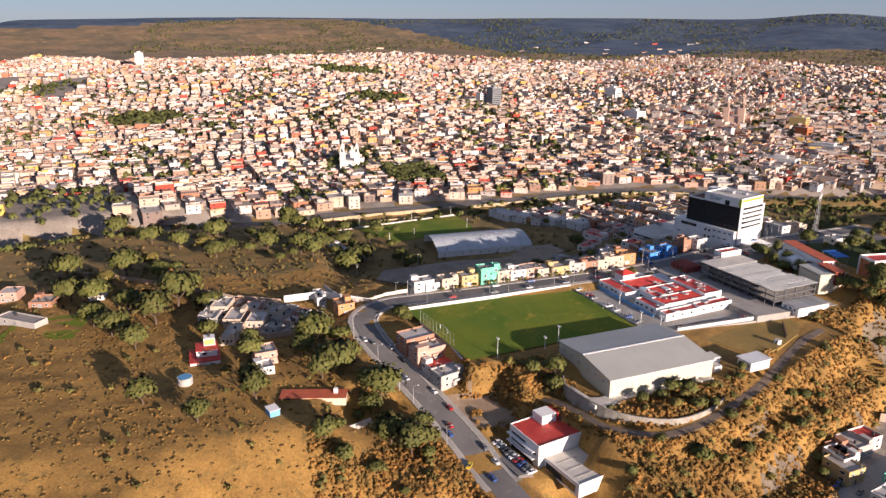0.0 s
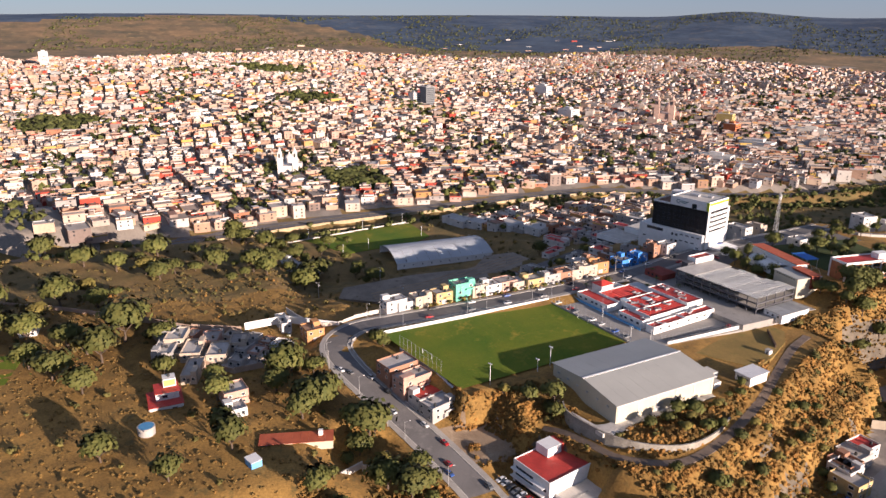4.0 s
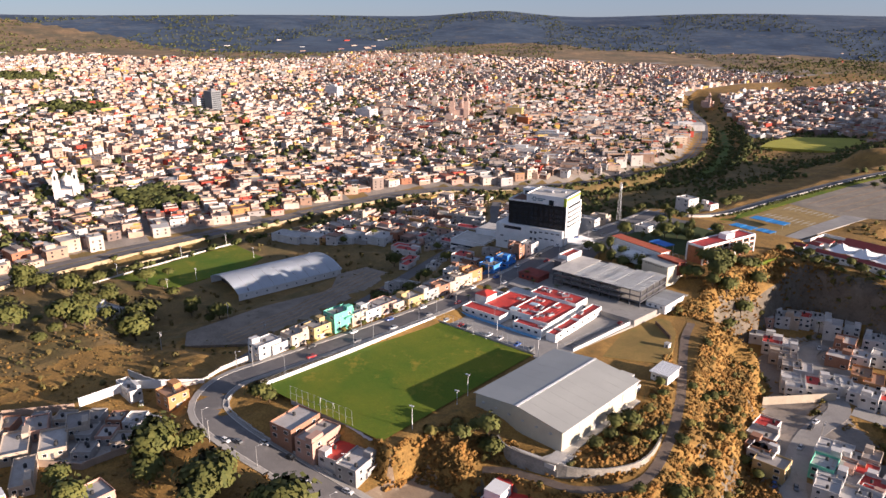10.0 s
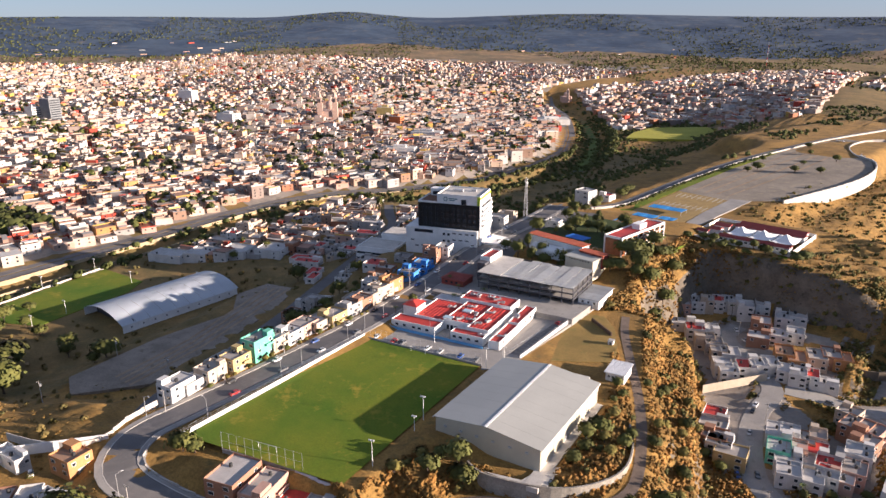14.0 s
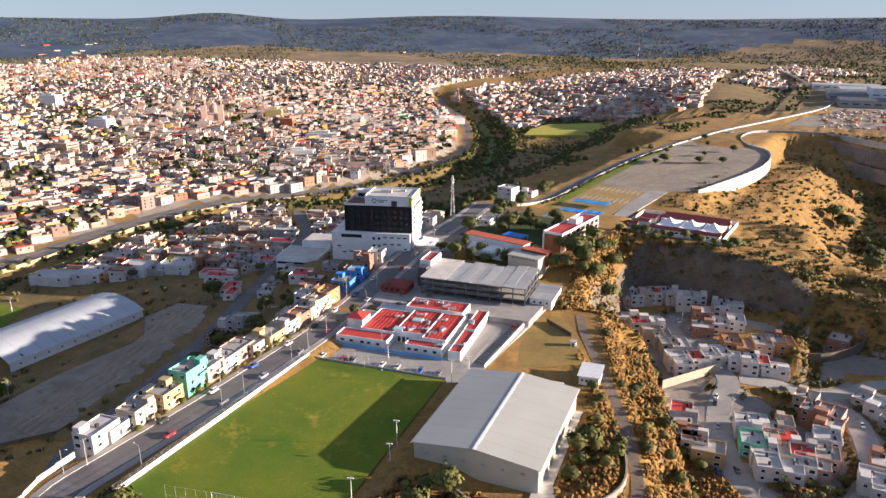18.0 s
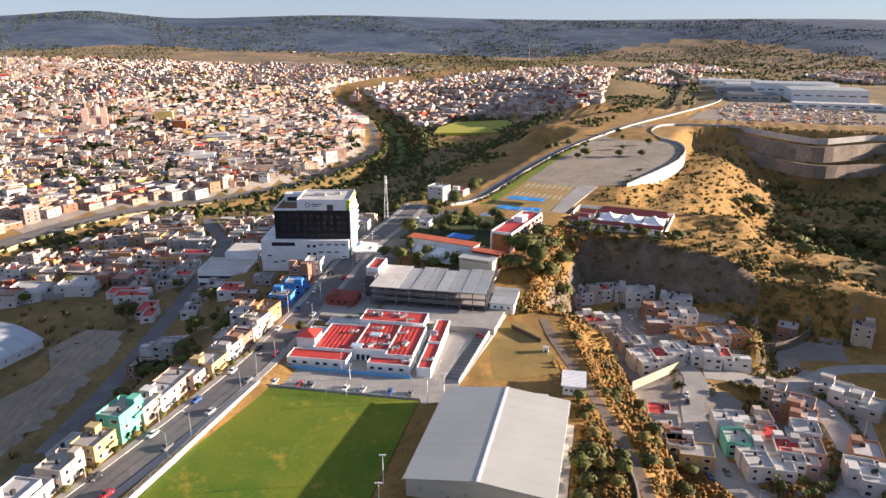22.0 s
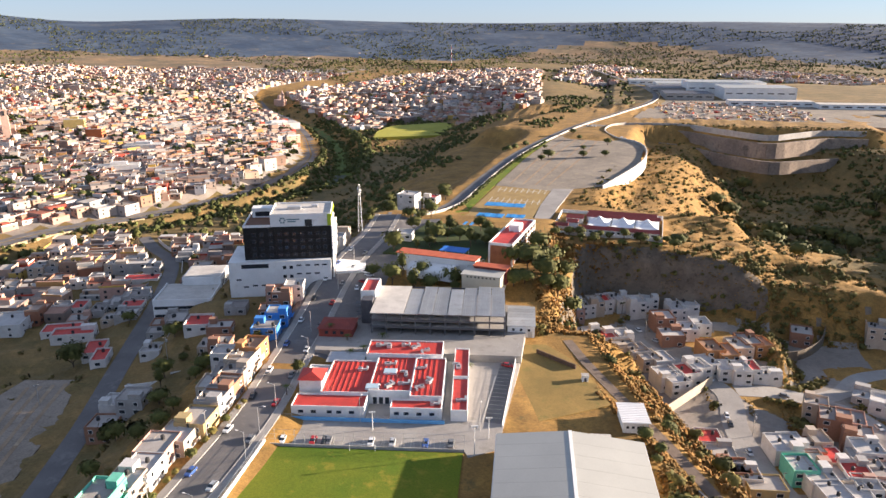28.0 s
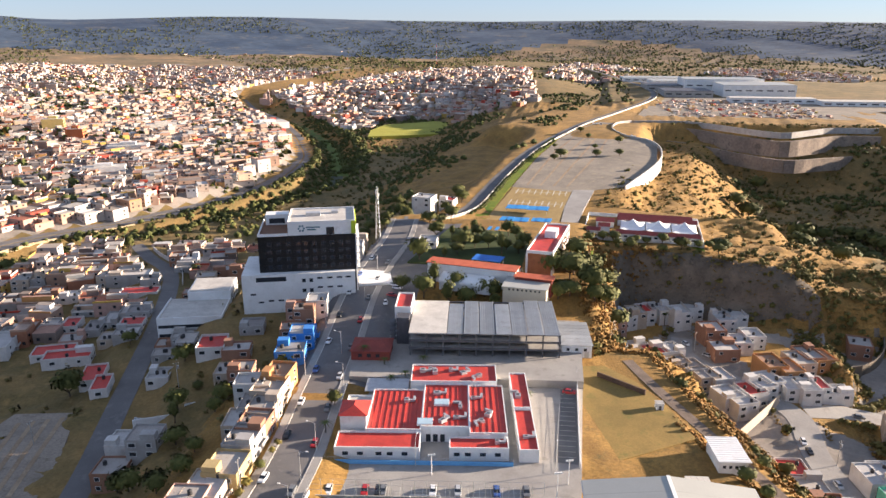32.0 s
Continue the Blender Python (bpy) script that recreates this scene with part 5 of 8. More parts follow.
# ---- white vaulted hall in the valley ----
HV = empty("vaulted_hall", pose(-172, 3, -29.5, 0, 0, 0), "long hall under a curved white sheet roof", "building")
n = 14
for k in range(9):
    y0, y1 = -37.5 + k * 8.4, -37.5 + (k + 1) * 8.4 - 0.1
    bm = bms()
    a, b = [], []
    for i in range(n + 1):
        x = -22 + 44 * i / n
        z = 5.0 + 5.2 * (1 - (x / 22) ** 2)
        a.append(bm.verts.new((x, y0, z)))
        b.append(bm.verts.new((x, y1, z)))
    for i in range(n):
        bm.faces.new((a[i], a[i + 1], b[i + 1], b[i]))
    bmesh.ops.solidify(bm, geom=bm.faces, thickness=0.18)
    part("roof_panel", bm, surf("white_sheet", (0.74, 0.78, 0.82), (0.68, 0.72, 0.77), 0.08, 0.5, 0.03, 2.0, fine_amount=0.1) if k == 0 else bpy.data.materials["white_sheet"], HV)
for x in (-21.6, 21.6):
    part("side_wall", unit("side_wall", WHITE, (x, 0, -1, 0.3, 74, 6)), None, HV)
part("end_wall", unit("end_wall", STEEL, (0, -30, -1, 42, 0.3, 7.5)), None, HV, "dark recessed end wall")
part("end_wall", unit("end_wall", WHITE, (0, 36.5, -1, 42, 0.3, 7.5)), None, HV)
me = unit("window", GLASS, (0, 0, 0, 0.12, 0.8, 0.8))
for k in range(10):
    at(part("window", me, None, HV), pose(21.8, -32 + k * 7, 2.6))
# second green field with walls and lamps
slab("training_field", [(-243, -82), (-198, -58), (-203, -30), (-208, 0), (-219, 16), (-262, 13), (-256, -20), (-248, -55)], -34, -28.7, TURF, "green training field in the valley", "field")
wall_line("field_wall", smooth_line([(-190, -220, -28.5), (-215, -160, -29), (-238, -105, -29.6), (-252, -50, -29.6), (-266, 14, -29.6)], 12), 1.6, 1.5, 0.3, PALE_CONC, "pale wall with lamps beside the training field")
for x, y in ((-248, -78), (-258, -30), (-266, 8), (-222, 10), (-204, -40), (-196, -62)):
    floodlight(x, y, -29.8, 9)
# boulevard walls, river channel bed
def offset_line(line, off, dz, step=3):
    p = np.array(line)
    d = np.gradient(p[:, :2], axis=0)
    nrm = np.stack([-d[:, 1], d[:, 0]], 1) / np.linalg.norm(d, axis=1)[:, None]
    q = np.column_stack([p[:, :2] + nrm * off, p[:, 2] + dz])
    return [tuple(v) for v in q[::step]]


wall_line("river_wall", offset_line([p for p in BOULEVARD if p[1] < 330], -13.5, 0.0), 1.1, 7, 0.8, surf("ochre_stone", (0.46, 0.36, 0.22), (0.36, 0.28, 0.17), 0.3, 0.95, 0.3, 2.0), "long ochre stone river wall with a parapet", posts=True)
wall_line("river_wall", offset_line([p for p in RIVER if p[1] < 330], -14, 6.0, 2), 0.9, 6, 0.6, bpy.data.materials["ochre_stone"], "long ochre stone river wall with a parapet")
ribbon("river_grass", [p for p in RIVER if p[1] > 560], 30, surf("river_meadow", (0.13, 0.17, 0.03), (0.085, 0.115, 0.025), 0.04, 0.95, 0.3, 0.8, stain=(0.20, 0.18, 0.05)), 0.3, "green weedy banks of the shallow river", "river")
ribbon("river_bed", [p for p in RIVER if p[1] < 600], 12, surf("river_bed_mud", (0.075, 0.085, 0.045), (0.05, 0.055, 0.03), 0.05, 0.7, 0.2, 0.8), 0.15, "shallow river bed with mud and weeds", "river")
slab("yellow_field", [(-215, 735), (-118, 782), (-140, 895), (-165, 905), (-225, 850), (-228, 790)], -60, max(gz(x, y) for x in (-215, -180, -140) for y in (770, 820, 870)) + 0.6, surf("bright_grass", (0.40, 0.36, 0.05), (0.30, 0.29, 0.04), 0.02, 0.95, 0.3, 0.6), "bright yellow-green pasture by the river", "field")
slab("dirt_lot", [(-126, 45), (-106, 50), (-90, 20), (-82, -4), (-68, -42), (-66, -66), (-84, -92), (-100, -85), (-107, -38), (-105, 5), (-126, 23)], -26, -17.5, surf("grey_dirt", (0.31, 0.255, 0.20), (0.22, 0.18, 0.14), 0.09, 0.95, 0.6, 1.2, stain=(0.17, 0.135, 0.095), fine_amount=0.5), "grey packed dirt lot with wheel tracks", "lot")
for k_ in range(4):
    slab("tyre_track", [(-121 + 4 * k_, 40 + 2 * k_), (-119.6 + 4 * k_, 40.5 + 2 * k_), (-92 + 4 * k_, -30), (-83 + 4 * k_, -72), (-84.6 + 4 * k_, -72), (-93.6 + 4 * k_, -30)], -17.52, -17.44, DIRT, "pale wheel track across the packed dirt", "track")
slab("bare_lot", [(-393, -362), (-388, -300), (-256, -272), (-254, -326)], -34, -27.6, DIRT, "bare earth lot beside the boulevard", "lot")


# ---- houses that can be told apart ----
WALLS = {"W": paint(0.62, 0.60, 0.57), "C": paint(0.50, 0.41, 0.32), "B": paint(0.34, 0.18, 0.115), "G": paint(0.40, 0.38, 0.36), "O": paint(0.48, 0.24, 0.10),
         "T": paint(0.16, 0.52, 0.38), "R": paint(0.66, 0.62, 0.58), "P": paint(0.50, 0.31, 0.24), "Y": paint(0.48, 0.36, 0.17), "L": paint(0.06, 0.24, 0.62)}
TOPS = {"R": RED_ROOF, "O": paint(0.36, 0.22, 0.14), "W": paint(0.46, 0.44, 0.42)}
TOP_PLAIN = (paint(0.36, 0.33, 0.30), paint(0.42, 0.38, 0.34), paint(0.30, 0.27, 0.25), paint(0.48, 0.45, 0.42))
WORDS = {"W": "white", "C": "cream", "B": "bare brick", "G": "grey concrete", "O": "orange", "T": "mint-green", "R": "white and red", "P": "pink plastered", "Y": "yellow", "L": "bright blue"}


def two_slot(name, boxes_a, mat_a, boxes_b, mat_b):
    bm = bms()
    for b in boxes_a:
        box(bm, *b)
    k = len(bm.faces)
    for b in boxes_b:
        box(bm, *b)
    bm.faces.ensure_lookup_table()
    for f in bm.faces[k:]:
        f.material_index = 1
    me = bpy.data.meshes.new(name)
    bm.to_mesh(me)
    bm.free()
    me.materials.append(mat_a)
    me.materials.append(mat_b)
    return me


WIN_MESH = two_slot("window", [(0, 0, 0, 1.5, 0.14, 1.4)], WHITE, [(0, -0.03, 0.12, 1.24, 0.14, 1.16)], GLASS)
WIN_WIDE = two_slot("window", [(0, 0, 0, 2.2, 0.14, 1.5)], WHITE, [(0, -0.03, 0.12, 1.95, 0.14, 1.26)], GLASS)
DOOR_MESH = two_slot("door", [(0, 0, 0, 1.1, 0.14, 2.15)], STEEL, [(0.35, -0.05, 1.0, 0.06, 0.14, 0.14)], GALV)
GARAGE_MESH = two_slot("garage_door", [(0, 0, 0, 2.7, 0.14, 2.3)], GALV, [(0, -0.03, 0.5 * i, 2.6, 0.12, 0.05) for i in range(1, 5)], STEEL)
bm_ = bms()
cyl(bm_, (0, 0, 0), (0, 0, 1.15), 0.6, 0.6, 10)
cyl(bm_, (0, 0, 1.15), (0, 0, 1.4), 0.6, 0.25, 10)
TANK_MESH = mesh_of(bm_, "water_tank", TANK)
hr = random.Random(11)


def house(x, y, roof_z, w, d, storeys, turn, tone, plain=False):
    """A flat-roofed house: walls to the ground, recessed roof with parapets, windows, door, tank and stair room."""
    roof_z += hr.uniform(-0.4, 0.4)
    for line, gap in ((LOW_ROAD, 5.2), (MAIN_ROAD, 9.0)):                      # houses stand back from the streets
        lx, ly, _ = min(line, key=lambda p: (p[0] - x) ** 2 + (p[1] - y) ** 2)
        d0, want = math.hypot(x - lx, y - ly), gap + 0.5 * w
        if d0 < want:
            x, y = lx + (x - lx) * want / max(d0, 0.1), ly + (y - ly) * want / max(d0, 0.1)
    if -4 < gz(x, y) - roof_z + 2.7 * storeys < 8:
        roof_z = max(roof_z, gz(x, y) + 2.7 * storeys)
    g = min(gz(x + dx * w * 0.45, y + dy * d * 0.45) for dx in (-1, 1) for dy in (-1, 1))
    g = min(g, roof_z - 2.6)
    wall, top = WALLS[tone], TOPS.get(tone, hr.choice(TOP_PLAIN))
    r = empty("house", pose(x, y, g, 0, 0, turn), f"{WORDS[tone]} flat-roofed house of {('one storey', 'two storeys', 'three storeys')[storeys - 1]}", "house", "houses")
    H = roof_z - g
    part("wall", unit("wall", wall, (0, 0, -0.6, w, d, H + 0.6)), None, r)
    part("roof", unit("roof", top, (0, 0, H, w - 0.4, d - 0.4, 0.08)), None, r)
    ph = hr.uniform(0.5, 1.1)
    for a, b, c, e in ((0, -d / 2 + 0.1, w, 0.2), (0, d / 2 - 0.1, w, 0.2), (-w / 2 + 0.1, 0, 0.2, d - 0.4), (w / 2 - 0.1, 0, 0.2, d - 0.4)):
        part("parapet", unit("parapet", wall, (a, b, H, c, e, ph)), None, r)
    for k in range(hr.choice((1, 1, 2))):
        at(part("water_tank", TANK_MESH, None, r), pose(hr.uniform(-0.3, 0.3) * w, hr.uniform(-0.3, 0.3) * d, H + 0.08))
    if hr.random() < 0.5 and not plain:
        sw, sd = w * hr.uniform(0.3, 0.5), d * hr.uniform(0.25, 0.4)
        sx, sy = hr.choice((-1, 1)) * (w / 2 - sw / 2 - 0.25), hr.choice((-1, 1)) * (d / 2 - sd / 2 - 0.25)
        part("stair_room", unit("stair_room", wall, (sx, sy, H + 0.02, sw, sd, 2.3)), None, r)
    for k in range(storeys):
        z = H - 2.9 * (k + 1) + 1.15
        if z < 0.2:
            continue
        for fx in ((-0.27, 0.27) if w > 6.5 else (0.0,)):
            if hr.random() < 0.85:
                at(part("window", hr.choice((WIN_MESH, WIN_WIDE)), None, r), pose(fx * w, -d / 2, z))
            if hr.random() < 0.8:
                at(part("window", WIN_MESH, None, r), pose(w / 2, fx * d, z, 0, 0, 90))
    at(part("door", hr.choice((DOOR_MESH, GARAGE_MESH)), None, r), pose(w / 2, -0.02 * d, max(H - 2.9 * storeys, 0), 0, 0, 90))
    if storeys > 1 and hr.random() < 0.5:
        part("balcony", unit("balcony", wall, (w / 2 + 0.55, 0.2 * d, H - 3.1, 1.1, d * 0.4, 0.18), (w / 2 + 1.05, 0.2 * d, H - 2.95, 0.1, d * 0.4, 0.85)), None, r)
    return r


house(76.7, 181.4, -22.7, 8.8, 9.1, 2, 28, "P")
house(82.1, 190.6, -22.7, 7.7, 10.4, 2, 28, "W")
house(86.9, 193.4, -21.9, 7.7, 10.4, 2, 20, "C")
house(91.6, 197.8, -21.9, 6.6, 10.4, 2, 20, "R")
house(95.7, 202.2, -21.9, 6.6, 10.4, 2, 20, "W")
house(100.4, 200.7, -21.9, 7.7, 10.4, 2, 20, "W")
house(107.2, 197.0, -20.9, 8.8, 10.4, 2, 20, "W")
house(113.8, 206.3, -21.9, 7.7, 11.7, 2, 20, "W")
house(84.9, 162.9, -26.3, 13.2, 7.8, 1, 28, "W")
house(120.0, 182.0, -22.7, 9.9, 11.7, 2, 15, "B")
house(127.6, 198.1, -25.3, 8.8, 11.7, 2, 15, "W")
house(133.6, 203.3, -25.3, 8.8, 11.7, 2, 15, "W")
house(123.3, 167.2, -25.8, 11.0, 10.4, 2, 12, "B")
house(131.1, 174.9, -25.8, 8.8, 10.4, 2, 12, "W")
house(137.6, 181.8, -25.8, 8.8, 10.4, 2, 12, "W")
house(93.3, 157.3, -25.3, 9.9, 10.4, 2, 25, "R")
house(100.2, 160.8, -25.3, 8.8, 10.4, 2, 25, "W")
house(101.4, 149.0, -25.8, 9.9, 9.1, 2, 25, "C")
house(107.1, 146.1, -25.8, 8.8, 10.4, 2, 25, "G")
house(111.6, 140.7, -26.3, 8.8, 10.4, 2, 25, "C")
house(117.1, 140.8, -26.3, 8.8, 10.4, 2, 25, "W")
house(118.2, 126.0, -26.3, 8.8, 10.4, 2, 27, "W")
house(122.2, 121.9, -26.3, 8.8, 10.4, 2, 27, "W")
house(127.6, 131.2, -26.3, 8.8, 10.4, 2, 27, "R")
house(132.0, 135.9, -26.3, 8.8, 10.4, 2, 27, "W")
house(136.2, 140.7, -26.3, 7.7, 10.4, 2, 27, "W")
house(139.3, 153.1, -24.3, 8.8, 13.0, 2, 18, "O")
house(145.4, 151.6, -24.3, 8.8, 13.0, 2, 18, "O")
house(152.5, 161.3, -25.3, 8.8, 13.0, 2, 18, "C")
house(157.7, 167.4, -25.3, 8.8, 13.0, 2, 18, "B")
house(162.6, 167.6, -26.3, 8.8, 11.7, 2, 18, "O")
house(145.0, 138.9, -26.3, 9.9, 10.4, 2, 12, "W")
house(149.6, 137.3, -26.3, 7.7, 10.4, 2, 12, "W")
house(154.6, 142.1, -26.8, 6.6, 10.4, 2, 12, "R")
house(160.5, 140.6, -28.8, 12.1, 7.8, 1, 12, "W")
house(130.4, 78.8, -27.3, 8.8, 10.4, 2, 8, "R")
house(132.7, 71.2, -27.3, 11.0, 9.1, 2, 8, "G")
house(136.5, 61.6, -27.3, 9.9, 9.1, 2, 8, "B")
house(139.3, 58.6, -27.3, 9.9, 9.1, 2, 8, "W")
house(145.1, 54.6, -28.3, 12.1, 9.1, 2, 8, "Y")
house(155.8, 81.1, -28.3, 9.9, 11.7, 2, 12, "W")
house(159.3, 84.1, -27.3, 7.7, 10.4, 2, 12, "W")
house(164.0, 83.4, -28.3, 9.9, 10.4, 2, 12, "B")
house(168.9, 88.4, -27.3, 6.6, 9.1, 2, 12, "C")
house(158.8, 69.1, -28.3, 8.8, 10.4, 2, 12, "T")
house(164.2, 74.6, -28.3, 7.7, 10.4, 2, 12, "P")
house(170.5, 78.7, -28.3, 8.8, 10.4, 2, 12, "R")
house(163.6, 64.2, -28.3, 9.9, 11.7, 2, 12, "W")
house(165.7, 56.0, -28.3, 8.8, 10.4, 2, 15, "W")
house(168.7, 67.3, -28.3, 7.7, 10.4, 2, 12, "C")
house(172.6, 58.8, -28.8, 9.9, 11.7, 2, 8, "W")
house(176.4, 70.0, -28.3, 8.8, 10.4, 2, 5, "R")
house(177.8, 64.2, -28.3, 7.7, 9.1, 2, 5, "W")
house(181.5, 79.4, -28.3, 8.8, 11.7, 2, 5, "G")
house(184.1, 86.2, -28.3, 9.9, 10.4, 2, 5, "W")
house(184.6, 73.7, -28.3, 8.8, 10.4, 2, 5, "P")
house(182.0, 65.0, -29.3, 8.8, 7.8, 1, 5, "P")
house(175.3, 117.6, -28.3, 8.8, 9.1, 2, -12, "C")
house(179.6, 107.8, -28.3, 11.0, 11.7, 2, -12, "B")
house(184.8, 107.2, -28.3, 9.9, 11.7, 2, -12, "P")
house(184.5, 97.3, -28.3, 9.9, 9.1, 2, -12, "B")
house(200.6, 134.9, -31.3, 13.2, 11.7, 1, -20, "G")
house(206.6, 129.5, -31.3, 15.4, 13.0, 1, -20, "W")
house(211.2, 122.7, -31.3, 13.2, 13.0, 1, -20, "G")
house(203.9, 80.4, -30.3, 9.9, 11.7, 2, 0, "B")
house(200.0, 67.2, -30.3, 9.9, 11.7, 2, 0, "W")
house(204.0, 63.5, -30.3, 9.9, 11.7, 2, 0, "W")
house(219.0, 212.6, -31.3, 9.9, 11.7, 2, -10, "R")
house(227.4, 221.7, -31.3, 9.9, 11.7, 2, -10, "W")
house(235.2, 230.1, -31.0, 9, 9, 2, -10, "R")
house(221.7, 198.3, -31.3, 9.9, 11.7, 2, -10, "C")
house(230.6, 205.0, -31.3, 9.9, 11.7, 2, -10, "W")
house(186.9, 193.9, -31.3, 9.9, 11.7, 2, -10, "B")
house(-22.6, -76.6, 2.0, 8, 12, 2, 10, "W")
house(-22.2, -71.1, 0.0, 7, 9, 1, 10, "W")
house(-23.1, -61.7, 2.5, 8, 10, 2, 10, "C")
house(-29.3, -52.4, 1.0, 9, 12, 1, 10, "W")
house(-22.9, -50.1, 3.0, 8, 10, 2, 8, "Y")
house(-25.0, -37.6, 6.5, 8, 12, 3, 8, "T")
house(-25.2, -28.6, 4.0, 8, 10, 2, 8, "C")
house(-25.4, -20.6, 3.5, 8, 10, 2, 8, "W")
house(-27.7, -10.6, 3.0, 9, 11, 2, 8, "P")
house(-25.9, -3.6, 3.0, 9, 11, 2, 6, "C")
house(-24.0, 4.6, 3.0, 9, 11, 2, 6, "Y")
house(-25.8, 16.2, 4.0, 8, 11, 2, 5, "G")
house(-25.5, 24.6, 4.0, 8, 11, 2, 5, "B")
house(-25.3, 33.2, 4.0, 8, 11, 2, 4, "C")
house(-27.9, 44.0, 4.0, 9, 11, 2, 4, "C")
house(-26.2, 52.9, 4.5, 8, 11, 2, 4, "O")
house(-31.4, 26.0, 3.0, 9, 10, 2, 12, "C")
house(-31.6, 34.6, 3.0, 8, 10, 2, 12, "G")
house(-29.6, 40.4, 3.0, 9, 10, 2, 14, "C")
house(-37.8, 45.1, 4.0, 9, 8, 2, 14, "W")
house(-47.4, 58.1, 2.0, 8, 8, 2, 14, "B")
house(-40, 108, 7.5, 8, 9, 2, 16, "W")
house(-42, 99.5, 6.5, 8, 9, 2, 16, "B")
house(-47, 104, 5.5, 8, 7, 2, 18, "P")
house(-42.8, 89.9, 3.0, 9, 8, 1, 18, "B")
house(35.5, -95.5, -2.6, 11, 15, 2, 16, "B")
house(45.5, -90.5, -4.8, 8.5, 15, 2, 17, "P")
house(54.2, -87.2, -8.6, 8.5, 13, 1, 18, "R")
house(63.2, -85.6, -9.4, 9, 12.5, 2, 19, "G")
wall_line("patio_wall", [(48.5, -80.2, -9), (57, -78.6, -9.5), (67.5, -76.6, -10)], 5.2, 2, 0.3, paint(0.50, 0.56, 0.62), "tall pale blue patio wall behind the houses")
house(-16.2, -121.1, -3.0, 10, 9, 2, 10, "O")
house(-1.3, -136.1, -5.0, 11, 9, 1, 10, "W")
house(-31.5, -183.2, -3.0, 14, 9, 2, -15, "C")
house(-21.3, -188.7, -5.0, 16, 9, 1, -15, "G")
house(-17.5, -176.5, -5.0, 16, 9, 1, -15, "C")
house(-10.5, -165.7, -5.0, 15, 9, 1, -15, "C")
house(-18.5, -155.6, -5.0, 12, 8, 1, -15, "C")
house(-26.3, -168.0, -5.0, 12, 8, 1, -15, "P")
house(3.0, -177.9, -5.0, 18, 7, 1, -15, "C")
slab("pavement", [(-47, -194), (-50, -178), (-30, -153), (-11, -131), (5, -133), (8, -160), (-20, -186)], -13, -8.7, CONCRETE, "grey concrete yard of the walled compound", "pavement")
for x, y, z, w, d, t, c in ((-38, -186, -3.4, 8, 7, -35, "G"), (-36, -176, -5.6, 9, 6, -35, "B"), (-33, -166, -5.8, 8, 6, -35, "G"), (-27, -158, -5.4, 7, 7, -35, "C"), (-21, -149, -5.8, 8, 6, -40, "G"), (-14, -143, -5.6, 7, 6, -40, "B"), (-8, -138, -5.2, 8, 7, -40, "W"), (-12, -154, -5.8, 9, 6, -38, "G"),
                          (-5, -149, -5.6, 8, 6, -38, "P"), (0, -158, -5.8, 7, 7, -38, "G"), (2, -146, -5.4, 7, 6, -38, "C"), (-30, -182, -5.6, 6, 6, -35, "C")):
    house(x, y, z, w, d, 1, t, c, plain=True)
wall_line("yard_wall", [(-47, -195, -8.7), (-20, -187, -9), (8, -161, -9), (6, -133, -8)], 2.2, 2, 0.3, paint(0.44, 0.33, 0.25), "long buff wall of the walled compound")
wall_line("yard_gate_wall", [(-36, -151, -7), (-38, -132, -6.5), (-19, -107, -6)], 2.4, 1.5, 0.3, WHITE, "white boundary wall with a gateway beside the lane", posts=True)
house(32.2, -163.6, -5.0, 10, 10, 2, 10, "P")
house(43.0, -164.3, -7.0, 8, 8, 1, 10, "W")
house(-35.6, -132.1, -5.0, 14, 5, 1, 5, "W")
house(-75.1, -251.7, -8.0, 16, 8, 1, 0, "W")
house(-69.0, -277.8, -8.0, 12, 12, 1, -10, "B")
house(-87.2, -299.0, -6.0, 10, 10, 2, -10, "P")
house(-42.3, -282.2, -8.0, 8, 26, 1, -35, "G")
house(-247.5, 108.7, -22.0, 9, 9, 2, 20, "R")
house(-235.7, 114.0, -22.0, 9, 9, 2, 20, "C")
house(-261.8, 129.4, -22.0, 12, 9, 2, 20, "C")
house(-238.9, 125.8, -22.0, 9, 9, 2, 20, "O")
house(-217.2, 122.3, -22.0, 9, 9, 1, 20, "P")
house(-223.2, 139.7, -22.0, 9, 9, 2, 20, "G")
house(-235.8, 175.3, -21.0, 9, 12, 2, 20, "C")
house(-227.3, 183.4, -20.0, 9, 12, 2, 20, "C")
house(-189.9, 154.6, -20.0, 9, 9, 1, 20, "W")
house(-185.8, 163.5, -20.0, 9, 9, 1, 20, "G")
house(-184.4, 179.2, -18.0, 13, 10, 2, 20, "C")
house(-178.1, 186.6, -18.0, 12, 10, 2, 20, "G")
house(-152.5, 174.1, -18.0, 9, 9, 1, 20, "G")
house(-168.8, 206.2, -17.0, 9, 9, 2, 20, "B")
house(-153.0, 205.1, -17.0, 9, 9, 2, 20, "W")
house(-185.7, 108.6, -21.0, 7, 12, 1, 20, "G")
house(-181.8, 116.3, -21.0, 7, 12, 1, 20, "B")
house(-173.1, 119.3, -20.0, 7, 12, 1, 20, "G")
house(-163.5, 121.3, -20.0, 7, 12, 1, 20, "R")
house(-149.6, 118.5, -19.0, 7, 12, 1, 20, "G")
house(-147.1, 128.1, -18.0, 7, 14, 1, 20, "G")
house(-142.3, 133.9, -18.0, 7, 14, 1, 20, "G")
house(-150.5, 93.9, -20.0, 16, 10, 1, 25, "R")
house(-151.6, 106.4, -19.0, 9, 9, 1, 25, "P")
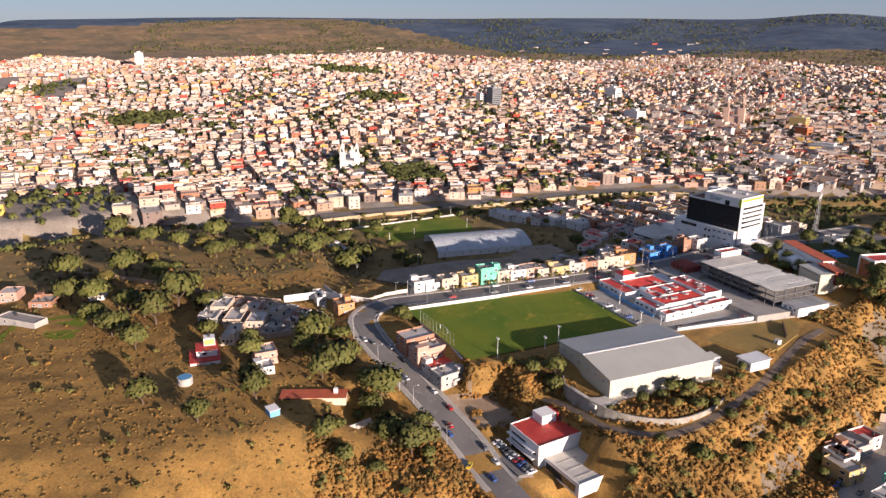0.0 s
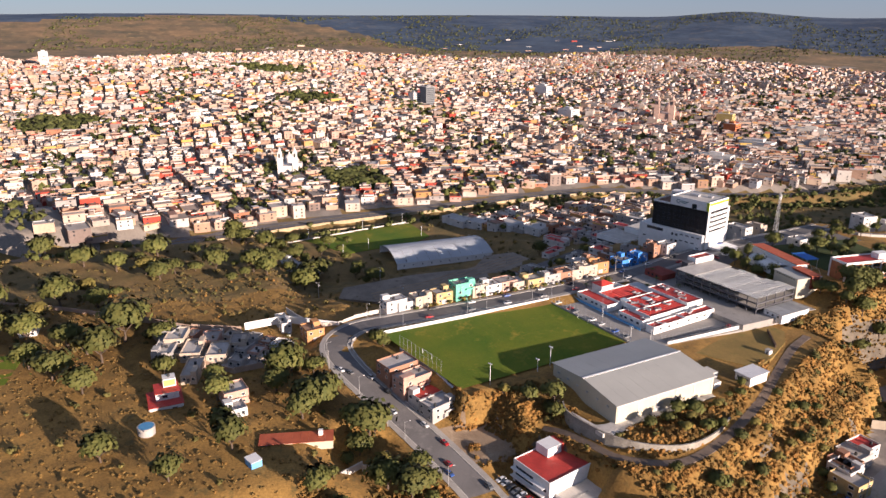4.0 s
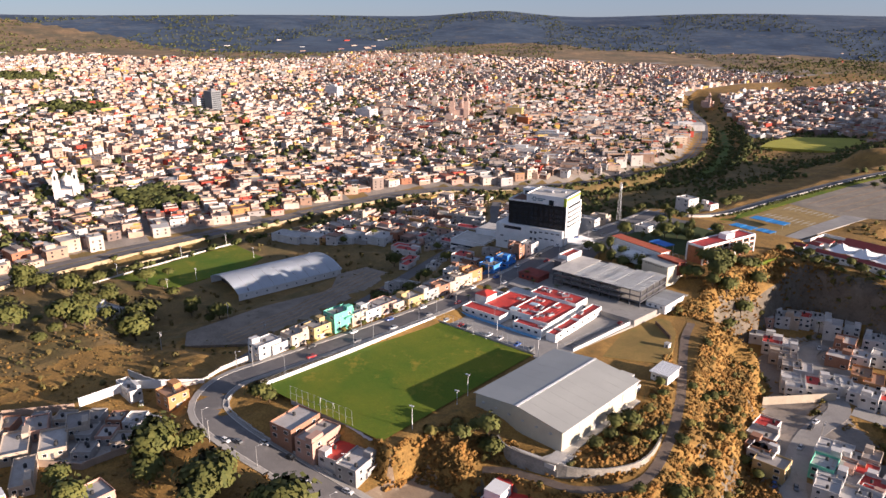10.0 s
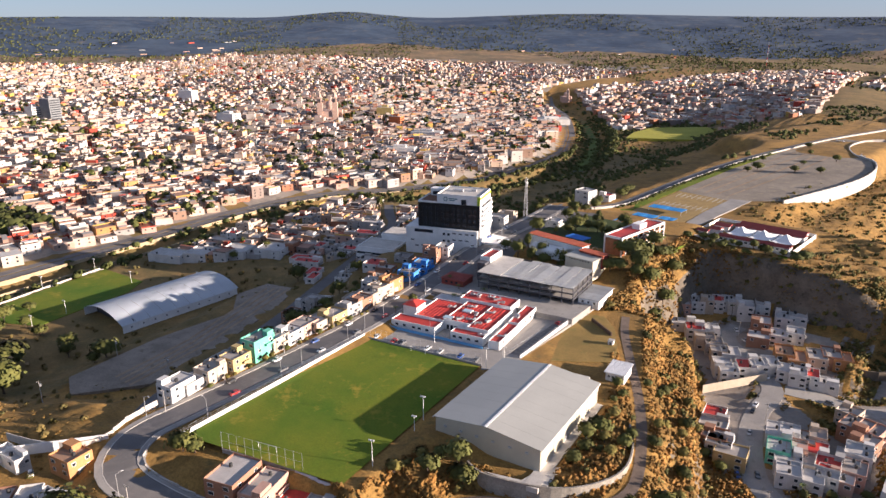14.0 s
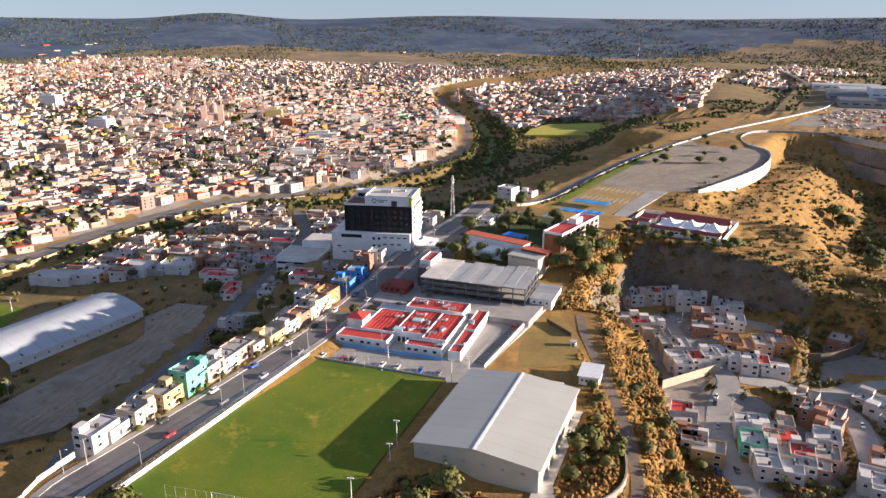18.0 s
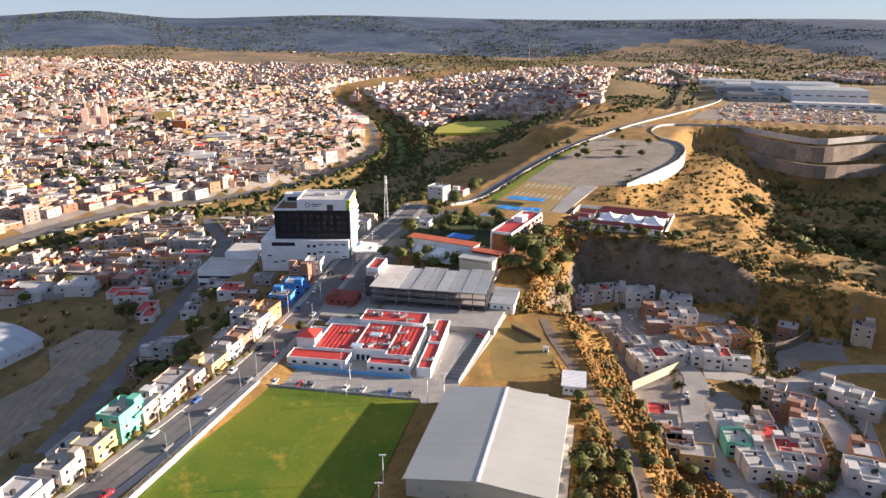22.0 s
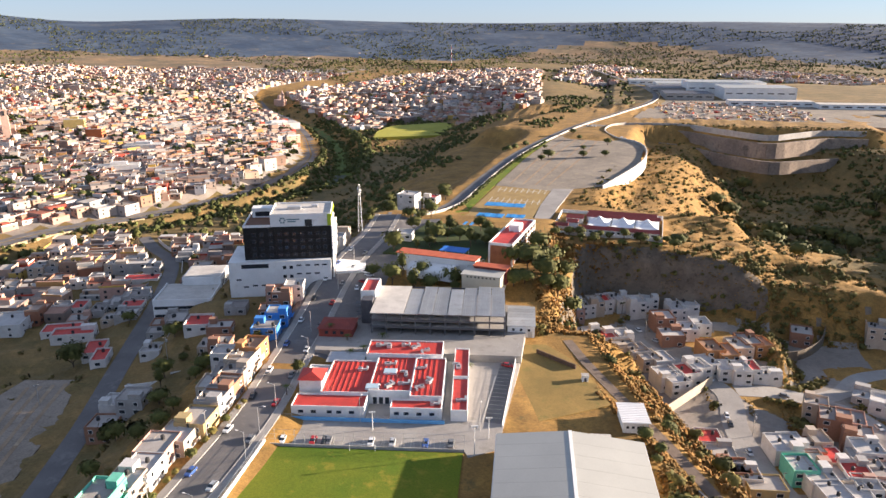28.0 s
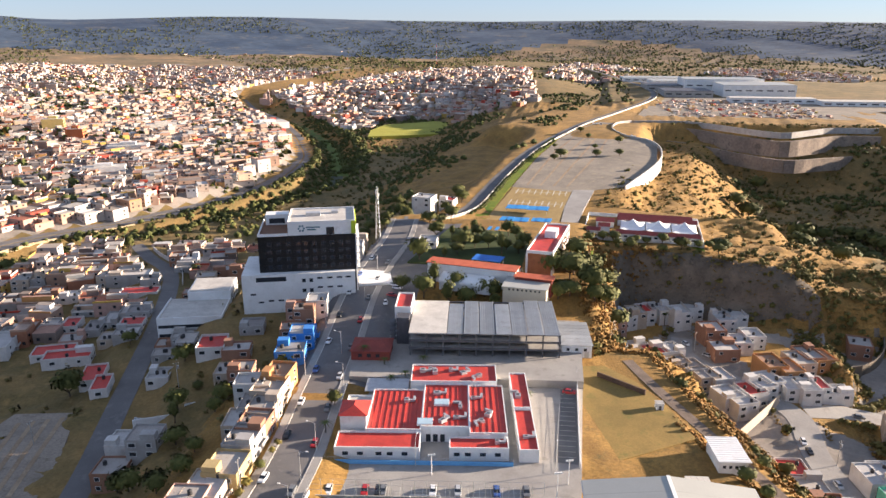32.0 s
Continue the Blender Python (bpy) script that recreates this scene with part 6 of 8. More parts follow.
house(-132.3, 106.6, -18.0, 10, 9, 1, 20, "C")
house(-116.0, 73.0, -19.0, 8, 14, 1, 25, "R")
house(-106.8, 98.7, -15.0, 8, 8, 1, 20, "B")
house(-102.6, 88.9, -16.0, 9, 7, 1, 20, "G")
house(-94.9, 101.0, -14.0, 9, 8, 1, 20, "G")
house(-67.2, 84.9, -10.0, 9, 8, 1, 15, "B")
house(-70.8, 15.3, -13.0, 9, 9, 2, 12, "B")
house(-76.5, 27.9, -14.0, 9, 9, 2, 12, "W")
house(-61.8, 25.0, -10.0, 9, 9, 2, 12, "G")
house(-231.3, 177.7, -22.0, 14, 9, 2, 20, "G")
house(-206.8, 160.5, -22.0, 12, 12, 1, 20, "B")
house(-203.3, 187.1, -20.0, 16, 12, 2, 20, "P")
house(-174.6, 180.6, -19.0, 22, 9, 2, 20, "G")
house(-160.9, 196.5, -17.0, 18, 9, 1, 20, "G")
house(-141.7, 160.2, -17.0, 18, 9, 1, 20, "R")
house(-128.7, 178.4, -15.0, 10, 9, 2, 20, "C")
house(-123.7, 190.2, -14.0, 12, 9, 2, 20, "B")
house(-109.4, 181.0, -13.0, 12, 9, 2, 20, "B")
house(-125.0, 158.2, -15.0, 8, 8, 1, 20, "B")
house(-70.5, 80.6, -10.0, 10, 12, 1, 18, "R")
house(-55.1, 72.5, -9.0, 9, 9, 2, 18, "B")
house(-68.9, 90.7, -10.0, 9, 9, 1, 18, "G")
house(-63.0, 98.0, -8.0, 9, 9, 1, 18, "G")
house(-36, 72, 3.6, 10, 9, 2, 14, "L")
house(-36.5, 84, 4.2, 9, 9, 2, 14, "L")
house(-34.7, 272, 11, 12, 11, 2, -8, "W")
house(-22, 282, 8, 9, 9, 1, -8, "R")
house(-50, 176, 9, 14, 8, 1, 12, "W")
house(-52, 192, 8, 12, 8, 1, 12, "C")
house(-14, 190, 9.5, 9, 10, 1, 4, "W")
for k in range(3):
    house(-226 + 22 * k, 66 + 14 * k, -22.5 - 0.5 * k, 20, 18, 2, 22, "W")
house(-245, 52, -24, 26, 14, 1, 22, "W")
house(-192, 84, -27, 16, 10, 1, 22, "G")
house(-178, -108, -24, 22, 16, 1, 20, "W")
house(-168, -92, -25, 14, 10, 1, 20, "W")
house(-87.7, 71.9, -12.5, 8, 9, 1, 18, "W")
house(-84.5, 86.5, -12, 7, 10, 1, 18, "G")
house(-75.5, 84, -11.5, 8, 9, 1, 18, "P")
house(-60, 79, -9, 10, 8, 1, 18, "B")
house(-73, 97, -12, 9, 8, 1, 18, "B")
house(-68, 106, -11, 8, 8, 1, 18, "G")
house(-139, 88, -17, 18, 9, 1, 24, "R")
house(-106, 64, -15.5, 6, 12, 1, 24, "R")
house(-122, 108, -15, 10, 9, 1, 20, "G")
house(-126, 119, -14.5, 10, 9, 1, 20, "R")
house(-129, 130, -14.5, 10, 9, 1, 20, "G")
house(-57, 66, -8.5, 8, 9, 1, 14, "C")
wall_line("ramp_wall", [(-78, 41, -16), (-64, 49, -13), (-50.7, 57.6, -10)], 2.6, 4, 0.3, WHITE, "white ramp wall climbing from the lane")
wall_line("ramp_wall", [(-81, 46, -17.5), (-70, 46.5, -16), (-58, 45, -15)], 2.6, 3, 0.3, paint(0.52, 0.54, 0.56), "pale yard wall beside the ramp")
# red and white villa with stepped terraces
VI = empty("villa", pose(24, -190, -10, 0, 0, 4), "stepped white villa with red terraces and a round cistern", "house")
part("wall", unit("wall", paint(0.74, 0.72, 0.69), (0, 0, -1, 14, 13, 4)), None, VI)
part("terrace", unit("terrace", RED_ROOF, (0, 0, 3, 14.6, 13.6, 0.25)), None, VI)
part("upper_wall", unit("upper_wall", paint(0.74, 0.72, 0.69), (-2.5, 1, 3.25, 9, 9, 3)), None, VI)
part("upper_terrace", unit("upper_terrace", RED_ROOF, (-2.5, 1, 6.25, 9.6, 9.6, 0.25)), None, VI)
part("tower", unit("tower", paint(0.74, 0.72, 0.69), (-5, 2.5, 6.5, 5, 5, 3.5)), None, VI)
part("yellow_wall", unit("yellow_wall", paint(0.60, 0.44, 0.15), (-2.44, 2.5, 7, 0.2, 4.4, 2.6)), None, VI)
for u, v, z in ((7.05, -3, 0.6), (7.05, 3, 0.6), (2.05, 0, 4.0)):
    at(part("window", WIN_WIDE, None, VI), pose(u, v, z, 0, 0, 90))
at(part("water_tank", TANK_MESH, None, VI), pose(-5, 2.5, 10))
CI = empty("cistern", pose(47, -197, -9.6), "round raised concrete cistern with blue water", "tank")
bm = bms()
cyl(bm, (0, 0, -1), (0, 0, 4.4), 3.2, 3.2, 20)
part("tank_wall", bm, CONCRETE, CI)
bm = bms()
cyl(bm, (0, 0, 4.4), (0, 0, 4.45), 2.8, 2.8, 20)
part("water", bm, surf("pool_water", (0.10, 0.30, 0.50), (0.08, 0.25, 0.45), 0.5, 0.1, 0.0, 2.0), CI)
# long red-roofed stable with a blue shed
ST = empty("stable", pose(71, -145, -10.5, 0, 0, 76), "long low stable with a red sheet roof and blue front", "building")
part("wall", unit("wall", CREAM, (0, 0, -1, 27, 6.4, 3.6)), None, ST)
for k in range(9):
    part("roof_panel", unit("roof_panel", TILE, (-12.2 + k * 3.05, 0, 2.6, 3.0, 7.6, 0.16)), None, ST)
part("blue_wall", unit("blue_wall", STRONG_BLUE, (-9, -3.25, 0, 8, 0.1, 2.2)), None, ST)
part("chimney_box", unit("chimney_box", WHITE, (9, 1, 2.7, 1.6, 1.6, 2)), None, ST)
BS = empty("blue_shed", pose(82, -162, gz(82, -162), 0, 0, 20), "small bright blue walled shed", "shed")
part("wall", unit("wall", LIGHT_BLUE, (0, 0, -0.5, 5, 4, 3)), None, BS)
part("roof", unit("roof", WHITE, (0, 0, 2.5, 5.4, 4.4, 0.15)), None, BS)
# red-roofed white shop building by the road with a lower grey wing
RS = empty("shop_building", pose(110.4, -57.8, -24, 0, 0, 15), "three-storey white shop building with a red flat roof", "building")
part("wall", unit("wall", WHITE, (0, 0, -1, 19, 22, 10.6)), None, RS)
part("roof", unit("roof", RED_ROOF, (0, 0, 9.6, 18.4, 21.4, 0.15)), None, RS)
for a, b, c, e in ((0, -10.85, 19, 0.3), (0, 10.85, 19, 0.3), (-9.35, 0, 0.3, 21.4), (9.35, 0, 0.3, 21.4)):
    part("parapet", unit("parapet", WHITE, (a, b, 9.6, c, e, 0.5)), None, RS)
part("stair_room", unit("stair_room", WHITE, (-5.6, 3, 9.6, 6.4, 7, 3.8)), None, RS)
part("stair_roof", unit("stair_roof", RED_ROOF, (-5.6, 8.4, 9.8, 6, 3.6, 3.2)), None, RS)
part("glazing", unit("glazing", GLASS, (-3.5, -11.06, 4.2, 9, 0.12, 3.6)), None, RS)
part("glazing", unit("glazing", GLASS, (-1, -11.06, 0.4, 14, 0.12, 3.0)), None, RS)
for z in (3.4, 6.6):
    part("balcony", unit("balcony", WHITE, (-1, -11.8, z, 17, 1.6, 0.3)), None, RS)
at(part("window", WIN_WIDE, None, RS), pose(7, -11.05, 5.2))
part("wing", unit("wing", WHITE, (19.6, 0.5, -1, 20, 17, 5.2)), None, RS, "lower white wing")
part("wing_roof", unit("wing_roof", PALE_CONC, (19.6, 0.5, 4.2, 19.4, 16.4, 0.12)), None, RS)
for a, b, c, e in ((19.6, -7.85, 20, 0.3), (19.6, 8.85, 20, 0.3), (29.45, 0.5, 0.3, 16.4)):
    part("parapet", unit("parapet", WHITE, (a, b, 4.2, c, e, 0.5)), None, RS)
for k in range(3):
    part("roof_strip", unit("roof_strip", CONCRETE, (15 + k * 5, -1.5, 4.33, 0.8, 9, 0.1)), None, RS)
part("glazing", unit("glazing", GLASS, (19, -8.06, 0, 17, 0.12, 3.0)), None, RS)
part("side_yard", unit("side_yard", WHITE, (-12.6, 6, -1, 6, 9, 5.0)), None, RS)
slab("forecourt", [(99, -84), (128, -76), (127.5, -70), (101, -77)], -24.5, -21.1, ASPHALT, "asphalt forecourt with parked cars", "pavement")
wall_line("back_wall", [(103, -45.5, -16), (112, -43.5, -16), (121, -42, -16.5), (134, -35, -18), (144, -31, -20)], 3.0, 6, 0.5, RW_STONE, "grey stone bank wall behind the shops")
wall_line("ruined_wall", [(100, -103, -19), (92, -112, -18), (86, -124, -16), (92, -138, -15)], 1.8, 1, 0.4, PALE_CONC, "broken pale wall on the waste ground")
wall_line("road_wall", offset_line([p for p in MAIN_ROAD if -30 < p[0] < 130 and p[1] < -100], 7.2, 0, 2), 0.7, 1, 0.3, PALE_CONC, "low pale wall beside the street")
wall_line("lane_wall", [(-36, -153, -7.6), (-48, -176, -8.4), (-82, -215, -9), (-112, -256, -10), (-135, -290, -11)], 2.0, 1, 0.3, paint(0.50, 0.36, 0.27), "long pinkish lane wall")
wall_line("corner_wall", smooth_line([(-26, -84, -5), (-24, -98, -5.6), (-20, -110, -6.5), (-32, -122, -6.5), (-50, -128, -7)], 5), 2.0, 1, 0.3, paint(0.66, 0.60, 0.52), "pale boundary wall round the street bend")
wall_line("field_hedge_wall", [(25, -205, -10), (5, -228, -10), (-25, -250, -10.5), (-60, -262, -10.5)], 1.0, 0.6, 0.3, DIRT, "low earth bank wall across the dry field")
slab("lawn", [(-5, -255), (-20, -290), (-50, -285), (-45, -250)], -14, -8.5, TURF, "small green lawn among dry fields", "lawn")
wall_line("estate_wall", [(118, 100, -27.5), (138, 130, -27.5)], 0.2, 4, 0.3, paint(0.50, 0.42, 0.32), "buff estate wall above the street")
wall_line("hill_wall", smooth_line([(164, 163, -29.0), (179, 166, -29.0), (193, 183, -29.0), (201, 206, -29.0)], 5), 0.8, 4, 0.5, ROCK, "low curved stone wall at the hill foot")
wall_line("lane_fence", offset_line(LOW_ROAD[6:30], 6, 0.2, 2), 2.2, 1, 0.3, paint(0.58, 0.54, 0.50), "pale lane wall in the valley")


# ---- the town beyond the river ----
rng = np.random.default_rng(7)
ROOF_RAMP = [(0.34, 0.28, 0.23), (0.40, 0.33, 0.27), (0.28, 0.22, 0.18), (0.48, 0.43, 0.38), (0.44, 0.33, 0.26), (0.38, 0.22, 0.16), (0.60, 0.57, 0.53), (0.42, 0.38, 0.34),
             (0.36, 0.13, 0.08), (0.50, 0.45, 0.39)]
TOWN_ROOF = surf("town_roof", (1, 1, 1), (0.75, 0.74, 0.73), 0.05, 0.9, 0.05, 0.5, per="island", ramp=ROOF_RAMP, fine_amount=0.3)


def far_enough(x, y):
    """Where houses of the far town may stand."""
    ok = x < river_side(y) - 15
    d, _ = along(x, y, BOULEVARD[::3])
    ok &= d > 16
    ok &= ~((np.abs(x + 325) < 78) & (np.abs(y + 318) < 48))                  # bare lot
    ok &= ~((np.abs(x + 505) < 34) & (np.abs(y + 48) < 26))                   # church
    ok &= ~((np.abs(x + 440) < 40) & (np.abs(y - 12) < 26))                   # grove by the river
    ok &= ~(np.hypot((x + 890) / 1.1, y + 320) < 55)                          # park
    ok &= ~(np.hypot((x + 1500) / 1.3, y - 80) < 90)                          # wood
    ok &= ~((np.abs(x + 700) < 45) & (np.abs(y - 628) < 32))                  # great church
    ok &= ~(np.hypot(x + 900, y - 60) < 45)
    ok &= ~((x < -1100) & (y < -500) & (np.sin(x * 0.008) + np.sin(y * 0.011) > 0.6))
    return ok


def town(names, u0, u1, v0, v1, turn, ox, oy, block_u, street, rows_depth, keep, test, hmul=1.0):
    """Rows of lots along streets in a turned grid: returns the boxes of the houses."""
    out = []
    c, s = math.cos(radians(turn)), math.sin(radians(turn))
    v = v0
    while v < v1:
        for side in (0, 1):
            u = u0
            while u < u1:
                w = rng.uniform(5.5, 11.0) if rng.random() < 0.8 else rng.uniform(11, 22)
                if (u - u0) % block_u < street:
                    u += street
                    continue
                if rng.random() < keep:
                    d = rows_depth * rng.uniform(0.7, 1.08)
                    cv = v + street / 2 + (d / 2 if side == 0 else 2 * rows_depth - d / 2)
                    out.append((u + w / 2, cv, w * rng.uniform(0.9, 1.0), d, rng.choice([3.2, 5.8, 6.2, 6.6, 8.8, 9.2, 11.5], p=[.36, .20, .18, .12, .08, .04, .02]) * hmul, side))
                u += w
        v += 2 * rows_depth + street
    a = np.array(out)
    x, y = ox + a[:, 0] * c - a[:, 1] * s, oy + a[:, 0] * s + a[:, 1] * c
    x, y = x + 7 * np.sin(y / 60 + 1) + rng.normal(0, 1.3, len(x)), y + 7 * np.sin(x / 70) + rng.normal(0, 1.3, len(x))
    ok = test(x, y)
    a, x, y = a[ok], x[ok], y[ok]
    z = ground(x, y)
    t = np.full(len(x), radians(turn)) + rng.normal(0, 0.09, len(x))
    return np.column_stack([x, y, z - 1.5, a[:, 2], a[:, 3], a[:, 4] + 1.5, t]), a[:, 5]


def town_mesh(name, rows, label, extras=True, windows=False):
    r = rows
    parts, slots = [r], [np.tile([0, 1, 0, 0, 0, 0], len(r))]
    c, s = np.cos(r[:, 6]), np.sin(r[:, 6])

    def on(rr, fx, fy, dz, w, d, h):
        cc, ss = np.cos(rr[:, 6]), np.sin(rr[:, 6])
        px, py = fx * rr[:, 3], fy * rr[:, 4]
        return np.column_stack([rr[:, 0] + px * cc - py * ss, rr[:, 1] + px * ss + py * cc, rr[:, 2] + dz, w, d, h, rr[:, 6]])
    n = len(r)
    if extras:
        k = r[rng.random(n) < 0.55]                                          # stair rooms and half storeys
        parts.append(on(k, rng.uniform(-.25, .25, len(k)), rng.uniform(-.28, .28, len(k)), k[:, 5], k[:, 3] * rng.uniform(.35, .9, len(k)), k[:, 4] * rng.uniform(.2, .5, len(k)), rng.uniform(1.8, 3.0, len(k))))
        slots.append(np.tile([0, 1, 0, 0, 0, 0], len(k)))
        k = r[rng.random(n) < 0.45]                                          # water tanks
        parts.append(on(k, rng.uniform(-.35, .35, len(k)), rng.uniform(-.4, .4, len(k)), k[:, 5], np.full(len(k), 1.3), np.full(len(k), 1.3), np.full(len(k), 1.7)))
        slots.append(np.tile([2] * 6, len(k)))
        for sx, sy in ((0, .5), (0, -.5), (.5, 0), (-.5, 0)):                  # parapets
            k = r[(rng.random(n) < 0.6) & (np.hypot(r[:, 0] - 150, r[:, 1] + 150) < 1000)]
            parts.append(on(k, sx * .975, sy * .985, k[:, 5], np.where(sx, .25, k[:, 3]), np.where(sy, .25, k[:, 4]), np.full(len(k), .9)))
            slots.append(np.tile([0] * 6, len(k)))
    if windows:
        near = r[np.hypot(r[:, 0] - 150, r[:, 1] + 150) < windows]
        for level in (0, 1, 2):
            k = near[near[:, 5] > 3.4 + 3.0 * level]
            for fx, fy in ((.5, -.25), (.5, .22), (-.27, .5), (.24, .5), (-.27, -.5), (.24, -.5)):
                kk = k[rng.random(len(k)) < 0.7]
                ex = abs(fx) == .5
                parts.append(on(kk, fx, fy, np.full(len(kk), 2.6 + 2.9 * level), np.full(len(kk), .14 if ex else 1.3), np.full(len(kk), 1.3 if ex else .14), np.full(len(kk), 1.35)))
                slots.append(np.tile([3] * 6, len(kk)))
    rows_all = np.vstack(parts)
    me = box_mesh(name, rows_all, (TOWN_WALL, TOWN_ROOF, TANK, GLASS))
    me.polygons.foreach_set("material_index", np.concatenate(slots).astype(np.int32))
    return tagged(part(name, me, None), label, "houses", kind="stuff")


# the town grew in quarters: each has its own street grid
QUARTERS = [(-430, -300, 10), (-560, -120, 4), (-460, 160, -14), (-620, 120, 22), (-760, -330, 96), (-900, -80, 14), (-820, 300, -6), (-560, 420, 30), (-470, 700, 52), (-760, 620, 38), (-1000, 540, 12),
            (-1150, 150, 100), (-1250, -300, 6), (-1100, 900, 24), (-700, 980, 60), (-1500, 500, -10), (-1650, -250, 88), (-1500, 1100, 40), (-900, 1450, 18), (-1900, 200, 12), (-1250, 1500, 96), (-2000, -600, 5), (-1950, 900, 30), (-560, 1350, 70)]
qx, qy = np.array([q[0] for q in QUARTERS]), np.array([q[1] for q in QUARTERS])
near_rows, far_rows = [], []
for i, (cx0, cy0, turn) in enumerate(QUARTERS):
    def mine(x, y, i=i):
        d = np.hypot(x[:, None] - qx[None], y[:, None] - qy[None])
        return (d.argmin(1) == i) & far_enough(x, y) & (np.hypot(x - 150, y + 150) < 2330 + 160 * np.sin(y * 0.006))
    far_q = cx0 < -1000
    rows, _ = town("q", -330, 330, -330, 330, turn, cx0, cy0, rng.uniform(46, 78), rng.uniform(4.2, 6.0), rng.uniform(12, 17), 0.95 if not far_q else 0.88, mine, 1.0 if not far_q else 1.12)
    (far_rows if far_q else near_rows).append(rows)
town_mesh("town_houses", np.vstack(near_rows), "dense flat-roofed plastered houses in cream, pink and brick", windows=1000)
town_mesh("town_houses", np.vstack(far_rows), "dense flat-roofed plastered houses in cream, pink and brick")


def valley_ok(x, y):
    """Between the lane and the river, clear of the houses that stand apart."""
    ok = (x > -262) & (x < -122 - 0.1 * (y - 90)) & (y > 62) & (y < 262) & ~((x < -150) & (x > -200) & (y < 100)) & ~((x > -172) & (y < 100))
    for line in (LOW_ROAD, BOULEVARD, RIVER):
        ok &= along(x, y, line[::3])[0] > (12 if line is LOW_ROAD else 20)
    hx = np.array([(o.location.x, o.location.y) for o in scene.objects if o.type == "EMPTY" and o.parent is None and o.get("category") in ("house", "building")])
    return ok & (np.hypot(x[:, None] - hx[None, :, 0], y[:, None] - hx[None, :, 1]).min(1) > 9.5)


rows_v, _ = town("v", -330, 330, -330, 330, 20, -150, 120, 44, 5.0, 10.5, 0.95, valley_ok, 0.78)
town_mesh("valley_houses", rows_v, "low plastered and bare brick houses crowding the valley", windows=1000)


def north_ok(x, y):
    d, _ = along(x, y, RIVER[::3])
    d2, _ = along(x, y, HILL_ROAD[::3])
    left = (x > -760) & (x < -15 - 0.1 * (y - 900)) & (y > 850 + 0.1 * (x + 330)) & (x > np.interp(y, [p[1] for p in RIVER], [p[0] for p in RIVER]) + 30) & (y < 2050) & (d > 34) & (d2 > 40)
    left &= ~((np.abs(x + 190) < 62) & (np.abs(y - 850) < 95))
    right = (x > -40) & (y > 1250) & (y < 2500) & (np.sin(x * 0.012 + 1) + np.sin(y * 0.009 + x * 0.004) > 0.35) & (d2 > 25) & ~((x > 120) & (y < 1500))
    return left | right


rows_c, _ = town("c", -900, 900, 700, 2500, -14, 0, 0, 55, 7, 14, 0.8, north_ok, 0.95)
town_mesh("town_houses", rows_c, "scattered plastered houses climbing the northern slopes")


def sparse_ok(x, y):
    f = np.hypot(x - 150, y + 150)
    return (f > 2250) & (f < 3300) & (x > -3900) & (np.sin(x * 0.0045 + 0.7 * np.sin(y * 0.003)) + np.sin(y * 0.005 + 1) > 0.3)


rows_d, _ = town("d", -4000, 1500, -600, 4200, 5, 0, 0, 90, 24, 30, 0.014, sparse_ok, 0.5)
town_mesh("far_hamlets", rows_d, "pale distant villages on the plain", extras=False)


# ---- vegetation ----
def leaf_quads(n, radii, size, up=0.35, seed=0, shell=0.55):
    """Small leaf clumps spread through a lumpy crown: centres gathered in lobes, quads turned at random."""
    g = np.random.default_rng(seed)
    lobes = g.normal(size=(13, 3))
    lobes /= np.linalg.norm(lobes, axis=1)[:, None]
    lobes[:, 2] = np.abs(lobes[:, 2]) * 0.7 - 0.1
    which = g.integers(0, 13, n)
    p = lobes[which] * shell * g.uniform(0.75, 1.1, 13)[which][:, None] + g.normal(size=(n, 3)) * 0.25
    p = p * np.array(radii)
    out = p / np.array(radii) + np.array([0, 0, 0.25]) + g.normal(size=(n, 3)) * 0.28      # leaves lie outwards, unevenly
    out /= np.linalg.norm(out, axis=1)[:, None]
    a = np.cross(out, g.normal(size=(n, 3)))
    a /= np.linalg.norm(a, axis=1)[:, None]
    b = np.cross(out, a)
    s = (size * g.uniform(0.6, 1.3, n))[:, None]
    return np.stack([p - a * s - b * s * .7, p + a * s - b * s * .5, p + a * s * .8 + b * s * .7, p - a * s * .7 + b * s * .6], 1)


def puffed(me, v):
    """Stores the rounded lie of leaf clumps with a mesh."""
    v = v / (np.linalg.norm(v, axis=1)[:, None] + 1e-6)
    me.attributes.new("puff", "FLOAT_VECTOR", "POINT").data.foreach_set("vector", v.astype(np.float32).ravel())
    return me


def leaf_mesh(name, seed, n, radii, size, mat, height):
    q = leaf_quads(n, radii, size, seed=seed)
    me = quad_mesh(name, (q + np.array([0, 0, height])).reshape(-1, 3), np.arange(4 * n).reshape(-1, 4), (mat,))
    return puffed(me, q.reshape(-1, 3) / np.array(radii) + np.array([0, 0, 0.25]))


def trunk_mesh(seed, height, r):
    g = random.Random(seed)
    bm = bms()
    cyl(bm, (0, 0, -0.5), (0.15 * height * 0.3, 0, height * 0.55), 0.24, 0.16, 7)
    for k in range(5):
        a = k * 1.26 + g.uniform(-0.4, 0.4)
        cyl(bm, (0.05 * height, 0, height * g.uniform(0.4, 0.55)), (r * 0.55 * math.cos(a), r * 0.55 * math.sin(a), height * g.uniform(0.85, 1.15)), 0.12, 0.04, 5)
    me = bpy.data.meshes.new("trunk")
    bm.to_mesh(me)
    bm.free()
    me.materials.append(BARK)
    return me


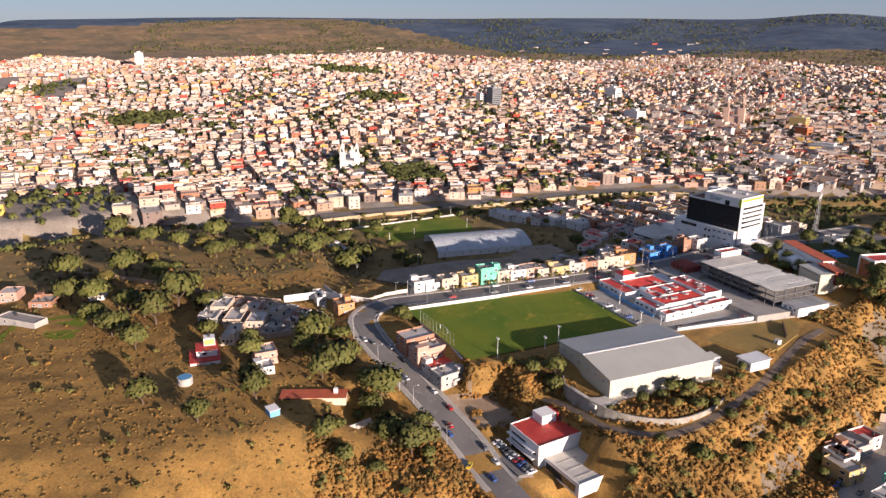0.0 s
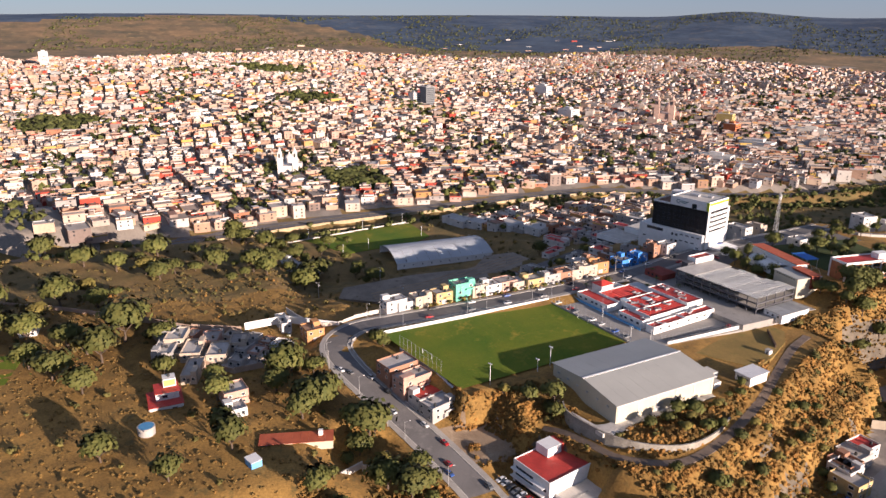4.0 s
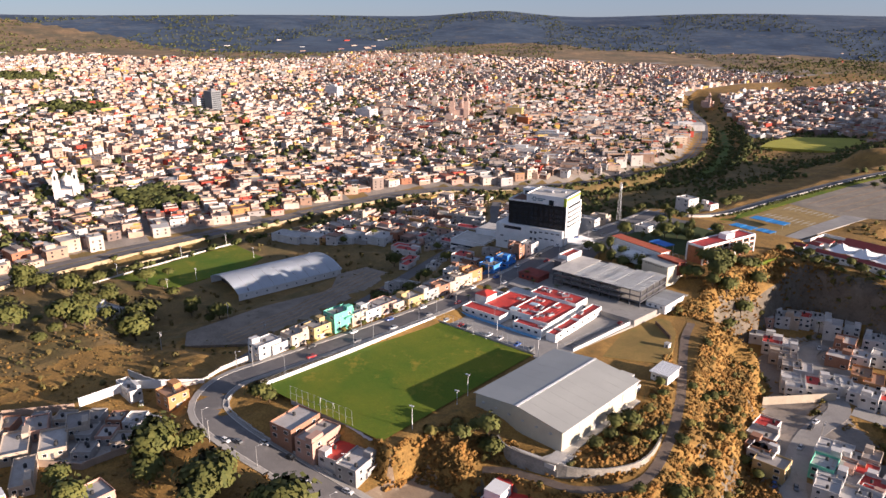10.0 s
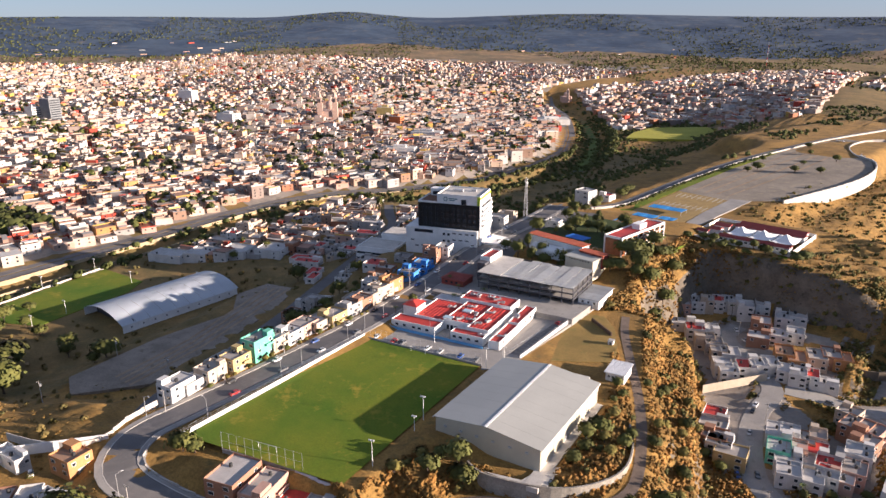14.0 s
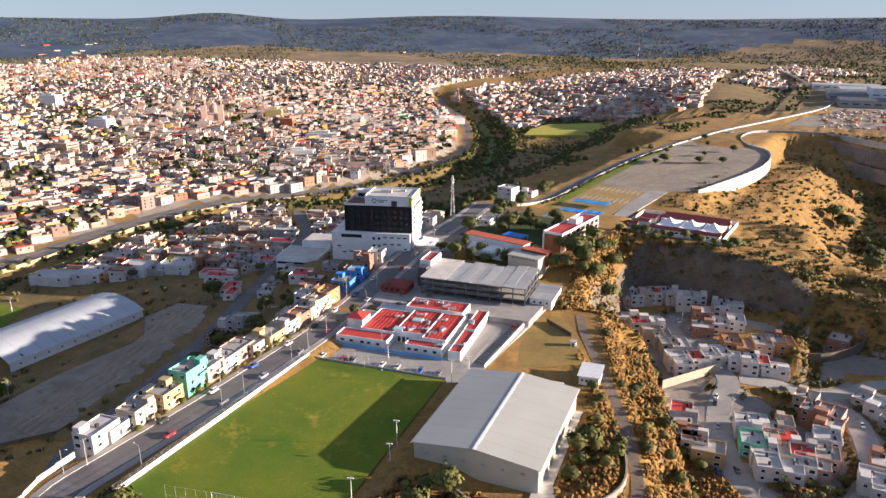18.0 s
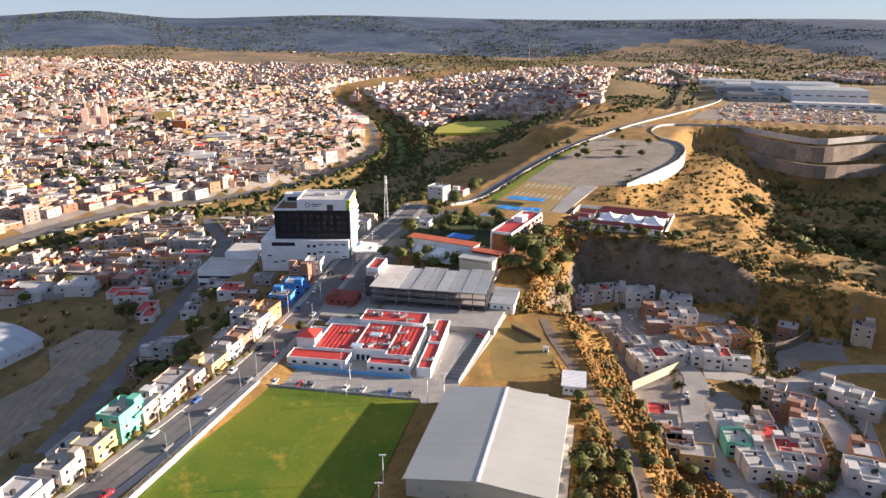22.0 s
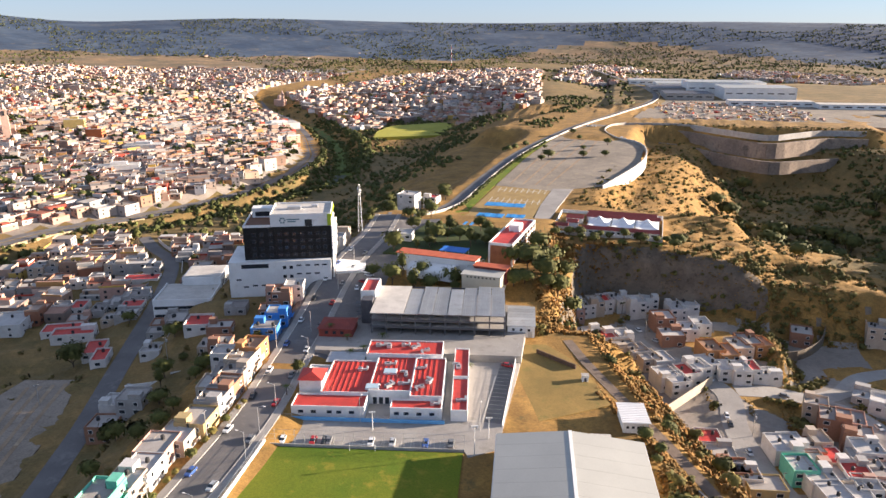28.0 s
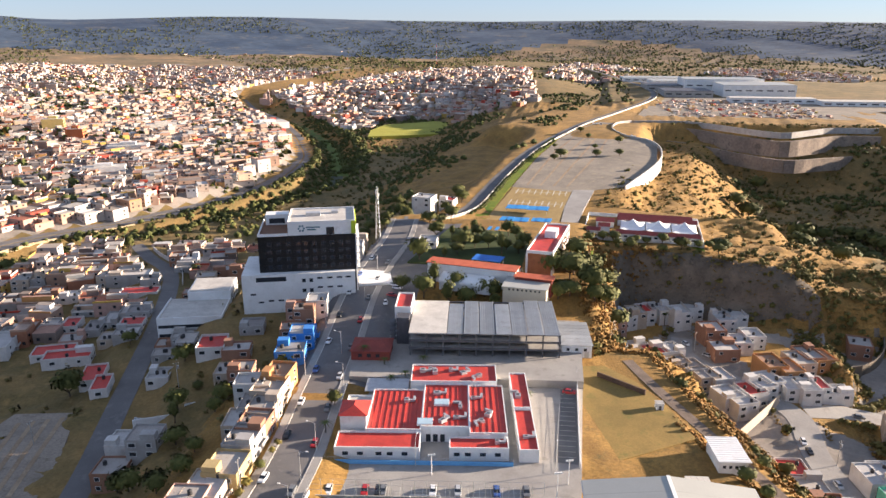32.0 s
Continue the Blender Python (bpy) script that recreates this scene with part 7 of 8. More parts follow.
TREE_KINDS = [(trunk_mesh(1, 2.6, 3.2), leaf_mesh("crown", 1, 900, (3.5, 3.4, 2.2), 0.44, LEAF, 3.6)),
              (trunk_mesh(2, 2.2, 2.4), leaf_mesh("crown", 2, 760, (2.7, 2.9, 2.1), 0.40, LEAF, 3.1)),
              (trunk_mesh(3, 3.2, 3.0), leaf_mesh("crown", 3, 950, (3.2, 3.7, 2.7), 0.44, LEAF, 4.6)),
              (trunk_mesh(4, 2.0, 2.2), leaf_mesh("crown", 4, 520, (2.5, 2.3, 1.8), 0.38, LEAF_DRY, 2.8)),
              (trunk_mesh(5, 4.0, 2.0), leaf_mesh("crown", 5, 480, (1.9, 2.0, 3.4), 0.40, LEAF, 5.6))]
tree_spots = []


def tree(x, y, kind=None, scale=1.0, z=None, label="rounded acacia tree with olive-green leaves on dry ground"):
    kind = random.choice((0, 0, 1, 1, 2, 2, 3)) if kind is None else kind
    k = scale * random.uniform(0.85, 1.2)
    t = empty("tree", pose(x, y, gz(x, y) if z is None else z, 0, 0, random.uniform(0, 360)) @ Matrix.Diagonal((k, k, k * random.uniform(0.85, 1.1), 1)), label, "tree", "trees")
    part("trunk", TREE_KINDS[kind][0], None, t)
    part("crown", TREE_KINDS[kind][1], None, t)
    return t


def bush_stuff(name, pts, size, quads, mat, label, category="bushes", squash=1.0, lift=0.0):
    """Uncounted bushes or far trees: lumps of leaf clumps standing on the ground, in one object."""
    pts = np.asarray(pts)
    z = ground(pts[:, 0], pts[:, 1])
    g = np.random.default_rng(len(pts))
    kinds = [leaf_quads(quads, (1, 1, .8), 0.36 if quads > 16 else 0.5, seed=50 + i, shell=0.5) for i in range(6)]
    sz = size * g.uniform(0.55, 1.35, len(pts))
    lie = np.tile((np.stack(kinds) + np.array([0, 0, 0.3])), (len(pts) // 6 + 1, 1, 1, 1))[:len(pts)]
    q = np.stack([kinds[i % 6] for i in range(len(pts))]) * sz[:, None, None, None] * np.array([1, 1, squash])
    q = q + np.column_stack([pts[:, 0], pts[:, 1], z + 0.42 * squash * sz + lift])[:, None, None, :]
    me = puffed(quad_mesh(name, q.reshape(-1, 3), np.arange(q.shape[0] * quads * 4).reshape(-1, 4), (mat,)), lie.reshape(-1, 3))
    return tagged(part(name, me, None), label, category, kind="stuff")


def scatter(n, x0, x1, y0, y1, test, g=None):
    g = rng if g is None else g
    p = np.column_stack([g.uniform(x0, x1, n), g.uniform(y0, y1, n)])
    return p[test(p[:, 0], p[:, 1])]


ROADS = ((MAIN_ROAD, 8), (LOW_ROAD, 7), (BOULEVARD, 14), (HILL_ROAD, 7), (CLIFF_PATH, 3.2), (QUARRY_ROAD, 6), (EAST_ROAD, 6))


def off_road(x, y):
    ok = np.ones(np.shape(x), bool)
    for line, w in ROADS:
        d, _ = along(x, y, line[::3] + [line[-1]])
        ok &= d > w
    return ok


ISLE_LEAF = surf("far_leaves", (0.125, 0.130, 0.034), (0.082, 0.094, 0.024), 0.03, 0.85, 0.0, 1.0, per="island", spread=0.25, fine_amount=0.2, puff=0.7)
p = scatter(11000, -1600, -262, -700, 1300, lambda x, y: (x < river_side(y) - 16) & (np.sin(x * 0.021 + 2 * np.sin(y * 0.013)) + np.sin(y * 0.027 + x * 0.006) > 0.3))
bush_stuff("town_trees", p, 4.6, 14, ISLE_LEAF, "dark green trees between the town houses", "trees", lift=3.2)
p = np.vstack([scatter(200, -480, -400, -14, 38, lambda x, y: x < 0), scatter(230, -960, -820, -380, -265, lambda x, y: np.hypot((x + 890) / 1.1, y + 320) < 55),
               scatter(330, -1640, -1380, -20, 180, lambda x, y: np.hypot((x + 1500) / 1.3, y - 80) < 95), scatter(110, -960, -840, 0, 120, lambda x, y: np.hypot(x + 900, y - 60) < 46)])
bush_stuff("grove", p, 7.5, 26, ISLE_LEAF, "dense dark green groves of tall trees in the town", "trees")


def bank_ok(x, y):
    d, _ = along(x, y, RIVER[::3])
    d2, _ = along(x, y, BOULEVARD[::3])
    return (d > 7) & (d < 34) & (d2 > 13)


bush_stuff("river_trees", scatter(9000, -420, -150, -420, 1000, bank_ok), 3.4, 22, ISLE_LEAF, "green trees and shrubs along the river banks", "trees")
p = scatter(15000, -300, 640, 250, 1300, lambda x, y: off_road(x, y) & (((x < -18 + 0.12 * (y - 250)) & (y < 1000) & (np.sin(x * .05) + np.sin(y * .04 + 1) + 0.006 * (-60 - x) > 0.15)) | ((x > 195) & (x < 340) & (y < 650) & (y > 300) & (np.sin(x * .04 + 1) + np.sin(y * .05) > -0.2))))
bush_stuff("slope_trees", p, 2.9, 17, ISLE_LEAF, "dark green trees and shrubs on the ravine slopes", "trees")
p = scatter(11000, -900, 1500, 880, 3300, lambda x, y: off_road(x, y) & ~((x > 120) & (x < 700) & (y < 1350)) & (np.sin(x * .012) + np.sin(y * .010 + x * .005) > -0.2))
bush_stuff("northern_trees", p, 4.2, 7, ISLE_LEAF, "scattered dark trees over the northern plain", "trees")
p = scatter(40000, -3900, 1500, -600, 4200, lambda x, y: (np.hypot(x - 150, y + 150) > 2050) & (np.hypot(x - 150, y + 150) < 4300) & (np.sin(x * .006) + np.sin(y * .007 + x * .002) > -0.3))
bush_stuff("plain_trees", p, 5.0, 5, ISLE_LEAF, "dark tree lines across the distant plain", "trees")


# ---- trees that can be told apart ----
HOUSE_XY = np.array([(o.location.x, o.location.y) for o in scene.objects if o.type == "EMPTY" and o.parent is None and o.get("category") in ("house", "building", "shed", "cabin", "tank", "tree")])


def clear(x, y, r=7.5):
    d = np.hypot(x[:, None] - HOUSE_XY[None, :, 0], y[:, None] - HOUSE_XY[None, :, 1]).min(1)
    return (d > r) & off_road(x, y)


def grove(n, x0, x1, y0, y1, scale, kinds, test=lambda x, y: x == x, gap=4.0, seed=1, label=None):
    g = np.random.default_rng(seed)
    p = np.column_stack([g.uniform(x0, x1, n * 6), g.uniform(y0, y1, n * 6)])
    p = p[clear(p[:, 0], p[:, 1]) & test(p[:, 0], p[:, 1])]
    done = []
    for x, y in p:
        if all((x - a) ** 2 + (y - b) ** 2 > gap * gap for a, b in done):
            done.append((x, y))
            tree(x, y, kinds[int(g.integers(len(kinds)))], scale * g.uniform(0.75, 1.25), **({"label": label} if label else {}))
        if len(done) >= n:
            break


LAWN_LABEL = "leafy green tree beside the school garden"
VALE_LABEL = "broad dark green tree in the shaded valley"
for x, y, k in ((-36, -223, 2.5), (-24, -216, 2.1), (-47, -232, 2.4), (-13, -235, 2.2), (-59, -203, 2.3), (-45, -207, 2.2), (-72, -214, 2.1), (-98, -222, 2.3), (-106, -241, 2.4), (-88, -250, 2.0), (-118, -228, 2.2), (-40, -190, 1.5),
                (-60, -250, 2.2), (-28, -246, 1.9), (6, -222, 1.7), (30, -170, 1.2), (14, -170, 1.3), (23, -141, 2.3), (31, -146, 1.9), (14, -137, 1.8), (50, -134, 2.0), (42, -128, 1.6), (57, -140, 1.5), (56, -170, 1.2),
                (70, -168, 1.4), (71, -117, 1.9), (66, -122, 1.4), (84, -116, 1.3), (62, -212, 1.5), (82, -190, 1.4), (20, -128, 1.4), (98, -118, 1.5), (108, -112, 1.4), (-2, -190, 1.4), (-70, -265, 2.0), (-110, -275, 2.1)):
    tree(x, y, None, k * 1.2)
for x, y, k in ((-206, -139, 2.2), (-196, -132, 1.9), (-170, -154, 2.2), (-165, -115, 2.2), (-154, -90, 2.3), (-146, -97, 2.0), (-117, -106, 2.2), (-140, -157, 2.2), (-186, -191, 2.3), (-130, -135, 2.4), (-122, -128, 2.0), 
                (-211, -262, 2.4), (-134, -190, 2.2), (-148, -198, 2.2), (-160, -215, 2.1), (-178, -235, 2.1), (-118, 62, 1.6), (-112, -62, 1.8), (-190, -100, 1.7), (-182, -120, 1.8)):
    tree(x, y, None, k * 1.15, label="broad dark green tree in the shaded valley")
grove(34, -240, -110, -215, -45, 1.3, (0, 2, 2, 1), gap=9, seed=3, label=VALE_LABEL)
grove(18, -16, 32, 168, 222, 1.15, (2, 4, 2), gap=5, seed=5, label=LAWN_LABEL)
grove(18, 46, 76, 132, 182, 1.55, (0, 2, 0), gap=5, seed=6, label=LAWN_LABEL)
grove(9, -12, 32, 124, 134, 1.1, (4, 2), gap=4, seed=7, label=LAWN_LABEL)
grove(9, 110, 126, -24, 30, 0.95, (0, 1, 3), gap=5, seed=8)
for x, y, k in ((81, -53, 0), (90, -46.5, 0), (79.5, -44.5, 1), (86, -44, 2), (73, -60, 3), (76, -50, 3)):
    tree(x, y, k, 1.15)
grove(8, 100, 110, 22, 34, 0.9, (0, 1), gap=4, seed=10)
grove(9, 30, 90, 430, 620, 1.2, (0, 1), gap=12, seed=11)
grove(12, -66, -40, -20, 72, 1.0, (2, 0, 4, 1), gap=8, seed=31, label=VALE_LABEL)
grove(12, -240, -60, 60, 250, 1.1, (2, 0, 4), gap=9, seed=12, label=VALE_LABEL)
grove(18, -70, -12, 195, 330, 1.2, (2, 0, 2), gap=6, seed=13, label=VALE_LABEL)
for x, y, k in ((197, 356, 2.6), (205, 366, 2.3), (230, 350, 2.8), (240, 358, 2.4), (222, 340, 2.2), (177, 447, 2.2), (186, 440, 2.0), (217, 565, 2.0), (248, 410, 2.6), (256, 402, 2.3), (262, 380, 2.6), (210, 330, 2.2), (270, 340, 2.5), (200, 420, 2.2), (215, 400, 2.4)):
    tree(x, y, None, k, label="dark rounded tree on the ravine slope")
grove(20, 190, 330, 250, 520, 1.9, (0, 2, 0), gap=9, seed=14, label="dark rounded tree on the ravine slope")
grove(16, 60, 130, 214, 232, 1.0, (0, 1), gap=5, seed=15)
grove(26, 98, 146, -60, 70, 0.85, (1, 0, 3), gap=6, seed=16, test=lambda x, y: x > 108 - 0.42 * (y - 45))
grove(14, 62, 150, -150, -100, 1.15, (0, 1, 2), gap=7, seed=17)
grove(14, 170, 210, 44, 90, 0.7, (1, 2), gap=6, seed=18)
for k in range(15):
    tree(-18.4, -66 + k * 6.3 + 1.5 * math.sin(k * 2.1), 3 if k % 3 else 1, 0.55, label="small yellowish street tree on the pavement")
tree(8, -95, 0, 1.3)
tree(12, -93, 1, 1.1)
tree(-11, 46, 2, 0.8)
tree(-37, 69, 2, 1.0, label="rounded bright green tree at the street corner")

FROND = surf("palm_fronds", (0.10, 0.12, 0.025), (0.07, 0.09, 0.018), 0.6, 0.7, 0.0, 3.0)


def palm(x, y, h=4.5):
    r = empty("palm", pose(x, y, gz(x, y)), "small palm tree with arching fronds", "palm", "palms")
    bm = bms()
    cyl(bm, (0, 0, -0.3), (0, 0, h), 0.2, 0.14, 7)
    part("trunk", bm, BARK, r)
    for k in range(9):
        a = k * 0.698
        bm = bms()
        pts = [(0, 0, h)]
        prev = None
        for s in range(5):
            q = s / 4
            rr_, zz = 2.3 * q, h + 0.9 * math.sin(q * 2.4) - 0.9 * q * q
            wdt = 0.28 * (1 - q * 0.85)
            c, s_ = math.cos(a), math.sin(a)
            pair = (bm.verts.new((rr_ * c - wdt * s_, rr_ * s_ + wdt * c, zz)), bm.verts.new((rr_ * c, rr_ * s_, zz + 0.08)), bm.verts.new((rr_ * c + wdt * s_, rr_ * s_ - wdt * c, zz)))
            if prev:
                bm.faces.new((prev[0], prev[1], pair[1], pair[0]))
                bm.faces.new((prev[1], prev[2], pair[2], pair[1]))
            prev = pair
        part("frond", bm, FROND, r)


for x, y, h in ((-11, 76, 5), (-3, 73, 4.5), (2, 63, 3.5), (6, 66, 4), (-8, 30, 3), (9, 79, 3.2), (172, 50, 4), (180, 46, 4), (186, 52, 4.5), (46, 62, 3), (101, 195, 6)):
    palm(x, y, h)


# ---- dry scrub and grass on the slopes ----
def slope_of(x, y):
    e = 1.5
    return np.hypot(ground(x + e, y) - ground(x - e, y), ground(x, y + e) - ground(x, y - e)) / (2 * e)


def scrub_zone(x, y):
    c, s = math.cos(radians(7)), math.sin(radians(7))
    u, v = (x - 33) * c + (y + 36.5) * s, -(x - 33) * s + (y + 36.5) * c
    on = ~((np.abs(u) < 36) & (np.abs(v) < 47)) & off_road(x, y)
    u, v = (x - 50) * c + (y + 90) * s, -(x - 50) * s + (y + 90) * c
    on &= ~((np.abs(u) < 24) & (np.abs(v) < 11))
    c, s = math.cos(radians(6.6)), math.sin(radians(6.6))
    u, v = (x - 69.8) * c + (y + 35.2) * s, -(x - 69.8) * s + (y + 35.2) * c
    on &= ~((u > -6) & (u < 44) & (v > -6) & (v < 56))
    on &= ~((x > -45) & (x < 62) & (y > 0) & (y < 134)) & ~((x > 68) & (x < 98) & (y > -94) & (y < -66) & (np.abs(ground(x, y) + 17.2) < 1.2)) & ~((x > 99) & (x < 146) & (y > -85) & (y < -49 + 0.3 * (x - 110)))
    return on & clear(x, y, 6.5)


g2 = np.random.default_rng(21)
east = scatter(46000, 60, 215, -150, 240, lambda x, y: scrub_zone(x, y) & ((slope_of(x, y) > 0.18) | ((x > 108) & (y < 60)) | ((y < -98) & (x > 112 + 14 * np.sin(y * 0.13) + 8 * np.sin(x * 0.4)))) & ~((y < -98) & (x < 96 + 14 * np.sin(y * 0.13))), g2)
south = scatter(12000, -130, 120, -300, -110, lambda x, y: scrub_zone(x, y), g2)
hillside = scatter(15000, 60, 360, 215, 680, lambda x, y: off_road(x, y) & ~((x > 52) & (x < 126) & (y > 222) & (y < 300)) & (x > 66 + 0.22 * (y - 300)), g2)

bank = scatter(1500, 62, 90, -82, -44, lambda x, y: (slope_of(x, y) > 0.12) & (ground(x, y) < -4.3) & (y < -46), g2)


def west_ok(x, y):
    d, _ = along(x, y, RIVER[::3])
    lot = (np.abs(x + 96 - 0.25 * (y + 20)) < 24) & (np.abs(y + 20) < 74)
    return off_road(x, y) & clear(x, y, 8) & ~lot & (x > river_side(y)) & (d > 9) & (d + 0.0 * x < 400) & (np.hypot(x + 172, y - 3) > 44) & ~((x < -195) & (y > -85) & (y < 20)) & (x > -345) & (x < -38) & ((y < 300) | (x < -85))


STRAW = surf("straw_tufts", (0.33, 0.195, 0.056), (0.175, 0.118, 0.036), 0.09, 0.95, 0.0, 1.5, per="island", spread=0.15, fine_amount=0.2, puff=0.6)
BROWN_BUSH = surf("ochre_brush", (0.310, 0.150, 0.036), (0.140, 0.092, 0.026), 0.14, 0.95, 0.0, 1.5, per="island", spread=0.3, fine_amount=0.2, puff=0.45)
grassy = (east[:, 1] > 105) & (east[:, 0] > 95)
bush_stuff("dry_scrub", np.vstack([south[::3], hillside, east[grassy]]), 0.85, 7, STRAW, "ochre dry grass tufts and scrub", "scrub", squash=0.5)
bush_stuff("brush", np.vstack([east[~grassy], bank, hillside[1::16], south[::60]]), 1.02, 8, BROWN_BUSH, "ochre-brown thorny brush covering the slopes", "scrub")
OLIVE_LEAF = surf("olive_scrub_leaves", (0.190, 0.150, 0.040), (0.095, 0.092, 0.026), 0.05, 0.9, 0.0, 1.0, per="island", spread=0.3, fine_amount=0.2, puff=0.6)
greens = np.vstack([east[g2.random(len(east)) < 0.016], south[g2.random(len(south)) < 0.008], hillside[g2.random(len(hillside)) < 0.13], east[grassy][::9]]) + 0.7
bush_stuff("green_scrub", greens, 1.8, 26, OLIVE_LEAF, "olive-green thorn bushes on the slopes", "bushes")
VALE_BUSH = surf("valley_leaves", (0.225, 0.155, 0.050), (0.115, 0.105, 0.034), 0.05, 0.9, 0.0, 1.0, per="island", spread=0.3, puff=0.6)
west = scatter(26000, -345, -20, -420, 900, west_ok, g2)
bush_stuff("valley_scrub", west[::7], 1.7, 18, VALE_BUSH, "dull green and brown scrub in the valley", "bushes")
cyp = [(x + 7.4, y, z) for x, y, z in HILL_ROAD if 262 < y < 520]
hedge = np.array([(x + g2.uniform(-.5, .5), y + g2.uniform(-2, 2)) for x, y, z in cyp for _ in range(3)])
bush_stuff("hedge", hedge, 1.6, 22, ISLE_LEAF, "clipped green hedge along the hilltop wall", "hedge")


# ---- cars ----
TYRE = surf("tyre_rubber", (0.02, 0.02, 0.02), (0.03, 0.03, 0.03), 2.0, 0.9, 0.1, 8.0)
LAMP_W = surf("headlamp_glass", (0.75, 0.75, 0.72), (0.7, 0.7, 0.68), 2.0, 0.2, 0.0, 4.0)
LAMP_R = surf("tail_lamp", (0.40, 0.02, 0.02), (0.33, 0.02, 0.02), 2.0, 0.3, 0.0, 4.0)
bm_ = bms()
cyl(bm_, (-0.11, 0, 0), (0.11, 0, 0), 0.32, 0.32, 12)
WHEEL = mesh_of(bm_, "wheel", TYRE)
bm_ = bms()
cyl(bm_, (-0.115, 0, 0), (0.115, 0, 0), 0.19, 0.19, 8)
RIM = mesh_of(bm_, "rim", GALV)


def loft(name, sections, mat):
    """A shell through cross sections: (y, half width, z low, z high, half width at the top)."""
    bm = bms()
    rings = [[bm.verts.new(p) for p in ((-w, y, a), (w, y, a), (w, y, (a + b) / 2), (t, y, b), (-t, y, b), (-w, y, (a + b) / 2))] for y, w, a, b, t in sections]
    for r0, r1 in zip(rings, rings[1:]):
        for i in range(6):
            bm.faces.new((r0[i], r0[(i + 1) % 6], r1[(i + 1) % 6], r1[i]))
    bm.faces.new(rings[0][::-1]), bm.faces.new(rings[-1])
    bmesh.ops.recalc_face_normals(bm, faces=bm.faces)
    return mesh_of(bm, name, mat)


CARS = {}


def car(x, y, turn, tone, z=None, van=False):
    key = (tone, van)
    if key not in CARS:
        colours = {"white": (0.75, 0.75, 0.74), "silver": (0.45, 0.46, 0.47), "black": (0.02, 0.02, 0.022), "red": (0.42, 0.02, 0.02), "blue": (0.04, 0.10, 0.32), "yellow": (0.65, 0.45, 0.02), "grey": (0.16, 0.165, 0.17)}
        c = colours[tone]
        m = surf("car_paint", c, tuple(v * 0.9 for v in c), 0.5, 0.3, 0.0, 4.0, fine_amount=0.05, spec=0.6)
        r = empty("car", pose(0, 0, -500), f"parked {tone} {'van' if van else 'car'} with dark windows", "car", "parked cars")
        h = 1.9 if van else 1.42
        part("body", loft("body", [(-2.15, 0.72, 0.35, 0.68, 0.66), (-1.9, 0.86, 0.25, 0.82, 0.78), (-0.9, 0.88, 0.22, 0.95, 0.82), (1.0, 0.88, 0.22, 0.98, 0.82), (1.9, 0.86, 0.25, 0.95, 0.78), (2.1, 0.74, 0.38, 0.82, 0.68)], m), None, r)
        part("cabin", loft("cabin", [(-1.1, 0.78, 0.9, 0.98, 0.7), (-0.35, 0.78, 0.9, h, 0.6), (1.1, 0.78, 0.9, h, 0.62), (1.75, 0.76, 0.9, 1.0 if not van else h - 0.1, 0.66)], GLASS), None, r, "dark glass cabin")
        part("roof", loft("roof", [(-0.42, 0.56, h - 0.04, h + 0.02, 0.5), (1.15, 0.58, h - 0.04, h + 0.03, 0.52)], m), None, r)
        for sx in (-0.8, 0.8):
            for sy in (-1.35, 1.3):
                w = at(part("wheel", WHEEL, None, r), pose(sx, sy, 0.32))
                part("rim", RIM, None, w)
            part("headlight", unit("headlight", LAMP_W, (sx * 0.72, -2.06, 0.55, 0.3, 0.1, 0.14)), None, r)
            part("tail_light", unit("tail_light", LAMP_R, (sx * 0.75, 2.04, 0.62, 0.24, 0.1, 0.2)), None, r)
        CARS[key] = r
        r.matrix_basis = pose(x, y, (gz(x, y) + 0.12) if z is None else z, 0, 0, turn)
        return r
    return copy_thing(CARS[key], pose(x, y, (gz(x, y) + 0.12) if z is None else z, 0, 0, turn))


def road_car(line, i, side, tone, flip=0):
    a, b = Vector(line[i]), Vector(line[i + 1])
    t = math.degrees(math.atan2(b.y - a.y, b.x - a.x)) + 90
    n = Vector((-(b.y - a.y), b.x - a.x, 0)).normalized()
    p = a + n * side
    return car(p.x, p.y, t + flip, tone, z=a.z + 0.11)


NM = len(MAIN_ROAD)
tones = ("white", "silver", "black", "grey", "white", "red", "blue", "grey")
near_pts = [i for i, p in enumerate(MAIN_ROAD[:-1]) if p[0] > 14 and p[0] < 128 and p[1] < -60]
for k, i in enumerate(near_pts[1::3]):
    road_car(MAIN_ROAD, i, 4.4 if k % 3 else -4.3, tones[k % 8])
for k, i in enumerate(near_pts[2::8]):
    road_car(MAIN_ROAD, i, -1.6, tones[(k + 3) % 8], 180)
for k, (i, s) in enumerate([(i, s) for i, p in enumerate(MAIN_ROAD) for s in (4.4, -4.4) if -75 < p[1] < 170 and p[0] < 0 and (i * 7 + int(s)) % 5 == 0]):
    road_car(MAIN_ROAD, i, s, tones[(k * 3) % 8])
for k in range(8):
    t = (0.06, 0.22, 0.28, 0.30, 0.52, 0.63, 0.80, 0.93)[k]
    car(-2.2 + 56 * t, 6.4 + 10.4 * t, 10, tones[(k * 5) % 8], z=-2.93)
car(58.6, 70, 84, "red", z=-2.91)
for k in range(9):
    car(106 + 2.7 * k, -76.8 + 0.75 * k, 15, tones[k % 8], z=-20.98)
car(118, -92, 60, "yellow")
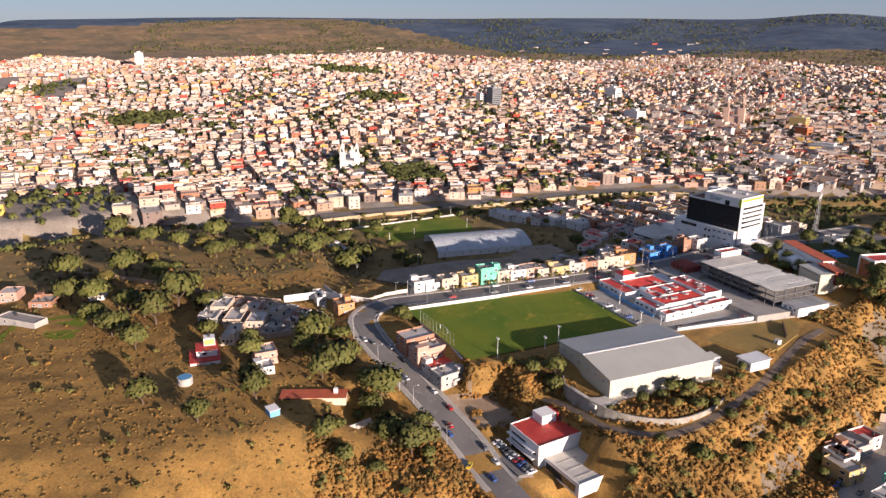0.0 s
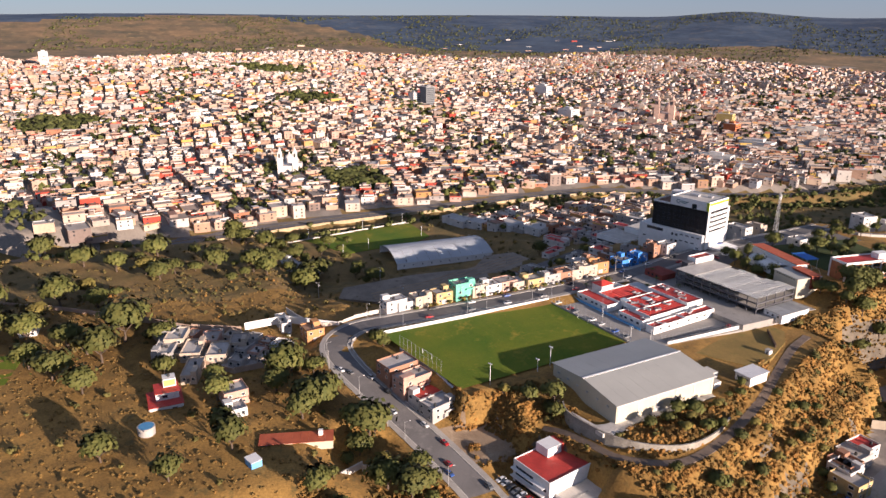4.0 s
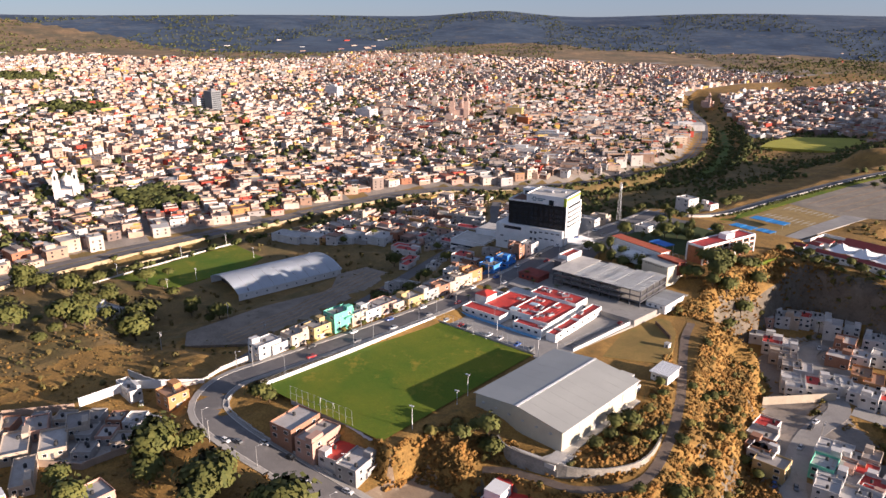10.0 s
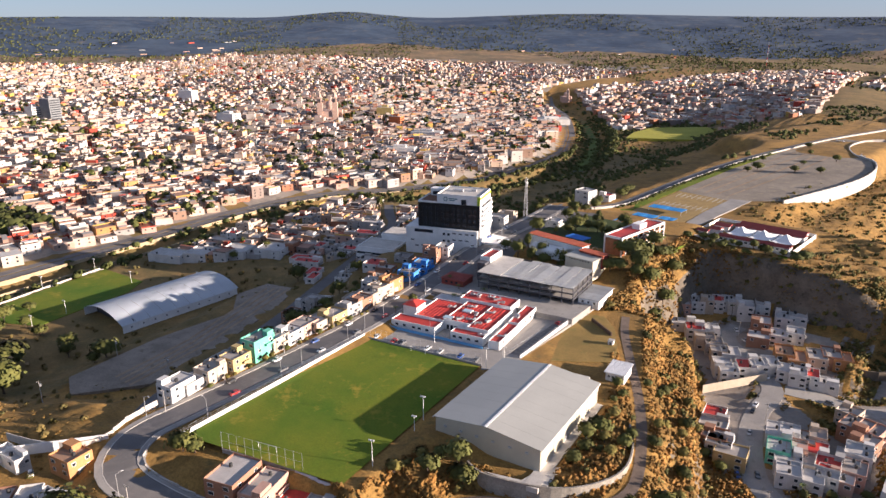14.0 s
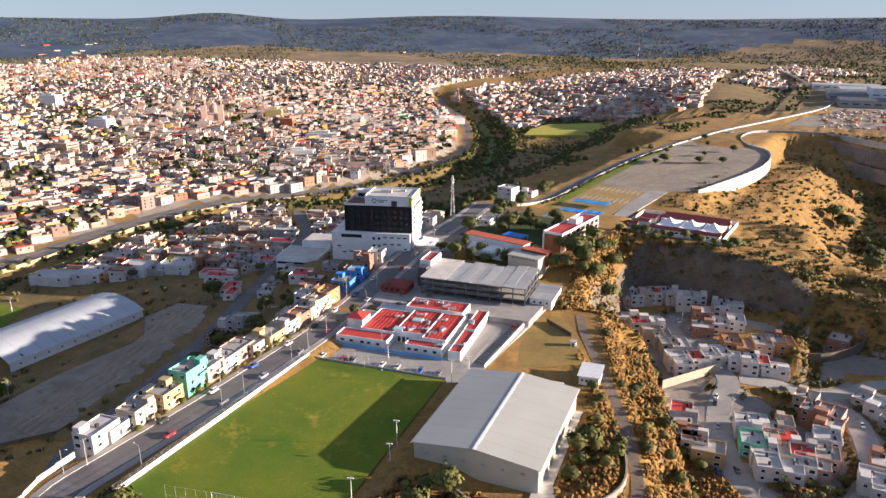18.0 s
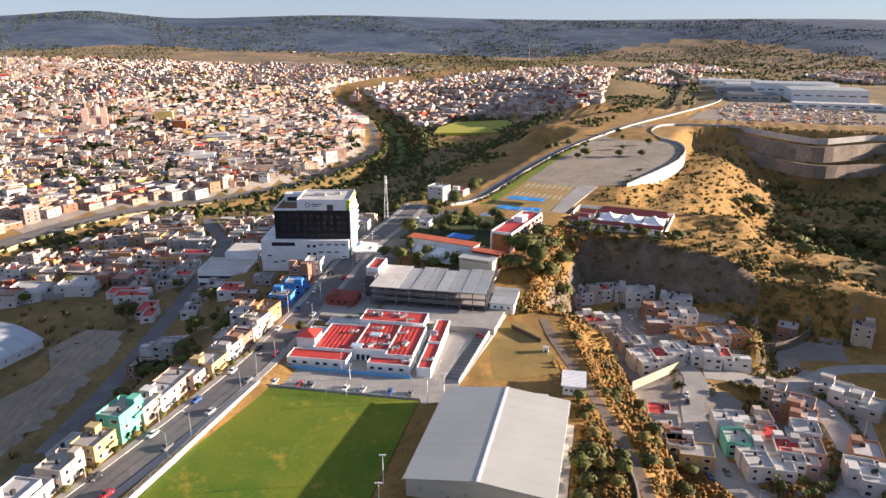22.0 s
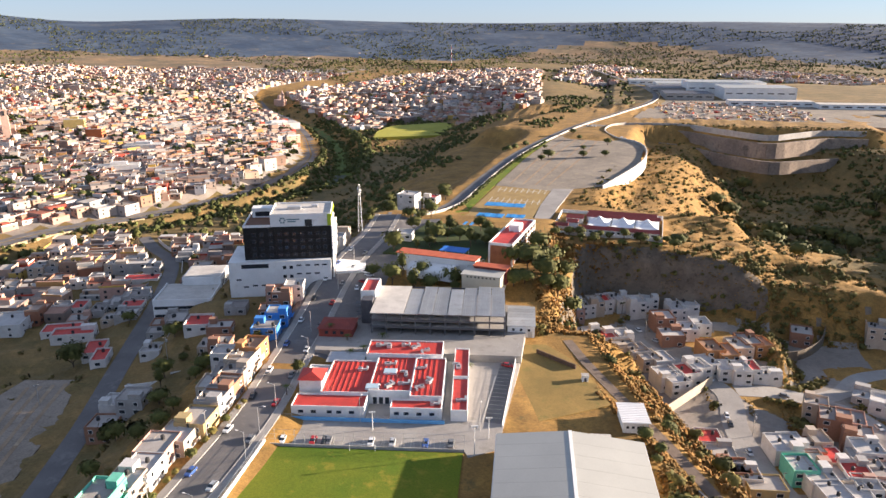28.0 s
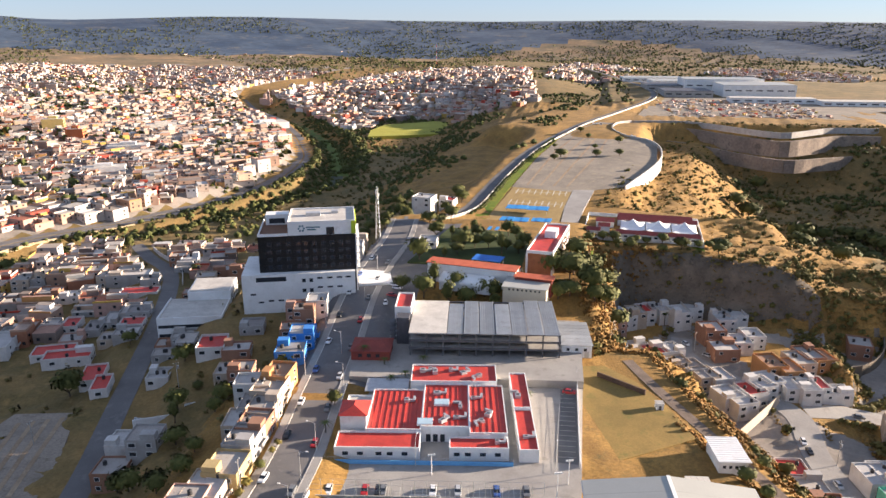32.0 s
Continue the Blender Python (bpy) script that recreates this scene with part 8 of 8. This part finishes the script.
for x, y, t, c in ((-16, 120, 15, "white"), (-15, 126, 80, "red"), (-14, 131, 80, "white"), (-17, 136, 80, "white"), (8, 90, 98, "white"), (27, 96, 98, "grey"), (-22, -118, 60, "white"), (-19, -123, 60, "white"), (-25, -131, 70, "white"),
                   (109, 178, 30, "white"), (117, 167, 60, "silver"), (140.5, 104, 0, "white"), (141, 98, 4, "black"), (137, 133, 45, "white"), (166, 127.5, 82, "grey"), (197, 112, 14, "silver"), (203, 84, 0, "black"), (145, 80, 10, "silver"), (156, 53, 25, "grey"), (150, 48, 30, "blue"),
                   (60, 640, 20, "white"), (64, 636, 20, "white"), (68, 632, 20, "white"), (72, 628, 20, "white"), (100, 560, 20, "white"), (103, 556, 20, "white")):
    car(x, y, t, c)


# ---- power poles with wires ----
def power_pole(x, y, turn):
    r = empty("power_pole", pose(x, y, gz(x, y), 0, 0, turn), "grey concrete power pole with crossarm", "pole", "power poles")
    bm = bms()
    cyl(bm, (0, 0, -0.3), (0, 0, 9.5), 0.16, 0.1, 7)
    part("pole", bm, CONCRETE, r)
    part("crossarm", unit("crossarm", STEEL, (0, 0, 9.0, 1.9, 0.12, 0.12)), None, r)
    for k in (-0.8, 0, 0.8):
        part("insulator", unit("insulator", WHITE, (k, 0, 9.12, 0.1, 0.1, 0.25)), None, r)
    if int(x * 7 + y) % 3 == 0:
        part("transformer", unit("transformer", GALV, (0.45, 0, 7.2, 0.6, 0.6, 1.0)), None, r)


for x, y, t in ((-17.2, -86, 80), (-17.4, -60, 90), (-17.6, -30, 90), (-19, 0, 90), (-22, 30, 85), (-27, 62, 80), (-33, 98, 80), (-41, 140, 85), (-44, 172, 80), (-60, -60, 60), (-105, -60, 20), (-78, -105, 60), (20, -121, 15), (66, -108, 15),
                (112, 172, 30), (148, 92, 30), (206, 95, 60), (151, 57, 20), (165, 31, 20), (-74, 62, 40), (-106, 30, 80)):
    power_pole(x, y, t)


# ---- landmarks of the town ----
PINK = paint(0.58, 0.40, 0.32)
PALE = paint(0.72, 0.66, 0.60)


def church(x, y, z, turn, s, wall, label, towers, dome):
    r = empty("church", pose(x, y, z, 0, 0, turn) @ Matrix.Scale(s, 4), label, "church", "churches")
    part("nave", unit("nave", wall, (0, 0, -2, 14, 40, 15)), None, r)
    part("transept", unit("transept", wall, (0, 8, -2, 30, 12, 14)), None, r)
    for sx in towers:
        part("tower", unit("tower", wall, (sx * 9, -18, -2, 6.5, 6.5, 25)), None, r)
        part("belfry", unit("belfry", wall, (sx * 9, -18, 23, 5.4, 5.4, 7)), None, r)
        for k in range(4):
            a = k * math.pi / 2
            part("arch_opening", unit("arch_opening", GLASS, (sx * 9 + 2.7 * math.cos(a), -18 + 2.7 * math.sin(a), 24, 1.6, 1.6, 4.5)), None, r)
        bm = bms()
        cyl(bm, (sx * 9, -18, 30), (sx * 9, -18, 36), 2.6, 0.2, 8)
        part("spire", bm, wall, r)
    bm = bms()
    cyl(bm, (0, 8, 12), (0, 8, 17), 6, 6, 16)
    part("drum", bm, wall, r)
    bm = bms()
    bmesh.ops.create_uvsphere(bm, u_segments=16, v_segments=8, radius=6.2, matrix=Matrix.Translation((0, 8, 17)))
    bmesh.ops.delete(bm, geom=[v for v in bm.verts if v.co.z < 16.8], context="VERTS")
    part("dome", bm, dome, r)
    part("lantern", unit("lantern", wall, (0, 8, 22.6, 1.6, 1.6, 3)), None, r)


church(-505, -48, -28, 75, 0.92, PALE, "pale pink church with twin towers and a dome", (-1, 1), PALE)
church(-700, 628, -27, 40, 1.35, PINK, "large pink stone church with two tall belfries", (-1, 1), PINK)
church(-560, 1180, -34, 20, 0.8, PINK, "distant pink church with a tall dome", (1,), PINK)


def tower_block(x, y, w, d, h, turn, tone, label):
    r = empty("tower_block", pose(x, y, gz(x, y) - 1, 0, 0, turn), label, "building", "tower blocks")
    part("wall", unit("wall", paint(*tone), (0, 0, 0, w, d, h + 1)), None, r)
    part("roof", unit("roof", PALE_CONC, (0, 0, h + 1, w - 1, d - 1, 0.3)), None, r)
    part("plant_room", unit("plant_room", paint(*tone), (0, 0, h + 1.2, w * 0.4, d * 0.4, 3)), None, r)
    for k in range(int(h / 3.3)):
        part("window_band", unit("window_band", GLASS, (0, 0, 2 + k * 3.3, w + 0.2, d * 0.86, 1.3)), None, r)
    return r


for a in ((-908, 268, 22, 18, 34, 12, (0.20, 0.21, 0.22), "dark grey tower block above the town"), (-925, 250, 16, 14, 20, 12, (0.70, 0.68, 0.65), "white office tower in the town"), (-1010, 560, 30, 18, 22, 20, (0.72, 0.71, 0.69), "white office tower in the town"),
          (-760, 470, 34, 18, 17, 10, (0.70, 0.69, 0.68), "white slab block in the town"), (-640, 700, 26, 16, 18, 30, (0.56, 0.42, 0.16), "ochre block in the town"), (-560, 640, 20, 16, 16, 20, (0.50, 0.16, 0.06), "orange-red block in the town"),
          (-1750, -430, 40, 20, 36, 5, (0.74, 0.73, 0.71), "white tower block at the town edge"), (-520, 760, 40, 18, 12, 35, (0.66, 0.62, 0.55), "cream block in the town"), (-455, 590, 44, 22, 9, 25, (0.72, 0.70, 0.67), "white market hall near the river"),
          (-400, 470, 40, 18, 8, 30, (0.72, 0.70, 0.67), "white hall near the river"), (-420, 880, 60, 36, 9, 40, (0.74, 0.72, 0.69), "large white hall near the river"), (-640, 330, 26, 18, 14, 8, (0.52, 0.36, 0.26), "brick block in the town")):
    tower_block(*a)
TM = empty("radio_mast", pose(-454, 2286, gz(-454, 2286)), "tall red and white radio mast on the hill", "mast")
for k in range(8):
    bm = bms()
    cyl(bm, (0, 0, k * 9), (0, 0, k * 9 + 9), 1.1 - 0.1 * k, 1.0 - 0.1 * k, 6)
    part("mast_section", bm, RED_ROOF if k % 2 == 0 else WHITE, TM)
BUS = empty("bus", pose(-262, -268, -27.4 - 2.4, 0, 0, 14), "turquoise bus on the boulevard", "bus")
part("body", unit("body", paint(0.05, 0.36, 0.40), (0, 0, 0.4, 2.5, 11, 2.7)), None, BUS)
part("window_band", unit("window_band", GLASS, (0, 0, 1.6, 2.56, 10, 0.9)), None, BUS)
for sx in (-1.1, 1.1):
    for sy in (-3.6, 3.4):
        at(part("wheel", WHEEL, None, BUS), pose(sx, sy, 0.45) @ Matrix.Scale(1.4, 4))
